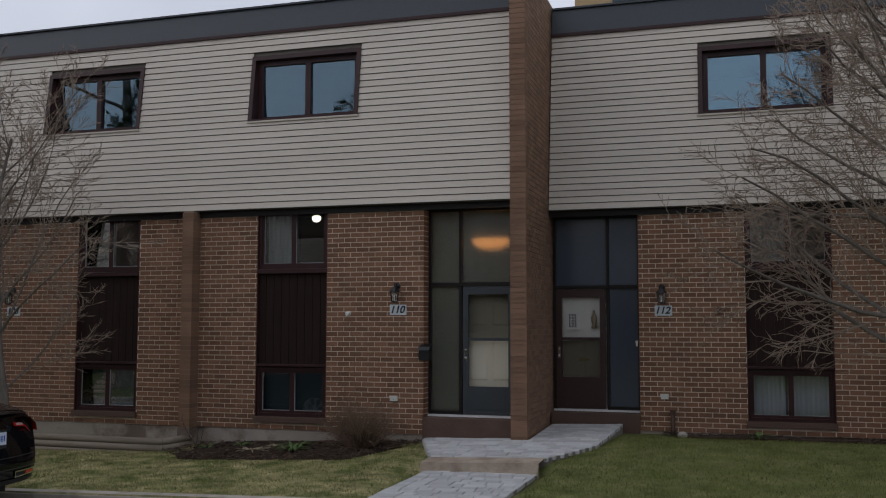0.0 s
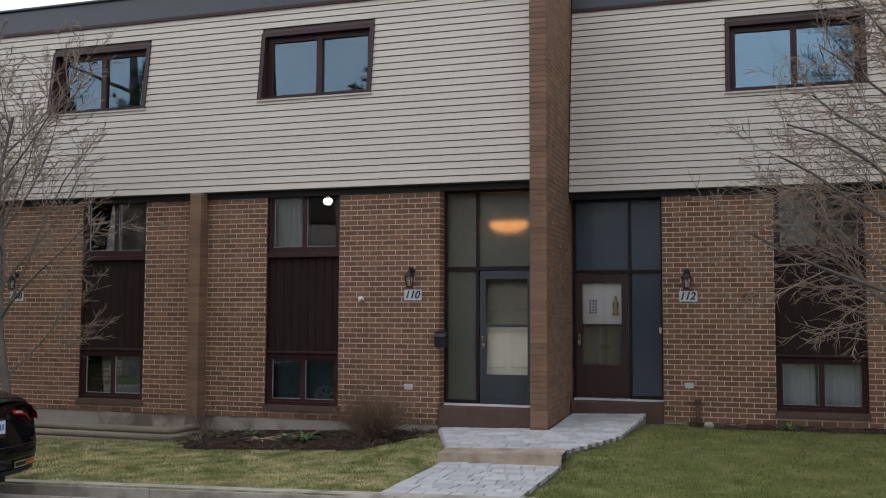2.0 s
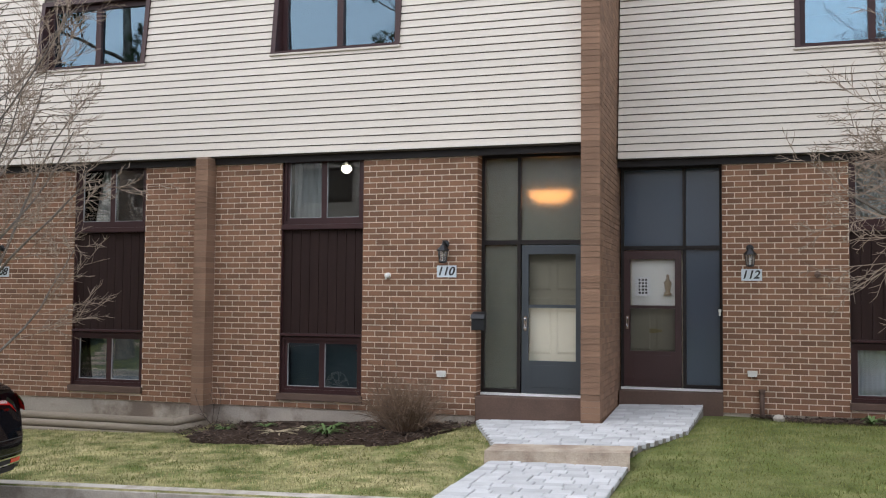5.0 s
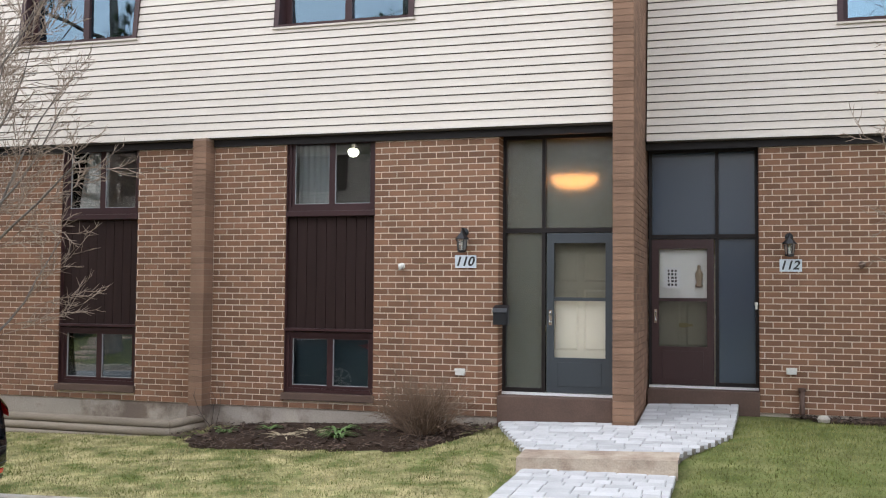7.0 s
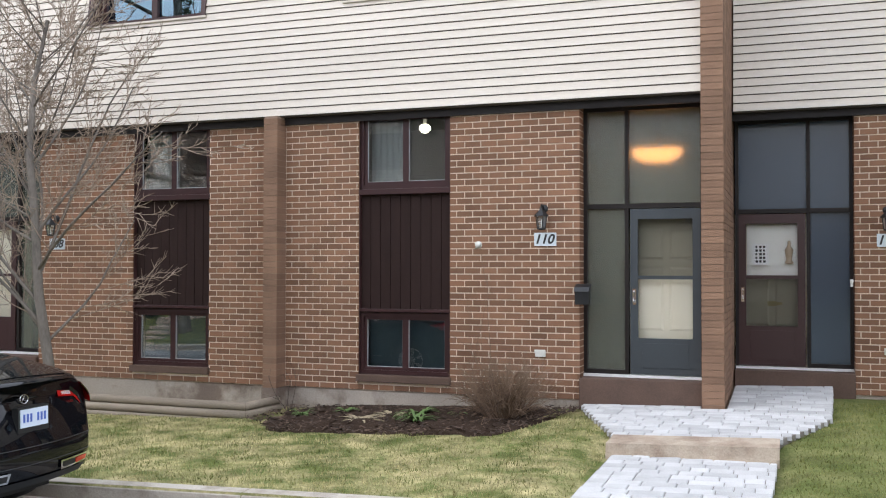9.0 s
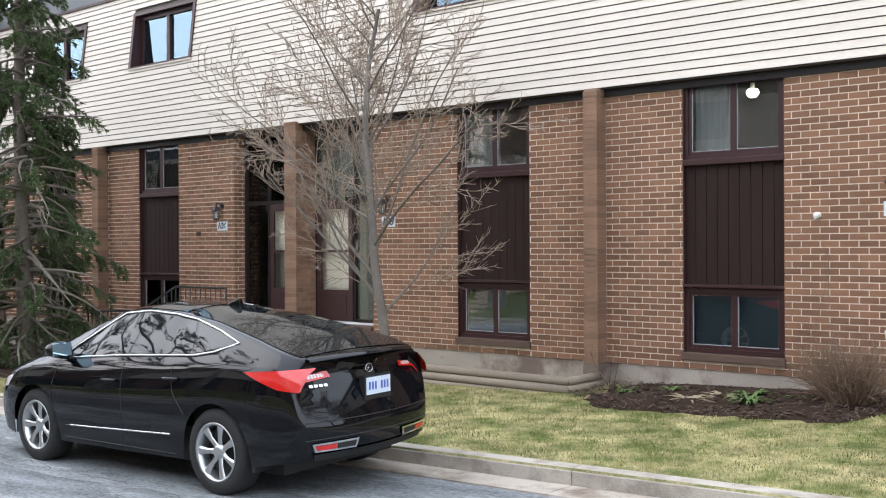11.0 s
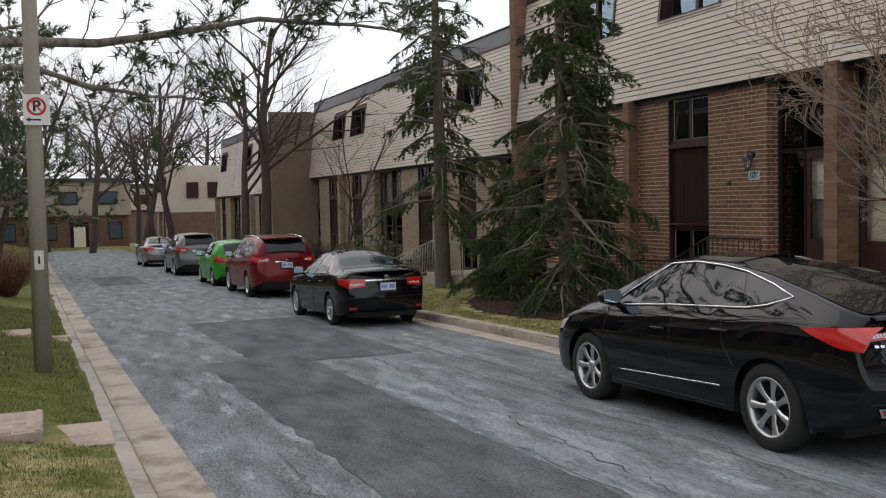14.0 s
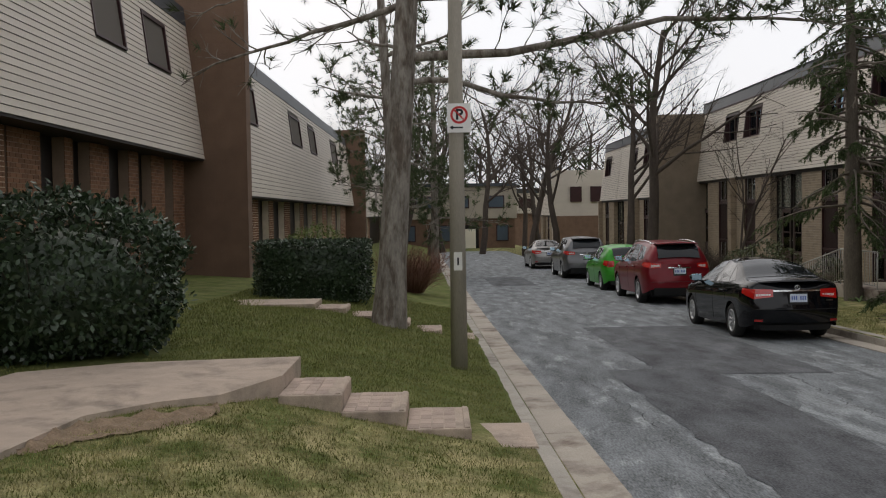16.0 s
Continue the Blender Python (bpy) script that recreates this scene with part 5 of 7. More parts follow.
coupe_suv = dict(
    length=4.72, width=1.90, tyre=0.735, tyre_w=0.245, rim=0.50, spokes=7, axles=(1.41, -1.34), lean=0.34, paint=BLACK_PAINT,
    top=[(-2.36, 0.98), (-2.28, 1.16), (-2.12, 1.19), (-1.6, 1.335), (-1.0, 1.475), (-0.4, 1.565), (0.15, 1.59), (0.55, 1.545), (0.95, 1.36), (1.4, 1.10), (1.65, 1.045), (2.1, 0.94), (2.28, 0.83), (2.36, 0.70)],
    belt=[(-2.36, 0.95), (-2.05, 1.10), (-1.4, 1.10), (-0.6, 1.04), (0.4, 1.00), (1.2, 0.985), (1.6, 0.96), (2.05, 0.85), (2.36, 0.64)],
    low=[(-2.36, 0.37), (-2.05, 0.33), (-1.7, 0.27), (0, 0.25), (1.9, 0.25), (2.36, 0.30)],
    tail=[(0.25, 0.10), (0.42, -0.01), (0.60, -0.04), (0.75, 0.0), (0.90, 0.06), (1.05, 0.14), (1.2, 0.20)],
    windows=[[(-0.02, 1.135), (0.98, 1.07), (0.36, 1.475), (-0.02, 1.505)], [(-0.95, 1.168), (-0.06, 1.138), (-0.06, 1.505), (-0.72, 1.435)], [(-1.40, 1.265), (-0.99, 1.175), (-0.76, 1.43), (-1.15, 1.345)]],
    trim_line=[(1.05, 1.055), (0.6, 1.085), (0, 1.122), (-0.6, 1.145), (-1.0, 1.162), (-1.25, 1.20), (-1.46, 1.275), (-1.15, 1.36), (-0.72, 1.45), (-0.4, 1.492), (0, 1.518), (0.38, 1.49), (0.65, 1.345), (1.05, 1.055)],
    seams=[[(1.02, 1.0), (1.10, 0.75), (1.05, 0.30)], [(-0.04, 1.05), (-0.06, 0.6), (-0.05, 0.30)], [(-0.75, 1.08), (-0.80, 0.85), (-0.95, 0.66)], [(0.9, 0.30), (0, 0.30), (-0.8, 0.30)]],
    handles=[(0.12, 0.90), (-0.78, 0.96)], moulding=(-0.75, 0.85, 0.42), mirror=(0.93, 1.09),
    side_lamps=[([(-2.24, 0.91), (-2.08, 0.93), (-1.70, 1.06), (-2.28, 1.095)], RED_LAMP)],
    rear_lamps=[([(0.765, 0.90), (0.68, 0.98), (0.66, 1.06), (0.765, 1.09)], RED_LAMP), ([(0.69, 0.975), (0.44, 1.0), (0.46, 1.055), (0.68, 1.06)], RED_LAMP), ([(0.66, 0.995), (0.50, 1.008), (0.50, 1.03), (0.66, 1.032)], CLEAR_LAMP)],
    headlamp=[(1.93, 0.74), (2.28, 0.68), (2.22, 0.78), (1.83, 0.86)],
    glass_top=[(-2.12, -0.55, 0.93, CAR_GLASS, "rear_window"), (0.62, 1.42, 0.95, CAR_GLASS, "windscreen"), (-0.45, 0.45, 0.9, CAR_GLASS, "glass_roof")],
    plate_z=0.89, emblem=1.03, badges=[(0.50, 0.93, 0.045), (-0.64, 0.93, 0.03)], seam_rear=(0.66, 0.52), bumper_low=(0.34, 0.40), exhausts=(0.30, 0.70, 0.41, 0.49), lip=(-2.27, 1.165, 0.66), fin=-0.55)
sedan = dict(
    length=4.54, width=1.76, tyre=0.63, tyre_w=0.20, rim=0.41, spokes=9, axles=(1.34, -1.26), lean=0.34, paint=BLACK_PAINT,
    top=[(-2.27, 0.90), (-2.15, 1.07), (-1.75, 1.09), (-1.5, 1.14), (-1.05, 1.33), (-0.7, 1.43), (-0.1, 1.465), (0.35, 1.43), (0.8, 1.20), (1.2, 1.0), (1.7, 0.92), (2.1, 0.80), (2.27, 0.62)],
    belt=[(-2.27, 0.88), (-2.0, 1.0), (-1.4, 1.0), (0, 0.94), (1.1, 0.90), (1.8, 0.82), (2.27, 0.58)],
    low=[(-2.27, 0.34), (-1.9, 0.24), (0, 0.20), (1.8, 0.21), (2.27, 0.27)],
    tail=[(0.2, 0.08), (0.42, -0.02), (0.62, -0.03), (0.8, 0.02), (1.0, 0.05), (1.1, 0.10)],
    windows=[[(-0.12, 0.985), (0.88, 0.955), (0.30, 1.36), (-0.12, 1.39)], [(-0.98, 1.02), (-0.18, 0.987), (-0.18, 1.39), (-0.72, 1.33)], [(-1.30, 1.06), (-1.02, 1.03), (-0.78, 1.31), (-0.9, 1.26)]],
    trim_line=None, seams=[[(0.98, 0.9), (1.0, 0.6), (0.9, 0.28)], [(-0.15, 0.96), (-0.15, 0.28)], [(-0.85, 0.98), (-0.95, 0.70)]],
    handles=[(0.02, 0.82), (-0.82, 0.86)], mirror=(0.80, 0.97),
    side_lamps=[([(-2.20, 0.76), (-1.85, 0.86), (-1.85, 0.95), (-2.20, 0.93)], RED_LAMP)],
    rear_lamps=[([(0.74, 0.76), (0.42, 0.80), (0.42, 0.93), (0.74, 0.94)], RED_LAMP), ([(0.70, 0.79), (0.46, 0.81), (0.46, 0.85), (0.70, 0.85)], CLEAR_LAMP), ([(0.74, 0.36), (0.6, 0.36), (0.6, 0.40), (0.74, 0.40)], RED_LAMP)],
    headlamp=[(1.8, 0.66), (2.18, 0.60), (2.14, 0.70), (1.72, 0.78)],
    glass_top=[(-1.55, -0.78, 0.94, CAR_GLASS, "rear_window"), (0.42, 1.10, 0.95, CAR_GLASS, "windscreen")],
    plate_z=0.78, emblem=0.96, badges=[(-0.66, 0.72, 0.035)], seam_rear=(0.58,), bumper_low=(0.2, 0.30), bright_bar=(0.905, 0.42), lip=(-2.17, 1.07, 0.62))
crossover = dict(
    length=4.63, width=1.84, tyre=0.71, tyre_w=0.225, rim=0.46, spokes=5, axles=(1.40, -1.30), lean=0.22, paint=RED_PAINT,
    top=[(-2.315, 1.0), (-2.25, 1.30), (-2.05, 1.58), (-1.8, 1.655), (-1.0, 1.70), (-0.2, 1.71), (0.4, 1.66), (0.9, 1.40), (1.3, 1.14), (1.8, 1.06), (2.15, 0.95), (2.315, 0.74)],
    belt=[(-2.315, 0.98), (-2.1, 1.12), (-1.4, 1.12), (0, 1.06), (1.2, 1.02), (1.8, 0.94), (2.315, 0.68)],
    low=[(-2.315, 0.42), (-1.9, 0.30), (0, 0.25), (1.8, 0.25), (2.315, 0.30)],
    tail=[(0.25, 0.08), (0.45, -0.03), (0.66, -0.03), (0.9, 0.03), (1.12, 0.05), (1.5, 0.20)],
    windows=[[(-0.12, 1.11), (0.92, 1.08), (0.42, 1.56), (-0.12, 1.60)], [(-1.05, 1.14), (-0.18, 1.112), (-0.18, 1.60), (-0.98, 1.58)], [(-1.75, 1.24), (-1.12, 1.15), (-1.06, 1.57), (-1.5, 1.52)]],
    trim_line=None, seams=[[(1.0, 1.0), (1.02, 0.7), (0.9, 0.33)], [(-0.15, 1.08), (-0.15, 0.33)], [(-0.95, 1.1), (-1.0, 0.75)]],
    handles=[(0.02, 0.96), (-0.88, 1.0)], mirror=(0.84, 1.10),
    side_lamps=[([(-2.22, 0.98), (-1.80, 1.06), (-1.85, 1.14), (-2.22, 1.13)], RED_LAMP)],
    rear_lamps=[([(0.78, 0.97), (0.48, 1.0), (0.48, 1.10), (0.78, 1.12)], RED_LAMP), ([(0.72, 1.0), (0.52, 1.02), (0.52, 1.06), (0.72, 1.07)], CLEAR_LAMP)],
    headlamp=[(1.85, 0.78), (2.22, 0.72), (2.18, 0.82), (1.75, 0.92)],
    glass_top=[(0.48, 1.22, 0.95, CAR_GLASS, "windscreen"), (-2.24, -2.0, 0.9, CAR_GLASS, "rear_window")], rear_glass=None,
    plate_z=0.90, emblem=1.02, badges=[], seam_rear=(0.62,), bumper_low=(0.26, 0.46), bright_bar=(0.99, 0.30), roof_rails=(-1.7, 0.3), lip=(-2.12, 1.64, 0.56))
small_hatch = dict(crossover, length=3.95, width=1.70, tyre=0.60, rim=0.39, spokes=7, axles=(1.22, -1.22), paint=GREEN_PAINT,
    top=[(-1.975, 0.95), (-1.92, 1.15), (-1.7, 1.40), (-1.3, 1.48), (-0.4, 1.51), (0.2, 1.48), (0.75, 1.2), (1.15, 1.0), (1.6, 0.9), (1.975, 0.66)],
    belt=[(-1.975, 0.92), (-1.7, 1.02), (0, 0.95), (1.1, 0.90), (1.6, 0.8), (1.975, 0.6)],
    low=[(-1.975, 0.34), (-1.6, 0.22), (0, 0.2), (1.5, 0.2), (1.975, 0.26)],
    tail=[(0.2, 0.06), (0.45, -0.03), (0.7, 0.0), (0.95, 0.03), (1.2, 0.12)],
    windows=[[(-0.1, 0.99), (0.8, 0.96), (0.28, 1.36), (-0.1, 1.41)], [(-0.95, 1.02), (-0.16, 0.992), (-0.16, 1.41), (-0.85, 1.37)]],
    seams=[[(0.85, 0.9), (0.8, 0.3)], [(-0.13, 0.96), (-0.13, 0.3)]], handles=[(0.0, 0.82), (-0.8, 0.85)], mirror=(0.70, 0.98),
    side_lamps=[([(-1.90, 0.80), (-1.62, 0.86), (-1.66, 1.0), (-1.9, 0.99)], RED_LAMP)], rear_lamps=[([(0.70, 0.78), (0.5, 0.80), (0.5, 0.98), (0.70, 0.98)], RED_LAMP)],
    headlamp=[(1.5, 0.64), (1.88, 0.58), (1.84, 0.68), (1.42, 0.78)],
    glass_top=[(0.35, 1.05, 0.95, CAR_GLASS, "windscreen"), (-1.9, -1.62, 0.9, CAR_GLASS, "rear_window")], plate_z=0.72, emblem=0.86, bright_bar=None, roof_rails=None, lip=None, seam_rear=(0.5,), bumper_low=(0.2, 0.34))
boxy = dict(crossover, paint=GREY_PAINT, roof_rails=None)
silver_sedan = dict(sedan, paint=SILVER_PAINT)


def park(c, x_rear_axle, y_left, label):
    """Stand a car by its rear axle and the outer face of its left wheels."""
    ox = x_rear_axle + c["axles"][1]
    oy = y_left + c["width"] / 2 - 0.02
    ob = car(c, (ox, oy, road_z(ox) + 0.012), label)
    ob.rotation_euler = (0, math.atan(0.022 if ox > -24 else 0.015), radians(181.0))
    return ob


park(coupe_suv, -9.30, 8.27, "glossy black coupe-shaped sport utility car with red tail lamps")
park(sedan, -21.4, 7.95, "black four-door sedan parked at the kerb")
park(crossover, -29.85, 7.95, "dark red crossover with silver roof rails, parked")
park(small_hatch, -35.3, 7.85, "bright green small hatchback, parked")
park(boxy, -43.0, 7.55, "grey boxy crossover, parked")
park(silver_sedan, -52.5, 7.2, "silver sedan parked far down the road")

# ---- trees and plants ----
BARK_GREY = material("grey_bark", (0.16, 0.14, 0.12), 0.95, spec=0.2, var=0.45, scale=6, fine=40, bump=0.9, stretch=(1, 1, 0.35))
BARK_DARK = material("dark_bark", (0.075, 0.06, 0.05), 0.95, spec=0.2, var=0.4, scale=6, fine=40, bump=0.9, stretch=(1, 1, 0.35))
BARK_PINE = material("pine_bark", (0.26, 0.235, 0.205), 0.95, spec=0.2, var=0.5, scale=5, fine=30, bump=1.0, stretch=(1, 1, 0.3), second=(0.13, 0.105, 0.085), second_at=(0.45, 0.6), second_scale=7)
BARK_SPRUCE = material("spruce_bark", (0.13, 0.11, 0.09), 0.95, spec=0.2, var=0.45, scale=6, fine=40, bump=0.9, stretch=(1, 1, 0.35))
TWIG = material("grey_brown_twigs", (0.27, 0.21, 0.162), 0.9, spec=0.2, island=0.3, var=0.3)
DEAD_TWIG = material("bare_dead_twigs", (0.185, 0.16, 0.13), 0.9, island=0.3, var=0.3)
NEEDLE = material("spruce_needles", (0.064, 0.092, 0.036), 0.8, spec=0.2, island=0.45, var=0.5, scale=1.5, fine=20)
NEEDLE_PINE = material("pine_needles", (0.075, 0.10, 0.045), 0.8, spec=0.2, island=0.45, var=0.5, scale=1.5, fine=20)
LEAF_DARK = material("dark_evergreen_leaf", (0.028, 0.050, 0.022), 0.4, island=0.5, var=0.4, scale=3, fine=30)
LEAF_RUST = material("russet_shrub_twigs", (0.16, 0.075, 0.05), 0.9, island=0.4, var=0.4)


def bend(d, rng, amount):
    return (d + Vector((rng.gauss(0, amount), rng.gauss(0, amount), rng.gauss(0, amount)))).normalized()


def limb(mesh, start, d, length, r0, r1, rng, wander=0.12, lift=0.0, n=6, sides=5):
    """A wandering tapered limb; returns its points, directions and radii."""
    pts, dirs, rad = [Vector(start)], [Vector(d)], [r0]
    for i in range(n):
        d = bend(d + Vector((0, 0, lift)), rng, wander)
        pts.append(pts[-1] + d * (length / n))
        dirs.append(d)
        rad.append(r0 + (r1 - r0) * (i + 1) / n)
    mesh.tube(pts, rad, sides, cap=False)
    return pts, dirs, rad


def side_dir(d, rng, angle):
    a = Vector((rng.gauss(0, 1), rng.gauss(0, 1), rng.gauss(0, 1)))
    a = (a - a.dot(d) * d).normalized()
    return (d * math.cos(angle) + a * math.sin(angle)).normalized()


def twiggy(wood, twigs, start, d, length, r, level, rng, spec):
    """Recursive bare branching."""
    target = wood if level <= spec["wood_levels"] else twigs
    n = 6 if level < 2 else 4
    pts, dirs, rad = limb(target, start, d, length, r, r * 0.35, rng, spec["wander"], spec["lift"], n, 7 if level == 0 else 5 if level == 1 else 3)
    if level >= spec["levels"]:
        return
    kids = spec["kids"][level]
    for k in range(kids):
        t = spec["from"][level] + (1 - spec["from"][level]) * (k + rng.random()) / kids
        i = min(int(t * n), n - 1)
        p = pts[i].lerp(pts[i + 1], t * n - i)
        ang = rng.uniform(*spec["angle"][level])
        nd = side_dir(dirs[i], rng, ang)
        nl = length * spec["ratio"][level] * rng.uniform(0.7, 1.2) * (1.15 - 0.5 * t)
        nr = max(0.0055, rad[i] * spec["thin"] * rng.uniform(0.7, 1.0))
        twiggy(wood, twigs, p, nd, nl, nr, level + 1, rng, spec)


def bare_tree(at, height, r, seed, label, spec, stems=1, name="tree", bark=BARK_GREY, twig=TWIG, lean=(0, 0), boughs=()):
    rng = random.Random(seed)
    t = thing(name, (at[0], at[1], ground_z(at[0], at[1]) - 0.05) if len(at) == 2 else at, label, "tree")
    wood, twigs = Mesh(), Mesh()
    for s in range(stems):
        d = Vector((lean[0], lean[1], 1)) if stems == 1 else Vector((math.cos(s * 2.4) * 0.16 + lean[0], math.sin(s * 2.4) * 0.16 + lean[1], 1))
        twiggy(wood, twigs, (0.05 * s, 0, 0), d.normalized(), height, r * (1 if s == 0 else 0.7), 0, rng, spec)
    for z, bearing, ln, rise, rb in boughs:
        a = radians(bearing)
        twiggy(wood, twigs, (0, 0, z), Vector((math.cos(a), math.sin(a), rise)).normalized(), ln, rb, 1, rng, spec)
    part("trunk", wood, bark, t, smooth=True, local=True)
    tagged(part("crown", twigs, twig, t, "fine bare twigs", local=True), kind="stuff")
    return t


def needles(mesh, p, d, rng, n, length, width, spread):
    for _ in range(n):
        nd = side_dir(d, rng, rng.uniform(0.3, spread))
        side = nd.cross(Vector((rng.gauss(0, 1), rng.gauss(0, 1), rng.gauss(0, 1)))).normalized() * width
        k = len(mesh.v)
        q = p - d * rng.uniform(0, length * 0.7)
        mesh.v.extend((tuple(q - side), tuple(q + side), tuple(q + nd * length * rng.uniform(0.7, 1.2))))
        mesh.f.append((k, k + 1, k + 2))


def spruce(at, height, radius, r, seed, label, bare_to=1.0, density=1.0, dead=0.4, skirt=1.0):
    """Drooping spruce: whorls of branches, hanging sprays of needles, dead bare branches below."""
    rng = random.Random(seed)
    t = thing("spruce_tree", (at[0], at[1], ground_z(*at) - 0.05), label, "tree")
    wood, green, deadw = Mesh(), Mesh(), Mesh()
    limb(wood, (0, 0, 0), Vector((0, 0, 1)), height, r, 0.03, rng, 0.012, 0, 14, 9)
    z = bare_to
    while z < height - 0.3:
        f = (z - bare_to) / (height - bare_to)
        reach = radius * (1 - f) ** 0.75 * rng.uniform(0.75, 1.1) + 0.2
        for k in range(max(3, int(6 * density))):
            a = rng.uniform(0, 2 * math.pi)
            d = Vector((math.cos(a), math.sin(a), rng.uniform(-0.25, 0.15) + 0.3 * f))
            ln = reach * rng.uniform(0.55, 1.1)
            is_dead = rng.random() < dead * (1 - f)
            pts, dirs, _ = limb(deadw if is_dead else wood, (0, 0, z + rng.uniform(-0.15, 0.15)), d.normalized(), ln, 0.022 + 0.02 * (1 - f), 0.006, rng, 0.10, -0.10, 6, 4)
            twn = int((5 if is_dead else 13) * ln)
            for j in range(twn):
                u = rng.uniform(0.25, 1.0)
                i = min(int(u * 6), 5)
                p = pts[i].lerp(pts[i + 1], u * 6 - i)
                sd = side_dir(dirs[i], rng, rng.uniform(0.6, 1.2))
                sd.z = -abs(sd.z) * 0.7 - 0.5
                sl = rng.uniform(0.2, 0.55) * (1.1 - 0.5 * u)
                if is_dead:
                    limb(deadw, p, sd.normalized(), sl * 1.4, 0.006, 0.003, rng, 0.2, -0.05, 3, 3)
                    continue
                q = limb(wood, p, sd.normalized(), sl, 0.005, 0.003, rng, 0.10, -0.10, 3, 3)
                for m in range(1, 4):
                    needles(green, q[0][m], q[1][m], rng, int(12 * density), 0.095, 0.010, 1.1)
        z += rng.uniform(0.22, 0.42)
    part("trunk", wood, BARK_SPRUCE, t, smooth=True, local=True)
    if deadw.f:
        tagged(part("dead_wood", deadw, DEAD_TWIG, t, "bare grey dead branches", local=True), kind="stuff")
    tagged(part("crown", green, NEEDLE, t, "drooping dark green needles", local=True), kind="stuff")
    return t


def pine(at, height, r, seed, label, limbs, spread=0.5, tuft=20, lean=(0, 0)):
    """Tall pine: trunk, long crooked limbs given as (height, bearing, length, rise), tufts at the branch ends."""
    rng = random.Random(seed)
    t = thing("pine_tree", (at[0], at[1], ground_z(*at) - 0.08), label, "tree")
    wood, green = Mesh(), Mesh()
    pts = [(lean[0] * z / height, lean[1] * z / height, z) for z in np.linspace(0, height, 12)]
    wood.tube(pts, [r * (1.25 if i == 0 else 1.0 - 0.6 * i / 11) for i in range(12)], 14, cap=False)
    for z, bearing, ln, rise in limbs:
        a = radians(bearing)
        d = Vector((math.cos(a), math.sin(a), rise)).normalized()
        base = Vector((lean[0] * z / height, lean[1] * z / height, z))
        p1, d1, r1 = limb(wood, base, d, ln, 0.03 + 0.008 * ln, 0.012, rng, 0.14, 0.004, 9, 6)
        for j in range(int(ln * 3.4)):
            u = rng.uniform(0.18, 1.0)
            i = min(int(u * 9), 8)
            p = p1[i].lerp(p1[i + 1], u * 9 - i)
            sd = side_dir(d1[i], rng, rng.uniform(0.5, 1.2))
            sl = rng.uniform(0.5, 1.5) * (1.2 - 0.5 * u)
            p2, d2, r2 = limb(wood, p, (sd + Vector((0, 0, 0.15))).normalized(), sl, 0.016, 0.006, rng, 0.16, 0.04, 5, 4)
            for m in range(4 + int(sl * 4)):
                v = rng.uniform(0.3, 1.0)
                k = min(int(v * 5), 4)
                q = p2[k].lerp(p2[k + 1], v * 5 - k)
                sd2 = (side_dir(d2[k], rng, rng.uniform(0.3, 0.9)) + Vector((0, 0, 0.2))).normalized()
                p3, d3, _ = limb(wood, q, sd2, rng.uniform(0.15, 0.4), 0.006, 0.004, rng, 0.15, 0.05, 2, 3)
                if rng.random() < (0.85 if spread > 0.3 or bearing % 360 < 170 else 0.12):
                    needles(green, p3[-1], d3[-1], rng, tuft, 0.21, 0.012, 1.3)
    part("trunk", wood, BARK_PINE, t, smooth=True, local=True)
    tagged(part("crown", green, NEEDLE_PINE, t, "tufts of dark green needles", local=True), kind="stuff")
    return t


shrub_tree = dict(levels=4, wood_levels=1, kids=(28, 9, 6, 4), ratio=(0.50, 0.42, 0.45, 0.5), angle=((0.5, 1.1), (0.4, 0.9), (0.4, 0.9), (0.4, 0.9)), thin=0.40, wander=0.08, lift=0.055, **{"from": (0.2, 0.12, 0.2, 0.25)})
bare_tree((-10.92, 12.38), 5.3, 0.075, 11, "small bare leafless tree with many fine upright branches", shrub_tree, 1)
wide_tree = dict(shrub_tree, kids=(26, 11, 7, 4), ratio=(0.64, 0.45, 0.45, 0.5), angle=((0.7, 1.2), (0.4, 0.9), (0.4, 0.9), (0.5, 0.9)), wander=0.11, lift=0.03, thin=0.48)
bare_tree((2.3, 12.8), 7.2, 0.10, 23, "bare leafless tree with crooked pale twigs on the lawn", wide_tree, 1,
          boughs=[(1.3 + 0.28 * k, 150 + 83 * k % 80 + (130 if k % 5 == 4 else 0), 3.1 - 0.09 * k, 0.28 + 0.05 * k, 0.042 - 0.0015 * k) for k in range(16)])
spruce((-19.9, 12.5), 9.8, 1.9, 0.18, 5, "old spruce with drooping branches, partly dead", 0.35, 1.35, 0.45)
spruce((-20.4, 13.2), 6.0, 1.3, 0.10, 8, "thin spruce beside the old one, mostly dead branches", 0.8, 0.8, 0.75)
spruce((-23.3, 13.0), 3.2, 1.9, 0.09, 15, "low dense young spruce at the kerb", 0.15, 1.5, 0.05)
spruce((-28.2, 13.2), 12.0, 2.2, 0.24, 6, "tall spruce with bare lower trunk and drooping branches", 2.6, 1.0, 0.5)
pine((-20.4, 1.63), 12.5, 0.265, 7, "tall pine with grey scaly trunk and long crooked limbs",
     [(4.75, 84, 8.2, 0.07), (4.3, 90, 4.2, -0.03), (5.8, 80, 7.2, -0.09), (6.6, 70, 8.4, -0.02), (5.7, 265, 4.0, -0.35), (4.9, 250, 1.6, 0.1), (6.4, 280, 3.4, 0.15), (8.8, 240, 4.0, 0.2), (8.2, 62, 6.0, 0.0), (9.6, 95, 5.0, 0.2)], spread=0.2, tuft=20, lean=(0, 0.9))
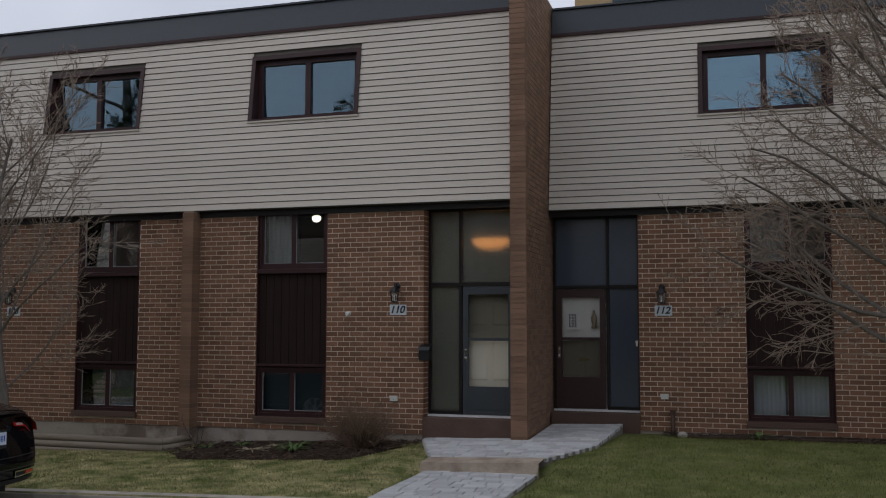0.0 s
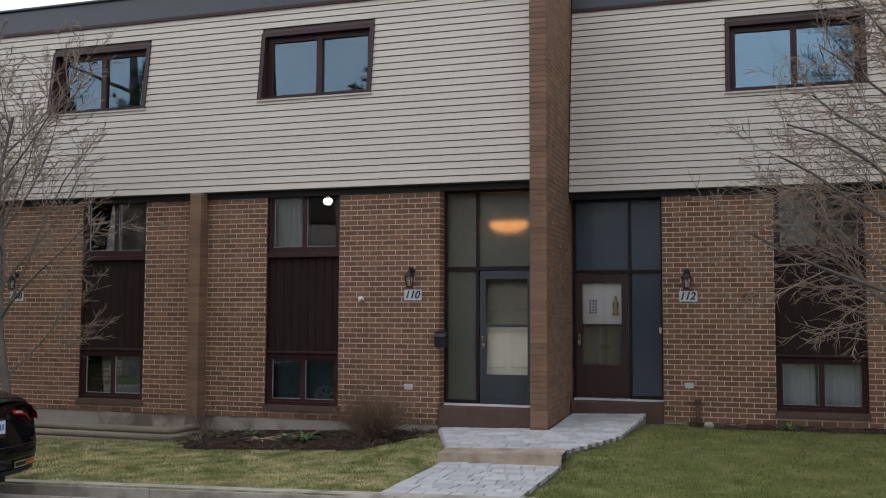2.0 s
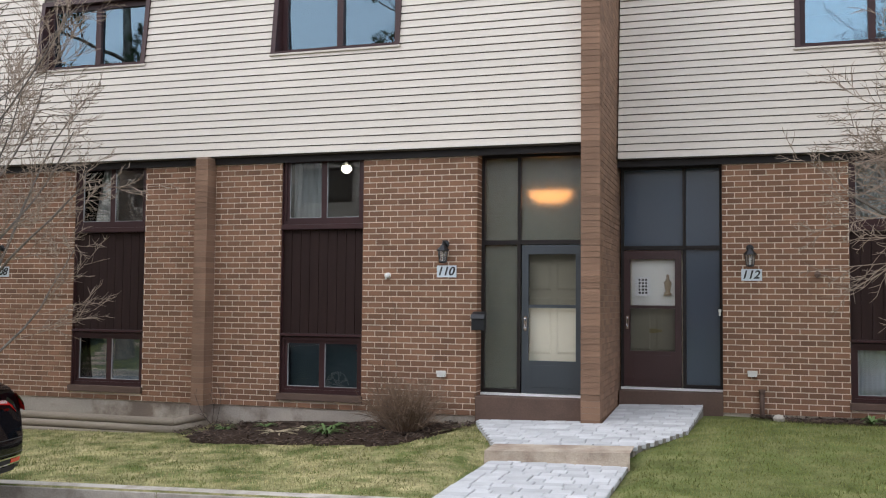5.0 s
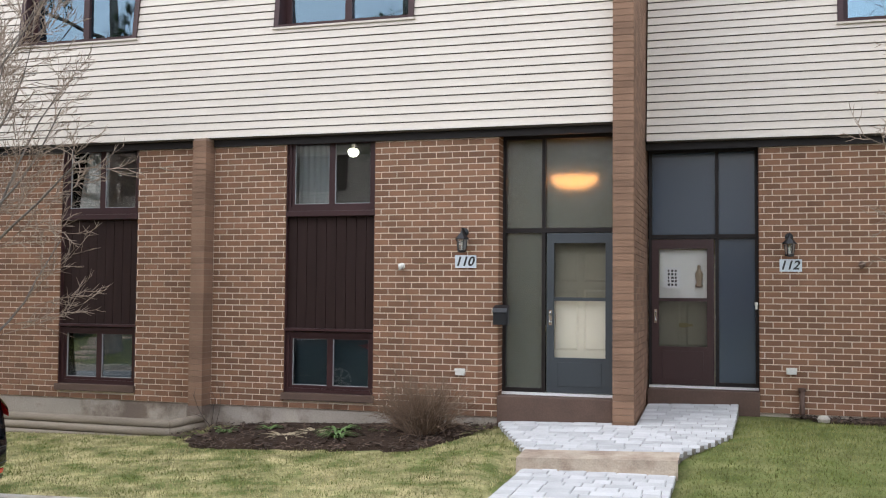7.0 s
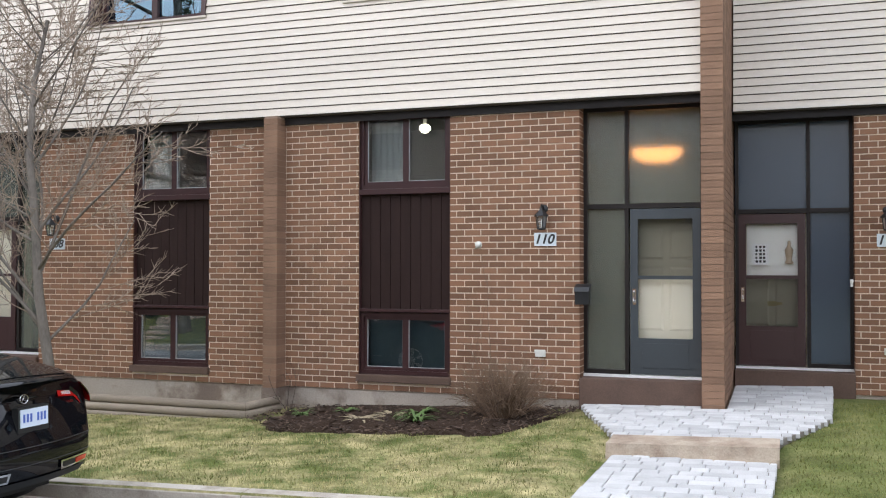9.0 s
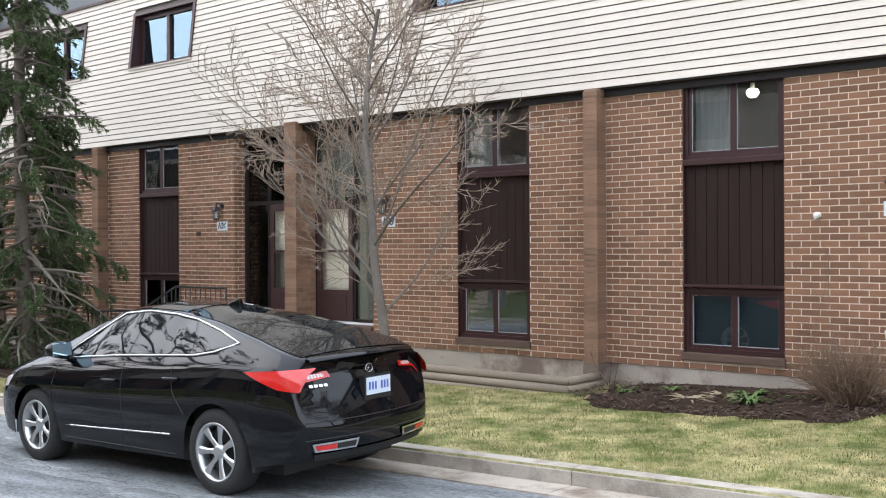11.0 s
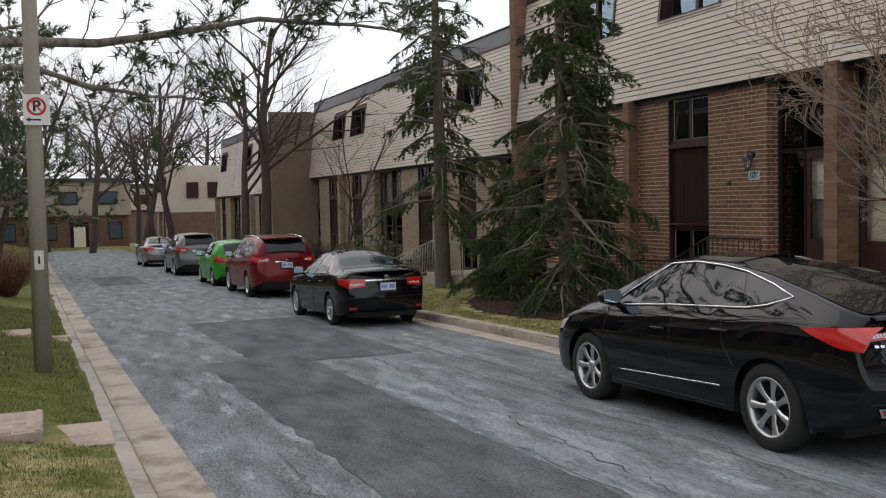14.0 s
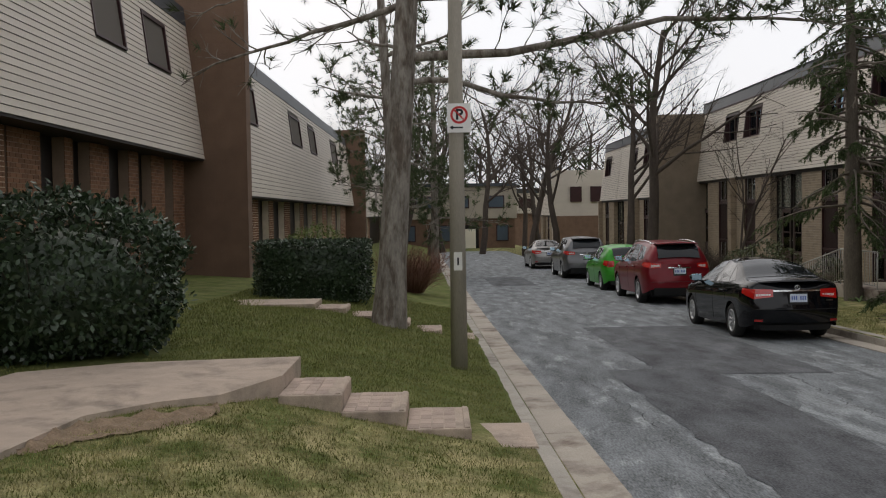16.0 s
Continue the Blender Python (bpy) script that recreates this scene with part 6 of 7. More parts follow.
pine((-27.2, 1.55), 11.0, 0.16, 17, "slender dark pine with few limbs", [(6.0, 60, 3.0, 0.2), (7.0, 150, 3.0, 0.2), (5.0, 300, 2.0, 0.1), (8.0, 20, 3.5, 0.2), (8.5, 220, 3.0, 0.3)], lean=(0, -0.5))
for i, (x, y, h) in enumerate(((-42.0, 1.0, 10.0), (-46.0, 2.4, 9.5), (-50.0, 0.2, 11.0))):
    pine((x, y), h, 0.2, 40 + i, "dark pine among the street trees", [(2.2 + 0.36 * k, 47 * k * 1.7, 2.9 - 0.085 * k, 0.05) for k in range(22)], tuft=20)
street_tree = dict(shrub_tree, levels=4, kids=(12, 8, 5, 2), thin=0.55, ratio=(0.58, 0.55, 0.5, 0.5), wander=0.09, lift=0.04, **{"from": (0.32, 0.2, 0.25, 0.3)})
for i, (x, y, h, r) in enumerate(((-43.0, 11.2, 10.0, 0.26), (-46.5, 11.0, 9.0, 0.2), (-60.0, 9.5, 10.0, 0.22), (-66.0, 8.5, 11.0, 0.25), (-72.0, 2.0, 11.0, 0.25), (-80.0, 6.0, 12.0, 0.28), (-76.0, 9.0, 10.0, 0.22), (-58.0, 0.5, 9.0, 0.2), (-88.0, 3.0, 12.0, 0.3))):
    bare_tree((x, y), h, r, 60 + i, "bare leafless street tree", street_tree, 1, bark=BARK_DARK, twig=BARK_DARK, lean=(0.05 * (i % 3 - 1), 0.12 * (i % 2)))
last_tree = [o for o in scene.objects if o.name.startswith("tree") and o.type == "EMPTY"][-1]
for i, (x, y) in enumerate(((-97.0, 12.5), (-101.0, 15.5), (-108.0, 9.0), (-112.0, 14.0), (-105.0, 20.0), (-93.0, 17.0), (-115.0, 1.0), (-110.0, -4.0), (-118.0, 7.0))):
    copy_thing(last_tree, pose(x, y, ground_z(x, y) - 0.1, 0, 0, 67 * i))
thin_tree = dict(shrub_tree, kids=(9, 6, 4, 2), levels=3, thin=0.55)
bare_tree((-38.5, 13.4), 5.5, 0.07, 71, "small bare tree against the beige wall", thin_tree, 2, bark=BARK_DARK, twig=BARK_DARK)
# trees behind the walker, that stand in the windows' reflections
pine((6.0, -2.4), 13.0, 0.25, 81, "tall pine beside the opposite houses", [(3.5 + 0.6 * k, 61 * k * 1.7, 3.0 - 0.12 * k, 0.05) for k in range(15)], tuft=14)
pine((-12.5, -2.6), 14.0, 0.25, 82, "tall pine beside the opposite houses", [(5.5 + 0.5 * k, 61 * k * 1.7, 3.0 - 0.12 * k, 0.05) for k in range(14)], tuft=14)


def leafy(name, at, size, seed, n, leaf, mat, label, category, box=False, stems=None, flat=0.0):
    """A dense shrub or clipped hedge: leaves over an uneven shell, with an inner twiggy core."""
    rng = random.Random(seed)
    t = thing(name, at, label, category)
    m, core = Mesh(), Mesh()
    sx, sy, sz = size
    for _ in range(n):
        if box:
            p = [rng.uniform(-1, 1) for _ in range(3)]
            k = rng.randrange(3)
            p[k] = rng.choice((-1, 1)) if k < 2 else 1
            dep = rng.uniform(0.86, 1.02)
            q = Vector((p[0] * sx * dep, p[1] * sy * dep, (p[2] * dep + 1) / 2 * sz))
        else:
            u = Vector((rng.gauss(0, 1), rng.gauss(0, 1), rng.gauss(0, 1))).normalized()
            lump = 1 + 0.22 * noise.noise((u.x * 1.9 + seed, u.y * 1.9, u.z * 1.9)) + 0.10 * noise.noise((u.x * 5 + seed, u.y * 5, u.z * 5))
            dep = lump * rng.uniform(0.72, 1.0) ** 0.5
            q = Vector((u.x * sx * dep, u.y * sy * dep, max(0.02, (u.z * dep * 0.62 + 0.42) * sz)))
        d = Vector((rng.gauss(0, 1), rng.gauss(0, 1), rng.gauss(0.3, 1))).normalized()
        s = d.cross(Vector((rng.gauss(0, 1), rng.gauss(0, 1), rng.gauss(0, 1)))).normalized()
        L, w = leaf * rng.uniform(0.7, 1.3), leaf * 0.28
        k = len(m.v)
        m.v.extend((tuple(q), tuple(q + d * L * 0.5 + s * w), tuple(q + d * L), tuple(q + d * L * 0.5 - s * w)))
        m.f.append((k, k + 1, k + 2, k + 3))
    for _ in range(60):
        a = rng.uniform(0, 6.28)
        e = Vector((math.cos(a) * sx * rng.uniform(0.2, 0.85), math.sin(a) * sy * rng.uniform(0.2, 0.85), sz * rng.uniform(0.4, 0.85)))
        limb(core, (e.x * 0.3, e.y * 0.3, 0), e.normalized(), e.length, 0.015, 0.004, rng, 0.1, 0.05, 4, 4)
    part("stems", core, BARK_DARK, t, local=True)
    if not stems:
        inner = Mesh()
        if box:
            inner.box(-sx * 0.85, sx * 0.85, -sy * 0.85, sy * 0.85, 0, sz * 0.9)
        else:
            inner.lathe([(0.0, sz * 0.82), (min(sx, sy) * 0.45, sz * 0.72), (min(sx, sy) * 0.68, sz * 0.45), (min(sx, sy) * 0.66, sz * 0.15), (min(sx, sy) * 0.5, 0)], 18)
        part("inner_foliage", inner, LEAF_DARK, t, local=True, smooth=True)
    tagged(part("foliage", m, mat, t, local=True), kind="stuff")
    return t


leafy("bush", (-14.3, -1.75, 0.70), (1.45, 1.45, 1.66), 3, 16000, 0.085, LEAF_DARK, "large dark evergreen bush with glossy leaves", "bush")
leafy("hedge", (-24.2, -0.13, ground_z(-24.2, -0.13) - 0.05), (0.95, 1.15, 1.25), 4, 14000, 0.07, LEAF_DARK, "clipped dark green box hedge", "hedge", True)
LEAF_LIME = material("yellow_green_leaf", (0.16, 0.20, 0.05), 0.6, island=0.4, var=0.4)
leafy("shrub", (-28.2, -0.6, ground_z(-28, -0.6)), (0.8, 0.9, 1.5), 9, 3000, 0.07, LEAF_LIME, "yellow-green shrub behind the hedge", "shrub")
LEAF_OLIVE = material("olive_leaf", (0.07, 0.085, 0.035), 0.5, island=0.5, var=0.4)
for i, (x, y, s) in enumerate(((-33.0, 13.0, 0.9), (-35.2, 13.2, 1.0), (-37.0, 13.0, 0.8), (-31.5, 13.9, 0.7))):
    leafy("shrub", (x, y, ground_z(x, y) - 0.05), (s, s * 0.8, s * 1.5), 30 + i, 900, 0.10, LEAF_OLIVE, "leggy olive-green shrub before the beige wall", "shrub", stems=True)
leafy("shrub", (-26.6, 14.1, ground_z(-26.6, 14.1)), (1.1, 0.5, 0.7), 37, 2500, 0.06, LEAF_DARK, "low dark clipped shrub by the steps", "shrub")


def twig_shrub(at, height, width, n, seed, label, mat, name="shrub", category="shrub", droop=0.0, r=0.004):
    rng = random.Random(seed)
    t = thing(name, (at[0], at[1], ground_z(*at) - 0.02), label, category)
    m = Mesh()
    for _ in range(n):
        a, s = rng.uniform(0, 6.28), rng.random() ** 0.5
        d = Vector((math.cos(a) * s * width / height, math.sin(a) * s * width / height, 1)).normalized()
        pts, dirs, _ = limb(m, (math.cos(a) * s * width * 0.35, math.sin(a) * s * width * 0.35, 0), d, height * rng.uniform(0.55, 1.1), r, r * 0.4, rng, 0.14, -droop, 5, 3)
        for _ in range(3):
            i = rng.randrange(2, 5)
            limb(m, pts[i], side_dir(dirs[i], rng, 0.6), height * 0.3, r * 0.6, r * 0.3, rng, 0.2, -droop, 3, 3)
    tagged(part("stem_clump", m, mat, t, local=True), kind="stuff")
    return t


STRAW = material("dry_stems", (0.175, 0.115, 0.075), 0.9, island=0.4, var=0.4)
twig_shrub((-5.8, 14.2), 0.78, 0.52, 330, 51, "dry brown clump of dead stems by the entry", STRAW, "dry_shrub", "dry shrub", 0.08, 0.005)
twig_shrub((-6.22, 14.86), 1.9, 0.05, 4, 52, "thin dry vine stems on the brick wall", STRAW, "dry_vine", "vine", 0.0, 0.005)
twig_shrub((-8.9, 14.6), 0.8, 0.12, 3, 53, "two thin dead stems beside the pilaster", BARK_DARK, "dead_plant", "plant", 0.0, 0.006)
twig_shrub((-30.5, 1.75), 1.35, 1.0, 500, 54, "dense russet leafless shrub", LEAF_RUST, "shrub", "shrub", 0.0, 0.006)
for i, (x, y) in enumerate(((-40.5, 12.6), (-47.5, 12.2), (-52.0, 12.0))):
    twig_shrub((x, y), 1.4, 1.3, 350, 90 + i, "bare brown shrub before the wall", BARK_DARK, "shrub", "shrub", 0.0, 0.007)


def leaf_tuft(at, n, length, seed, label, mat, name="plant", flat=0.6):
    rng = random.Random(seed)
    t = thing(name, (at[0], at[1], ground_z(*at) + 0.02), label, "plant")
    for _ in range(n):
        a = rng.uniform(0, 6.28)
        m = Mesh()
        L = length * rng.uniform(0.6, 1.1)
        rise = rng.uniform(0.3, 1.0) * (1 - flat) + 0.15
        rows = []
        for j in range(5):
            u = j / 4
            w = 0.018 * math.sin(math.pi * min(0.97, 0.15 + u * 0.85))
            c = Vector((math.cos(a), math.sin(a), 0)) * L * u + Vector((0, 0, L * (rise * 2 * u - rise * 1.6 * u * u)))
            s = Vector((-math.sin(a), math.cos(a), 0)) * w
            rows.append([c - s, c + Vector((0, 0, -0.004)), c + s])
        part("leaf", m.grid(rows), mat, t, local=True, smooth=True)
    return t


LEAF_GREEN = material("young_green_leaf", (0.09, 0.15, 0.04), 0.6, var=0.3, scale=8)
LEAF_DRY = material("dry_straw_leaf", (0.34, 0.28, 0.18), 0.8, var=0.3, scale=8)
leaf_tuft((-6.75, 13.75), 34, 0.30, 7, "clump of young green leaves in the bed", LEAF_GREEN, flat=0.4)
leaf_tuft((-7.5, 13.85), 30, 0.38, 8, "flattened pale straw leaves on the mulch", LEAF_DRY, flat=0.95)
leaf_tuft((-8.45, 14.1), 18, 0.24, 9, "small clump of green leaves in the bed", LEAF_GREEN, flat=0.4)
leaf_tuft((-6.9, 14.3), 26, 0.26, 1, "clump of young green leaves in the bed", LEAF_GREEN)
leaf_tuft((-7.25, 14.2), 22, 0.34, 2, "clump of flattened dry straw leaves", LEAF_DRY, flat=0.95)
leaf_tuft((-8.0, 14.45), 12, 0.2, 3, "small clump of green leaves in the bed", LEAF_GREEN)
leaf_tuft((-6.4, 14.3), 10, 0.16, 4, "small clump of green leaves in the bed", LEAF_GREEN)
leaf_tuft((0.15, 15.7), 22, 0.22, 5, "bright green leafy plant in the bed", LEAF_GREEN, flat=0.3)
leaf_tuft((-27.2, 12.9), 16, 0.3, 6, "low green plant at the tree's foot", LEAF_GREEN, flat=0.3)

# ---- entrance: pavers, step, beds ----
def inside(poly, x, y):
    c = False
    for (xa, ya), (xb, yb) in zip(poly, poly[1:] + poly[:1]):
        if (ya > y) != (yb > y) and x < (xb - xa) * (y - ya) / (yb - ya) + xa:
            c = not c
    return c


def patio_z(x, y):
    return 0.435 + 0.035 * (y - 13.0) + 0.03 * (x + 3.4)


def path_z(x, y):
    return 0.275 + 0.012 * (y - 10.4) + 0.012 * (x + 3.4)


def paver_mesh(w, d):
    me = bpy.data.meshes.new("paver")
    m, e, a, b = Mesh(), 0.012, w / 2 - 0.003, d / 2 - 0.003
    m.add([(-a, -b, -0.05), (a, -b, -0.05), (a, b, -0.05), (-a, b, -0.05), (-a, -b, -0.006), (a, -b, -0.006), (a, b, -0.006), (-a, b, -0.006),
           (-a + e, -b + e, 0), (a - e, -b + e, 0), (a - e, b - e, 0), (-a + e, b - e, 0)],
          [(8, 9, 10, 11)] + [(p, q, q + 4, p + 4) for p, q in ((0, 1), (1, 2), (2, 3), (4, 5), (5, 6), (6, 7))] + [(3, 0, 4, 7), (7, 4, 8, 11)])
    me.from_pydata(m.v, [], m.f)
    me.materials.append(PAVER)
    return me


def paved(name, poly, height, label, tone):
    t = thing(name, (-3.4, poly[0][1], 0), label, "paving", kind="structure")
    base = Mesh()
    zb = [height(x, y) - 0.012 for x, y in poly]
    n = len(poly)
    base.add([(x, y, z) for (x, y), z in zip(poly, zb)] + [(x, y, z - 0.25) for (x, y), z in zip(poly, zb)],
             [tuple(range(n)), tuple(range(2 * n - 1, n - 1, -1))] + [(i, i + n, (i + 1) % n + n, (i + 1) % n) for i in range(n)])
    bed = part("paving_bed", base, PAVER_JOINT, t, fix=True)
    rng = random.Random(5)
    sizes = {}
    y = min(p[1] for p in poly)
    while y < max(p[1] for p in poly):
        d = 0.17
        ends, x, was = [], min(p[0] for p in poly) - 0.05, False
        while x < max(p[0] for p in poly) + 0.05:
            now = inside(poly, x, y + d / 2)
            if now != was:
                ends.append(x)
            was = now
            x += 0.01
        for xa, xb in zip(ends[::2], ends[1::2]):
            x = xa
            while x < xb - 0.03:
                w = rng.choice((0.30, 0.21, 0.17))
                if xb - x - w < 0.06:
                    w = round(xb - x, 2)
                if (w, d) not in sizes:
                    sizes[(w, d)] = paver_mesh(w, d)
                cx, cy = x + w / 2, y + d / 2
                ob = new("paver", sizes[(w, d)])
                ob.parent = bed
                ob.location = Vector((cx, cy, height(cx, cy) + rng.uniform(-0.003, 0.003))) - ORIGIN[bed]
                ob.rotation_euler = (rng.gauss(0, 0.006) + 0.03, rng.gauss(0, 0.006) - 0.03, rng.gauss(0, 0.006))
                x += w
        y += d
    return t


paved("paving_1", [(-4.28, 13.06), (-2.66, 13.06), (-2.4, 13.6), (-2.12, 14.3), (-2.02, 16.62), (-3.25, 16.62), (-3.25, 14.76), (-3.55, 14.76), (-3.55, 14.92), (-5.0, 14.92), (-4.85, 14.5)], patio_z, "grey concrete paver landing before two doors", 0)
paved("paving_2", [(-4.25, 10.34), (-2.70, 10.37), (-2.66, 12.66), (-4.22, 12.66)], path_z, "grey concrete paver path to the kerb", 0)
st = Mesh()
nx = 14
top_f, top_b, low_f = [], [], []
for i in range(nx + 1):
    u = i / nx
    x = -4.28 + 1.64 * u
    wob = 0.02 * noise.noise((i * 0.8, 1, 2))
    z = 0.405 + 0.055 * u
    top_f.append((x, 12.64 + wob, z - 0.01 + 0.006 * noise.noise((i, 2, 1))))
    top_b.append((x, 13.08, z + 0.006))
    low_f.append((x, 12.60 + 0.03 * noise.noise((i * 0.9, 5, 2)), z - 0.20))
mid = [((a[0]), a[1] - 0.015 + 0.02 * noise.noise((a[0] * 9, 3, 3)), (a[2] + b[2]) / 2) for a, b in zip(top_f, low_f)]
st.grid([low_f, mid, top_f, top_b, [(x, y, z - 0.25) for x, y, z in top_b]])
stone = part("stone_step", st, STEP_STONE, smooth=False, fix=True)
tagged(stone, "rough natural stone step between path and landing", "step")


def bed(name, x0, x1, front, y1, label, seed, chips=1800):
    """A mulch bed: low mound with loose chips."""
    t = thing(name, ((x0 + x1) / 2, y1, 0), label, "garden bed")
    rows = []
    n = int((x1 - x0) / 0.15)
    for j in range(9):
        r = []
        for i in range(n + 1):
            x = x0 + (x1 - x0) * i / n
            ya = front(x)
            y = ya + (y1 - ya) * j / 8
            edge = min(1, 6 * min(j / 8, i / n, 1 - i / n))
            r.append((x, y, ground_z(x, y) - 0.02 + 0.06 * edge + 0.03 * noise.noise((x * 5, y * 5, seed))))
        rows.append(r)
    m = part("mulch", Mesh().grid(rows), MULCH, t, smooth=True)
    rng = random.Random(seed)
    c = Mesh()
    for _ in range(chips):
        x = rng.uniform(x0, x1)
        y = rng.uniform(front(x), y1)
        p = Vector((x, y, ground_z(x, y) + 0.035 + rng.uniform(0, 0.02)))
        a = rng.uniform(0, 6.28)
        d = Vector((math.cos(a), math.sin(a), rng.uniform(-0.4, 0.4))) * rng.uniform(0.015, 0.05)
        s = Vector((-math.sin(a), math.cos(a), rng.uniform(-0.4, 0.4))) * rng.uniform(0.006, 0.014)
        c.add([p - d - s, p + d - s, p + d + s, p - d + s], [(0, 1, 2, 3)])
    tagged(part("mulch_litter", c, material("wood_chip" + str(seed), (0.065, 0.041, 0.028), 0.95, island=0.6, var=0.5), t), kind="stuff")
    return t


bed("mulch_bed", -9.1, -5.02, lambda x: 12.98 + 0.8 * smooth_step(-8.2, -9.1, x) + 1.75 * smooth_step(-5.7, -4.9, x), 14.98, "dark mulch bed along the brick wall", 1)
bed("mulch_bed", -1.35, 4.0, lambda x: 15.55 + 0.9 * smooth_step(-0.4, -1.4, x), 16.68, "dark mulch bed under the window", 2)
bed("mulch_bed", -26.0, -16.9, lambda x: 10.75 + 0.16 * (x + 20.0) ** 2 if x > -20 else 10.75 + 0.08 * (x + 20.0) ** 2, 14.9, "brown mulch bed under the spruces", 3, 2500)

# timber edging beside the pilaster
edging = thing("timber_edging", (-10.6, 14.2, 0.05), "three stacked weathered round timbers edging the foundation", "edging")
for k in range(3):
    z = 0.11 + 0.105 * k
    y = 13.99 + 0.05 * k
    part("timber", Mesh().tube([(-13.4, y, z - 0.02), (-11.8, y, z + 0.005), (-9.22 - 0.03 * k, y, z)], 0.056, 10), TIMBER, edging, smooth=True)
    part("timber", Mesh().tube([(-9.22 - 0.03 * k, y - 0.02, z), (-9.14 - 0.02 * k, 14.74, z + 0.01)], 0.056, 10), TIMBER, edging, smooth=True)

# ---- small things on the walls ----
BLACK_IRON = material("black_iron", (0.015, 0.016, 0.018), 0.45, 0.3, var=0.3, scale=20, fine=120)
LAMP_GLASS = glass("lantern_glass", (0.75, 0.78, 0.78), 0.08, 1.45, 0.8)
PLATE = material("number_tile", (0.66, 0.72, 0.76), 0.35, var=0.1, scale=20, fine=80)
INK = material("black_ink", (0.01, 0.01, 0.012), 0.5)
OFFWHITE = material("offwhite_plastic", (0.70, 0.69, 0.64), 0.5, var=0.1, scale=20, fine=90)
BRASS = material("brass", (0.72, 0.60, 0.34), 0.3, 0.6)


def letters(text, size, mat, parent, name, m, shear=0.0, bold=0.0):
    """Text in the built-in font as a flat raised mesh, placed by m in the parent's space."""
    cu = bpy.data.curves.new(name, "FONT")
    cu.body, cu.size, cu.shear, cu.offset, cu.extrude = text, size, shear, bold, 0.002
    cu.align_x, cu.align_y = "CENTER", "CENTER"
    tmp = bpy.data.objects.new("tmp", cu)
    scene.collection.objects.link(tmp)
    bpy.context.view_layer.update()
    me = bpy.data.meshes.new_from_object(tmp.evaluated_get(bpy.context.evaluated_depsgraph_get()))
    bpy.data.objects.remove(tmp)
    me.materials.clear()
    me.materials.append(mat)
    ob = new(name, me)
    ob.parent = parent
    ob.matrix_basis = m
    return ob


def lantern(x, y, z):
    """A black carriage lamp on the wall; z is its top."""
    t = thing("wall_lantern", (x, y, z - 0.17), "black carriage lantern fixed to the brick wall", "lamp", "wall lanterns")
    part("back_plate", Mesh().lathe([(0.0, -0.018), (0.045, -0.016), (0.055, 0.0)], 16, "y", (0, 0, 0.11)), BLACK_IRON, t, local=True, smooth=True)
    part("arm", Mesh().tube([(0, -0.01, 0.11), (0, -0.06, 0.15), (0, -0.12, 0.15), (0, -0.135, 0.115)], 0.011, 8), BLACK_IRON, t, local=True, smooth=True)
    part("roof", Mesh().lathe([(0.0, 0.125), (0.012, 0.115), (0.02, 0.095), (0.05, 0.065), (0.092, 0.02), (0.094, 0.008), (0.07, 0.006)], 6, "z", (0, -0.135, 0)), BLACK_IRON, t, local=True)
    part("finial", Mesh().lathe([(0.0, 0.165), (0.012, 0.15), (0.006, 0.135), (0.012, 0.12)], 8, "z", (0, -0.135, 0)), BLACK_IRON, t, local=True)
    part("glass", Mesh().lathe([(0.068, 0.004), (0.05, -0.14)], 6, "z", (0, -0.135, 0)), LAMP_GLASS, t, local=True)
    for k in range(6):
        a = 2 * math.pi * k / 6
        part("bar", Mesh().tube([(0.07 * math.cos(a), -0.135 + 0.07 * math.sin(a), 0.005), (0.052 * math.cos(a), -0.135 + 0.052 * math.sin(a), -0.142)], 0.006, 4), BLACK_IRON, t, local=True)
    part("base", Mesh().lathe([(0.058, -0.138), (0.06, -0.152), (0.03, -0.165), (0.0, -0.168)], 6, "z", (0, -0.135, 0)), BLACK_IRON, t, local=True)
    part("candle", Mesh().lathe([(0.0, -0.03), (0.012, -0.04), (0.013, -0.14)], 10, "z", (0, -0.135, 0)), OFFWHITE, t, local=True)
    return t


def number_plate(x, y, z, text):
    t = thing("house_number", (x, y, z), "pale tile with house number " + text + " in black italics", "number plate", "house numbers")
    part("tile", Mesh().box(-0.145, 0.145, -0.016, -0.001, -0.085, 0.085), PLATE, t, local=True, bevel=0.004)
    letters(text, 0.168, INK, t, "digits", pose(-0.018, -0.018, -0.002, 90, 0, 0), 0.28, 0.004)
    return t


for x, y, num in ((-5.49, YA, "110"), (-1.35, YB, "112"), (-17.38, YA, "106"), (-13.2, YA, "108")):
    lantern(x, y, 2.96)
    number_plate(x + 0.02, y, 2.51, num)


def wall_box(name, x, y, z, w, h, d, mat, label, category):
    t = thing(name, (x, y, z), label, category)
    part("cover", Mesh().box(-w / 2, w / 2, -d, 0, -h / 2, h / 2), mat, t, local=True, bevel=0.006)
    part("lid", Mesh().box(-w / 2 - 0.006, w / 2 + 0.006, -d - 0.008, -d + 0.012, h * 0.1, h / 2 + 0.006), mat, t, local=True, bevel=0.004)
    return t


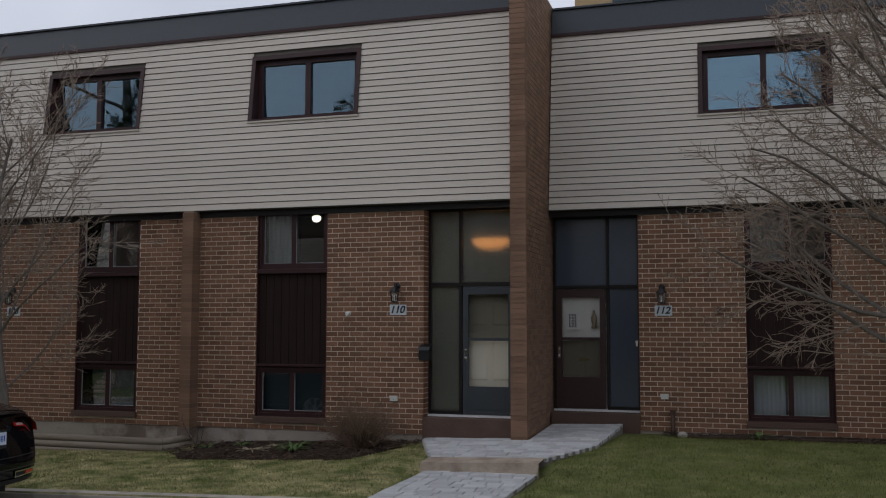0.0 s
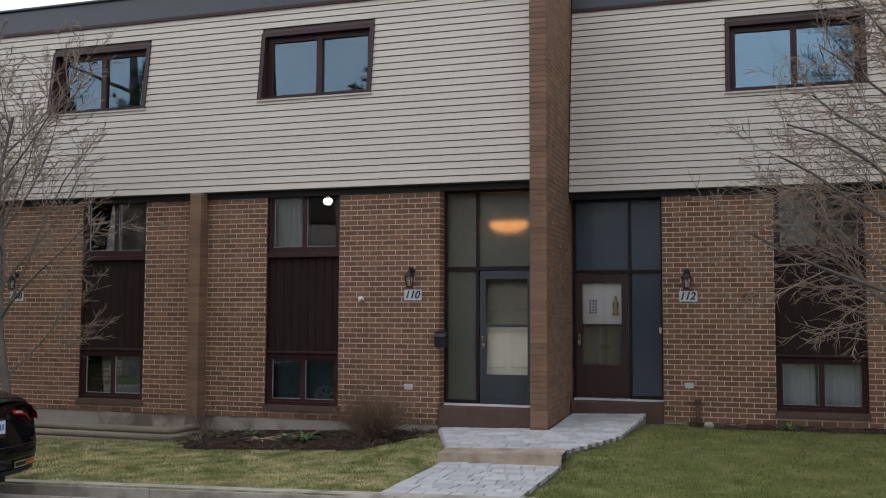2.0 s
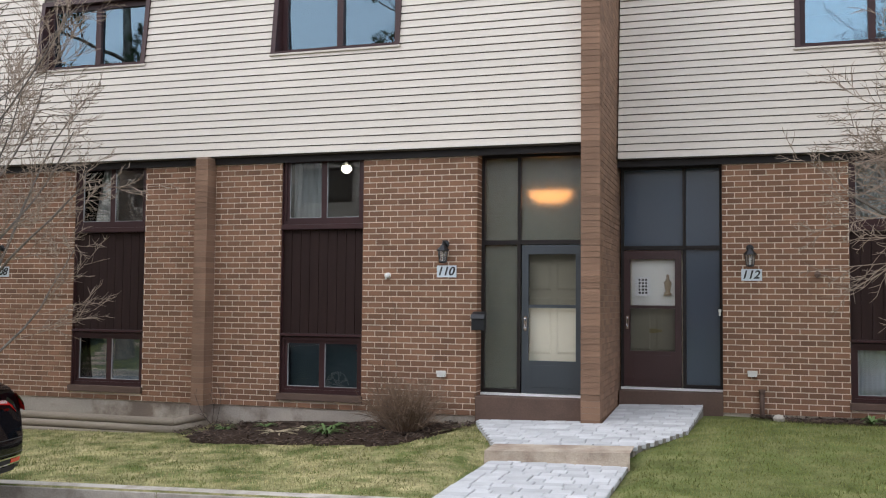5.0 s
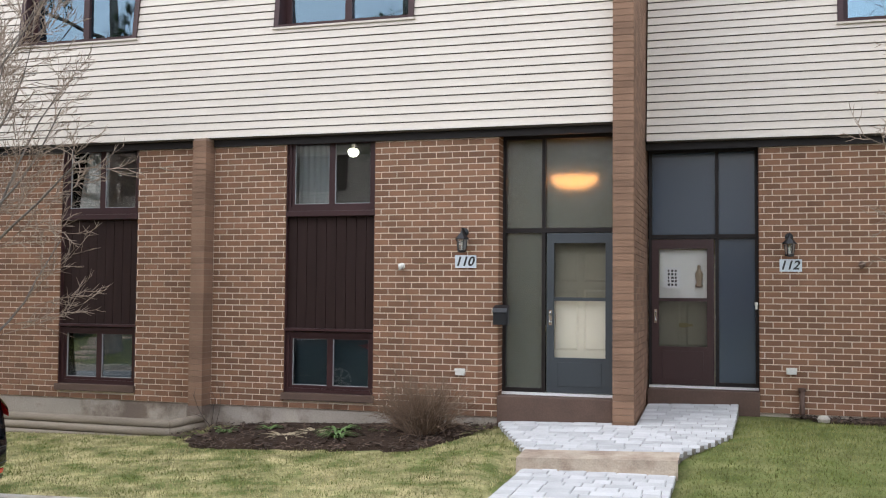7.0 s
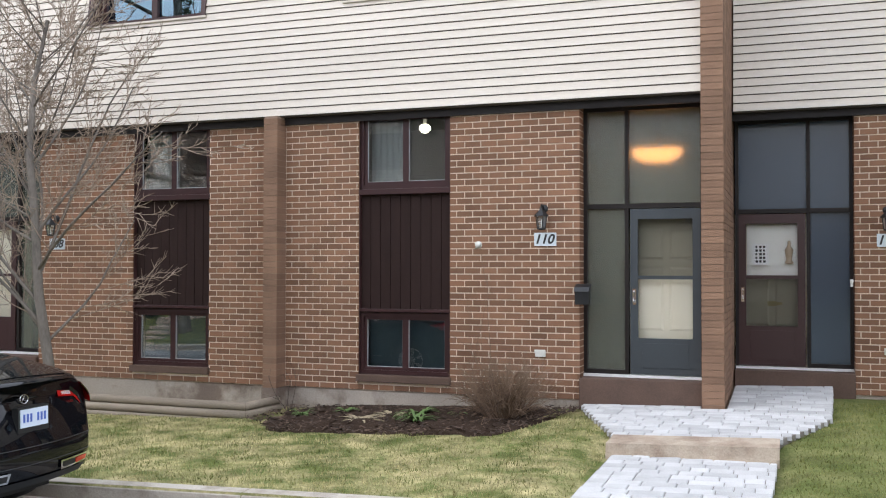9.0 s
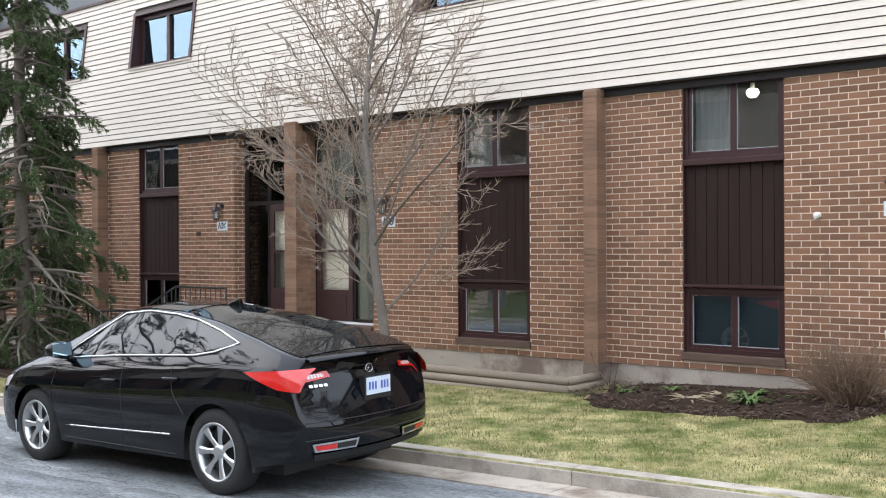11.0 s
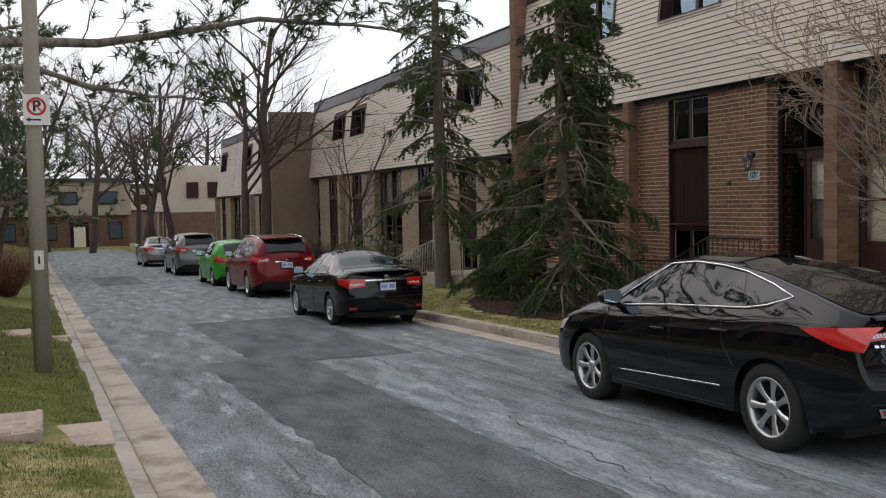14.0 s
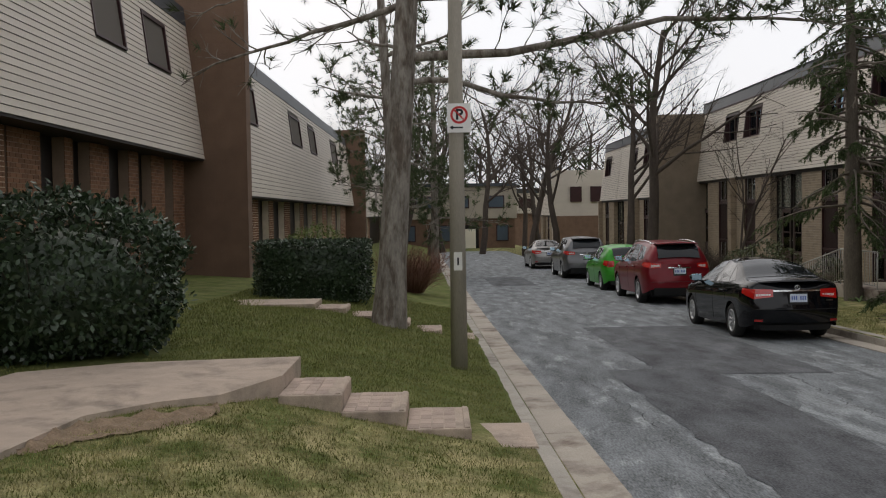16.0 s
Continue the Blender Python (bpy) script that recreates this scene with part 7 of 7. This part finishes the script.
wall_box("outlet_box", -5.53, YA, 1.06, 0.13, 0.085, 0.05, OFFWHITE, "offwhite outdoor socket cover on the brick", "socket")
wall_box("outlet_box", -1.33, YB, 1.07, 0.13, 0.085, 0.05, OFFWHITE, "offwhite outdoor socket cover on the brick", "socket")
wall_box("doorbell", -1.78, YB, 1.95, 0.03, 0.09, 0.02, OFFWHITE, "small pale doorbell at the brick corner", "doorbell")
for x, y, z, m in ((-6.36, YA, 2.45, OFFWHITE), (-0.43, YB, 2.52, SILL_BROWN), (-18.05, YA, 2.38, SILL_BROWN)):
    t = thing("wall_vent", (x, y, z), "small round vent cap on the brick wall", "vent", "wall vents")
    part("cap", Mesh().lathe([(0.0, -0.075), (0.03, -0.072), (0.04, -0.05), (0.036, -0.03), (0.025, -0.012), (0.045, 0.0)], 16, "y"), m, t, local=True, smooth=True)
    part("spout", Mesh().tube([(0, -0.04, -0.01), (-0.012, -0.075, -0.05)], 0.014, 8), m, t, local=True, smooth=True)
mail = thing("mailbox", (-4.98, YA - 0.01, 1.80), "black metal mailbox at the brick corner", "mailbox")
part("box", Mesh().prism([(-0.16, -0.11), (0.0, -0.11), (0.0, 0.13), (-0.13, 0.09), (-0.16, 0.05)], "x", -0.08, 0.10), BLACK_IRON, mail, local=True, bevel=0.008)
part("flap", Mesh().prism([(-0.172, 0.05), (-0.135, 0.10), (0.0, 0.14), (0.0, 0.147), (-0.14, 0.108), (-0.18, 0.052)], "x", -0.086, 0.106), BLACK_IRON, mail, local=True, fix=True)
pipe = thing("stand_pipe", (-1.2, YB - 0.06, 0.35), "short rusty pipe against the brick wall", "pipe")
part("pipe", Mesh().tube([(0, 0, 0), (0, 0, 0.45)], 0.035, 12), SILL_BROWN, pipe, local=True, smooth=True)
part("collar", Mesh().lathe([(0.036, 0.45), (0.048, 0.455), (0.048, 0.50), (0.03, 0.505), (0.0, 0.505)], 12), SILL_BROWN, pipe, local=True)
rock = thing("garden_stone", (-1.0, 15.85, ground_z(-1.0, 15.85) + 0.02), "pale stone lying at the bed's edge", "stone")
part("stone", Mesh().lathe([(0.0, 0.09), (0.05, 0.08), (0.08, 0.04), (0.07, 0.0), (0.0, -0.01)], 9), KERB, rock, local=True)

# notices and ornament behind the glass of the maroon door
yd = YB + 0.25 + 0.033
sign = thing("door_notice", (-2.92, yd, 2.34), "white paper notice with black pattern behind the door glass", "notice")
part("paper", Mesh().box(-0.115, 0.115, -0.004, 0, -0.15, 0.15), material("white_paper", (0.80, 0.80, 0.79), 0.8), sign, local=True)
rng = random.Random(3)
bars = Mesh()
for r in range(5):
    for c in range(3):
        w = rng.uniform(0.022, 0.036)
        bars.box(-0.066 + c * 0.05, -0.066 + c * 0.05 + w, -0.006, -0.0042, 0.085 - r * 0.05, 0.085 - r * 0.05 + 0.032)
part("printed_bars", bars, INK, sign, local=True)
blind = thing("door_blind", (-2.74, yd + 0.075, 1.98), "white paper blind behind the door's upper glass", "blind")
part("sheet", Mesh().grid([[(-0.36 + 0.048 * i, 0.004 * math.sin(i * 1.3), zc) for i in range(16)] for zc in (0.05, 0.35, 0.76)]), material("white_blind", (0.80, 0.79, 0.74), 0.8, var=0.06, scale=5), blind, local=True, smooth=True)
orn = thing("door_ornament", (-2.55, yd + 0.04, 2.2), "clear and tan hanging ornament behind the door glass", "ornament")
part("ornament", Mesh().lathe([(0.0, 0.0), (0.055, 0.01), (0.06, 0.03), (0.035, 0.06), (0.05, 0.14), (0.06, 0.2), (0.03, 0.24), (0.02, 0.28), (0.025, 0.31), (0.0, 0.33)], 12), material("tan_ornament", (0.35, 0.27, 0.18), 0.3), orn, local=True, smooth=True)
slot = thing("mail_slot", (-2.73, YB + 0.398, 1.66), "brass mail slot on the panelled door", "mail slot")
part("plate", Mesh().box(-0.11, 0.11, -0.008, 0, -0.035, 0.035), BRASS, slot, local=True, bevel=0.003)
part("flap", Mesh().box(-0.09, 0.09, -0.014, -0.008, -0.02, 0.022), BRASS, slot, local=True, bevel=0.002)

# lamps seen inside
WARM = glow("warm_lamp_glass", (1.0, 0.40, 0.13), 2.6)
PALE_GLOW = glow("globe_lamp_glass", (1.0, 0.95, 0.75), 4.0)
hall = thing("hall_lamp", (-4.24, 16.35, 3.74), "warm glowing hall ceiling lamp behind frosted glass", "lamp")
part("shade", Mesh().lathe([(0.0, -0.09), (0.10, -0.08), (0.17, -0.03), (0.18, 0.02), (0.0, 0.03)], 20), WARM, hall, local=True, smooth=True).scale = (1.9, 1, 1.7)
part("stem", Mesh().tube([(0, 0, 0.02), (0, 0, 0.56)], 0.012, 8), BLACK_IRON, hall, local=True)
globe = thing("globe_lamp", (-7.80, 16.8, 4.30), "small round glowing ceiling lamp inside the window", "lamp")
part("shade", Mesh().lathe([(0.0, -0.085), (0.05, -0.075), (0.085, -0.03), (0.09, 0.0), (0.07, 0.04), (0.0, 0.045)], 18), PALE_GLOW, globe, local=True, smooth=True)
part("mount", Mesh().tube([(0, 0, 0.03), (0, 0, 0.20)], 0.03, 10), OFFWHITE, globe, local=True)

# ---- landing and rails of the further entries ----
land = thing("entry_landing", (-15.3, 14.2, -0.1), "concrete landing with steps before two doors", "landing")
part("slab", Mesh().box(-17.0, -13.6, 13.55, 14.93, -0.4, 0.52), CONCRETE, land, bevel=0.01)
for k in range(3):
    part("step", Mesh().box(-17.0 - 0.3 * (k + 1), -17.0 - 0.3 * k - 0.003, 13.55, 14.7, -0.4, 0.52 - 0.16 * (k + 1)), CONCRETE, land, bevel=0.01)


def railing(pts, height, spacing, mat, label, r=0.012):
    """Iron rail: posts, top and bottom rail, balusters along a run of (x, y, z) feet."""
    t = thing("railing", pts[0], label, "railing", "iron railings")
    for a, b in zip(pts, pts[1:]):
        a, b = Vector(a), Vector(b)
        up = Vector((0, 0, height))
        part("top_rail", Mesh().tube([a + up, b + up], r * 1.5, 8), mat, t, smooth=True)
        part("bottom_rail", Mesh().tube([a + Vector((0, 0, 0.1)), b + Vector((0, 0, 0.1))], r, 6), mat, t, smooth=True)
        n = max(2, int((b - a).length / spacing))
        for i in range(n + 1):
            p = a.lerp(b, i / n)
            post = i in (0, n)
            part("post" if post else "baluster", Mesh().tube([p + Vector((0, 0, -0.05 if post else 0.1)), p + up], r * (1.5 if post else 0.75), 6), mat, t, smooth=True)
    return t


railing([(-15.6, 13.62, 0.52), (-16.95, 13.62, 0.52), (-18.0, 13.62, 0.06), (-19.7, 13.62, -0.02)], 0.90, 0.13, BLACK_IRON, "black wrought-iron railing beside the entry steps")
PALE_IRON = material("pale_painted_iron", (0.42, 0.41, 0.38), 0.5, 0.1, var=0.2, scale=20)
land2 = thing("entry_landing", (-28.5, 14.2, -0.4), "pale concrete landing and steps at the beige house", "landing")
part("slab", Mesh().box(-30.0, -27.2, 13.4, 15.2, -0.9, 0.06), CONCRETE, land2, bevel=0.01)
for k in range(4):
    part("step", Mesh().box(-30.0 - 0.32 * (k + 1), -30.0 - 0.32 * k - 0.003, 13.4, 14.6, -0.9, 0.06 - 0.14 * (k + 1)), CONCRETE, land2, bevel=0.01)
railing([(-27.4, 13.45, 0.06), (-29.6, 13.45, 0.06), (-33.0, 13.45, -0.62)], 0.95, 0.14, PALE_IRON, "pale painted metal railing down the steps")

# ---- pole with no-parking sign ----
POLE = material("weathered_pole", (0.33, 0.30, 0.25), 0.9, var=0.3, scale=3, fine=60, bump=0.4, stretch=(3, 3, 0.3))
pole = thing("street_pole", (-16.28, 2.78, ground_z(-16.28, 2.78) - 0.05), "tall tapered grey-brown street pole in the lawn", "pole")
part("shaft", Mesh().tube([(0, 0, 0), (0, 0, 3.0), (0, 0.01, 9.0)], [0.112, 0.098, 0.075], 20), POLE, pole, local=True, smooth=True)
zg = ground_z(-16.28, 2.78) - 0.05
tag = part("tag", Mesh().box(0.100, 0.110, -0.055, 0.055, 1.50 - zg - 0.12, 1.50 - zg + 0.12), OFFWHITE, pole, "small white tag", local=True)
part("tag_mark", Mesh().box(0.1102, 0.1115, -0.012, 0.012, 1.50 - zg - 0.05, 1.50 - zg + 0.05), INK, tag, local=True)
sg = thing("no_parking_sign", (-16.16, 2.82, 3.38), "white no-parking sign with red ring on the pole", "sign")
RED_SIGN = material("sign_red", (0.55, 0.02, 0.025), 0.4)
part("sign_plate", Mesh().box(0.0, 0.004, -0.155, 0.155, -0.19, 0.19), material("sign_white", (0.78, 0.77, 0.75), 0.4, var=0.06, scale=6, fine=60), sg, local=True)
part("red_ring", Mesh().lathe([(0.085, 0.0045), (0.085, 0.006), (0.115, 0.006), (0.115, 0.0045)], 32, "x", (0, 0, 0.04)), RED_SIGN, sg, local=True)
letters("P", 0.19, INK, sg, "letter", pose(0.0055, 0, 0.04, 90, 0, 90), 0.0, 0.006)
part("slash", Mesh().tube([(0.0075, -0.066, 0.106), (0.0075, 0.066, -0.026)], 0.009, 4), RED_SIGN, sg, local=True)
part("arrow", Mesh().box(0.0045, 0.006, -0.09, 0.05, -0.135, -0.115).prism([(-0.13, -0.125), (-0.08, -0.095), (-0.08, -0.155)], "x", 0.0045, 0.006), INK, sg, local=True)
part("bolt", Mesh().tube([(-0.05, 0, 0.165), (0.008, 0, 0.165)], 0.008, 8), CHROME, sg, local=True)


# ---- stairs and walk in the opposite lawn ----
tread_block = bpy.data.meshes.new("paver")
tb = Mesh().box(-0.084, 0.084, -0.049, 0.049, -0.02, 0.0)
tread_block.from_pydata(tb.v, [], tb.f)
tread_block.materials.append(material("tread_paver", (0.47, 0.365, 0.30), 0.95, var=0.3, scale=5, fine=160, bump=0.7, rnd=0.25))


def lawn_stairs(x0, x1, y0, n, tread, rise, label, slant=0.12):
    """Concrete block steps climbing from the kerb towards the houses."""
    t = thing("lawn_steps", ((x0 + x1) / 2, y0, 0), label, "steps")
    z = road_z(x0) + 0.19
    for k in range(n):
        ya, yb = y0 - k * tread, y0 - (k + 1) * tread + 0.006
        sh = -slant * k
        zz = z + k * rise
        part("step", Mesh().box(x0 + sh, x1 + sh, yb, ya, zz - 0.35, zz), STEP_CONC, t, bevel=0.012)
        if k:
            for r in range(4):
                for q in range(5):
                    block = new("paver", tread_block)
                    block.parent = t
                    block.location = Vector((x0 + sh + 0.11 + q * 0.178 + (0.0 if r % 2 else 0.02), yb + 0.06 + r * 0.108, zz + 0.004 + 0.002 * ((q * 3 + r) % 3))) - ORIGIN[t]
            part("nosing", Mesh().box(x0 + sh + 0.02, x1 + sh - 0.02, ya - 0.06, ya - 0.012, zz + 0.001, zz + 0.012), STEP_CONC, t, bevel=0.004)
    return z + (n - 1) * rise


lawn_stairs(-12.65, -11.70, 3.36, 4, 0.575, 0.135, "four worn concrete block steps up the lawn")
lawn_stairs(-21.2, -20.3, 3.15, 5, 0.58, 0.125, "further concrete block steps up the lawn", 0.18)
wk = thing("garden_walk", (-12, 0, 0.6), "worn concrete walk curving across the lawn", "walk", kind="structure")
poly = [(-13.55, 1.06), (-12.35, 1.06), (-11.75, 0.62), (-11.45, 0.15), (-10.9, -0.25), (-9.6, -0.40), (-7.5, -0.6), (-7.5, -1.9), (-10.8, -2.0), (-12.6, -1.5), (-13.3, -0.7)]
zs_ = [max(ground_z(x, y) + 0.05, 0.60) for x, y in poly]
zs_[0] = zs_[1] = 0.66
n = len(poly)
part("walk_slab", Mesh().add([(x, y, z) for (x, y), z in zip(poly, zs_)] + [(x, y, z - 0.4) for (x, y), z in zip(poly, zs_)],
     [tuple(range(n)), tuple(range(2 * n - 1, n - 1, -1))] + [(i, i + n, (i + 1) % n + n, (i + 1) % n) for i in range(n)]), STEP_CONC, wk, fix=True)
wk2 = thing("garden_walk", (-21.7, -1, 0.5), "concrete walk at the far entry", "walk", kind="structure")
part("walk_slab", Mesh().box(-22.3, -21.15, -2.4, 0.24, 0.0, ground_z(-21.7, 0.2) + 0.10), STEP_CONC, wk2, bevel=0.012)

SOIL = material("bare_soil", (0.24, 0.17, 0.11), 0.95, var=0.5, scale=8, fine=60, bump=1.0)
soil = thing("soil_patch", (-11.0, 0.3, 0.6), "bare crumbling soil along the edge of the walk", "soil")
rows_ = []
for j in range(9):
    r_ = []
    for i in range(31):
        u = i / 30
        cx_, cy_ = -11.65 + 1.75 * u, 0.62 - 0.95 * smooth_step(0.0, 0.75, u)
        dx_, dy_ = 0.35 * math.sin(math.pi * u) + 0.05, 0.42 * math.sin(math.pi * u) + 0.03
        x, y = cx_ + dx_ * j / 8 * 0.6, cy_ + dy_ * j / 8 * 0.7
        r_.append((x, y, ground_z(x, y) + 0.012 + (0.03 if j == 0 else 0.02 * (1 - j / 8)) + 0.05 * noise.noise((x * 8, y * 8, 2))))
    rows_.append(r_)
so = part("loose_soil", Mesh().grid(rows_), SOIL, soil)
if so.data.polygons[0].normal.z < 0:
    so.data.flip_normals()

# ---- cracks in the asphalt ----
CRACK = material("asphalt_crack", (0.055, 0.055, 0.055), 0.95)


def crack(points, width, seed):
    rng = random.Random(seed)
    rows = []
    for (xa, ya), (xb, yb) in zip(points, points[1:]):
        n = max(3, int(math.hypot(xb - xa, yb - ya) / 0.12))
        for i in range(n):
            u = i / n
            x, y = xa + (xb - xa) * u, ya + (yb - ya) * u + rng.gauss(0, 0.032)
            w = width * rng.choice((0.12, 0.4, 0.7, 1.0))
            z = road_z(x) + 0.03 * (1 - ((y - 6.8) / 3.0) ** 2) + 0.010
            rows.append([(x, y + road_shift(x) - w, z), (x, y + road_shift(x) + w, z)])
    g = Mesh().grid(rows)
    ob = part("road_crack", g, CRACK)
    return tagged(ob, "dark crack in the asphalt", "crack", "road cracks", "structure")


crack([(-19.0, 7.5), (-14.0, 7.15), (-10.0, 6.9), (-6.0, 6.7), (-2.0, 6.6)], 0.008, 1)
crack([(-17.0, 4.5), (-13.5, 4.75), (-10.0, 4.6), (-5.0, 4.7)], 0.007, 2)
crack([(-12.0, 6.9), (-11.2, 7.6), (-10.4, 8.1)], 0.006, 3)
crack([(-17.2, 4.35), (-16.9, 5.0), (-17.1, 5.6)], 0.008, 5)
crack([(-15.5, 8.6), (-12.5, 8.2), (-9.5, 8.0), (-7.0, 7.4)], 0.005, 6)
crack([(-24.0, 6.0), (-20.0, 6.2)], 0.008, 4)

# ---- grass blades on the near lawns ----
BLADE = material("grass_blade", (0.136, 0.153, 0.043), 0.8, spec=0.12, island=0.4, var=0.45, scale=0.9, fine=20, second=(0.41, 0.36, 0.185), second_at=(0.42, 0.60), second_scale=3.4, lush=True)


def blades(name, x0, x1, y0, y1, n, height, seed, keep, label):
    rng = np.random.default_rng(seed)
    x, y = rng.uniform(x0, x1, n), rng.uniform(y0, y1, n)
    ok = np.array([keep(a, b) for a, b in zip(x, y)])
    x, y = x[ok], y[ok]
    gx, gy = np.arange(x0 - 0.3, x1 + 0.6, 0.2), np.arange(y0 - 0.3, y1 + 0.6, 0.2)
    table = np.array([[ground_z(a, b) for b in gy] for a in gx])
    fx, fy = (x - gx[0]) / 0.2, (y - gy[0]) / 0.2
    i, j = fx.astype(int), fy.astype(int)
    u, v_ = fx - i, fy - j
    z = table[i, j] * (1 - u) * (1 - v_) + table[i + 1, j] * u * (1 - v_) + table[i, j + 1] * (1 - u) * v_ + table[i + 1, j + 1] * u * v_
    k = len(x)
    a = rng.uniform(0, 2 * math.pi, k)
    h = height * rng.uniform(0.4, 1.2, k)
    lean = rng.uniform(0.2, 1.1, k) * h
    w = 0.0035 + 0.003 * rng.random(k)
    b = rng.uniform(0, 2 * math.pi, k)
    v = np.empty((k, 3, 3))
    v[:, 0] = np.stack([x - np.cos(a) * w, y - np.sin(a) * w, z - 0.01], 1)
    v[:, 1] = np.stack([x + np.cos(a) * w, y + np.sin(a) * w, z - 0.01], 1)
    v[:, 2] = np.stack([x + np.cos(b) * lean, y + np.sin(b) * lean, z + h], 1)
    me = bpy.data.meshes.new(name)
    me.vertices.add(3 * k)
    me.vertices.foreach_set("co", v.ravel())
    me.loops.add(3 * k)
    me.loops.foreach_set("vertex_index", np.arange(3 * k, dtype=np.int32))
    me.polygons.add(k)
    me.polygons.foreach_set("loop_start", np.arange(0, 3 * k, 3, dtype=np.int32))
    me.update(calc_edges=True)
    me.materials.append(BLADE)
    return tagged(new(name, me), label, "grass", kind="stuff")


def clear_south(x, y):
    if y > KERB_S + road_shift(x) - 0.19:
        return False
    if inside(poly, x, y) or math.hypot(x + 14.3, y + 1.75) < 1.2:
        return False
    return not (-13.2 < x < -11.68 and y > 1.0 and (-12.66 - 0.12 * (3.36 - y) / 0.575) < x < (-11.69 - 0.12 * (3.36 - y) / 0.575))


def clear_north(x, y):
    if y < KERB_N + road_shift(x) + 0.19 or (-5.05 < x < -1.95 and y > 13.0 and inside([(-4.28, 13.06), (-2.66, 13.06), (-2.12, 14.3), (-2.02, 16.62), (-5.0, 14.92)], x, y)):
        return False
    if -4.3 < x < -2.62 and y < 13.1:
        return False
    if -9.1 < x < -5.0 and y > 0.16 * noise.noise((x * 3.1, y * 3.1, 7)) + 13.04 + 0.8 * smooth_step(-8.2, -9.1, x) + 1.75 * smooth_step(-5.7, -4.9, x):
        return False
    return not (x > -1.3 and y > 15.5) and not (-26 < x < -16.9 and y > 10.75 + (0.16 if x > -20 else 0.08) * (x + 20.0) ** 2)


blades("grass", -16.0, -4.6, -1.8, 3.4, 140000, 0.030, 1, clear_south, "short spring grass on the opposite lawn")
blades("grass", -14.5, 3.0, 10.2, 16.2, 130000, 0.035, 2, clear_north, "short patchy spring grass before the brick houses")
blades("grass", -27.0, -16.0, -1.8, 3.2, 50000, 0.055, 4, clear_south, "short grass further along the opposite lawn")
blades("grass", -26.0, -14.5, 10.0, 14.4, 40000, 0.05, 3, clear_north, "short patchy grass further along the kerb")
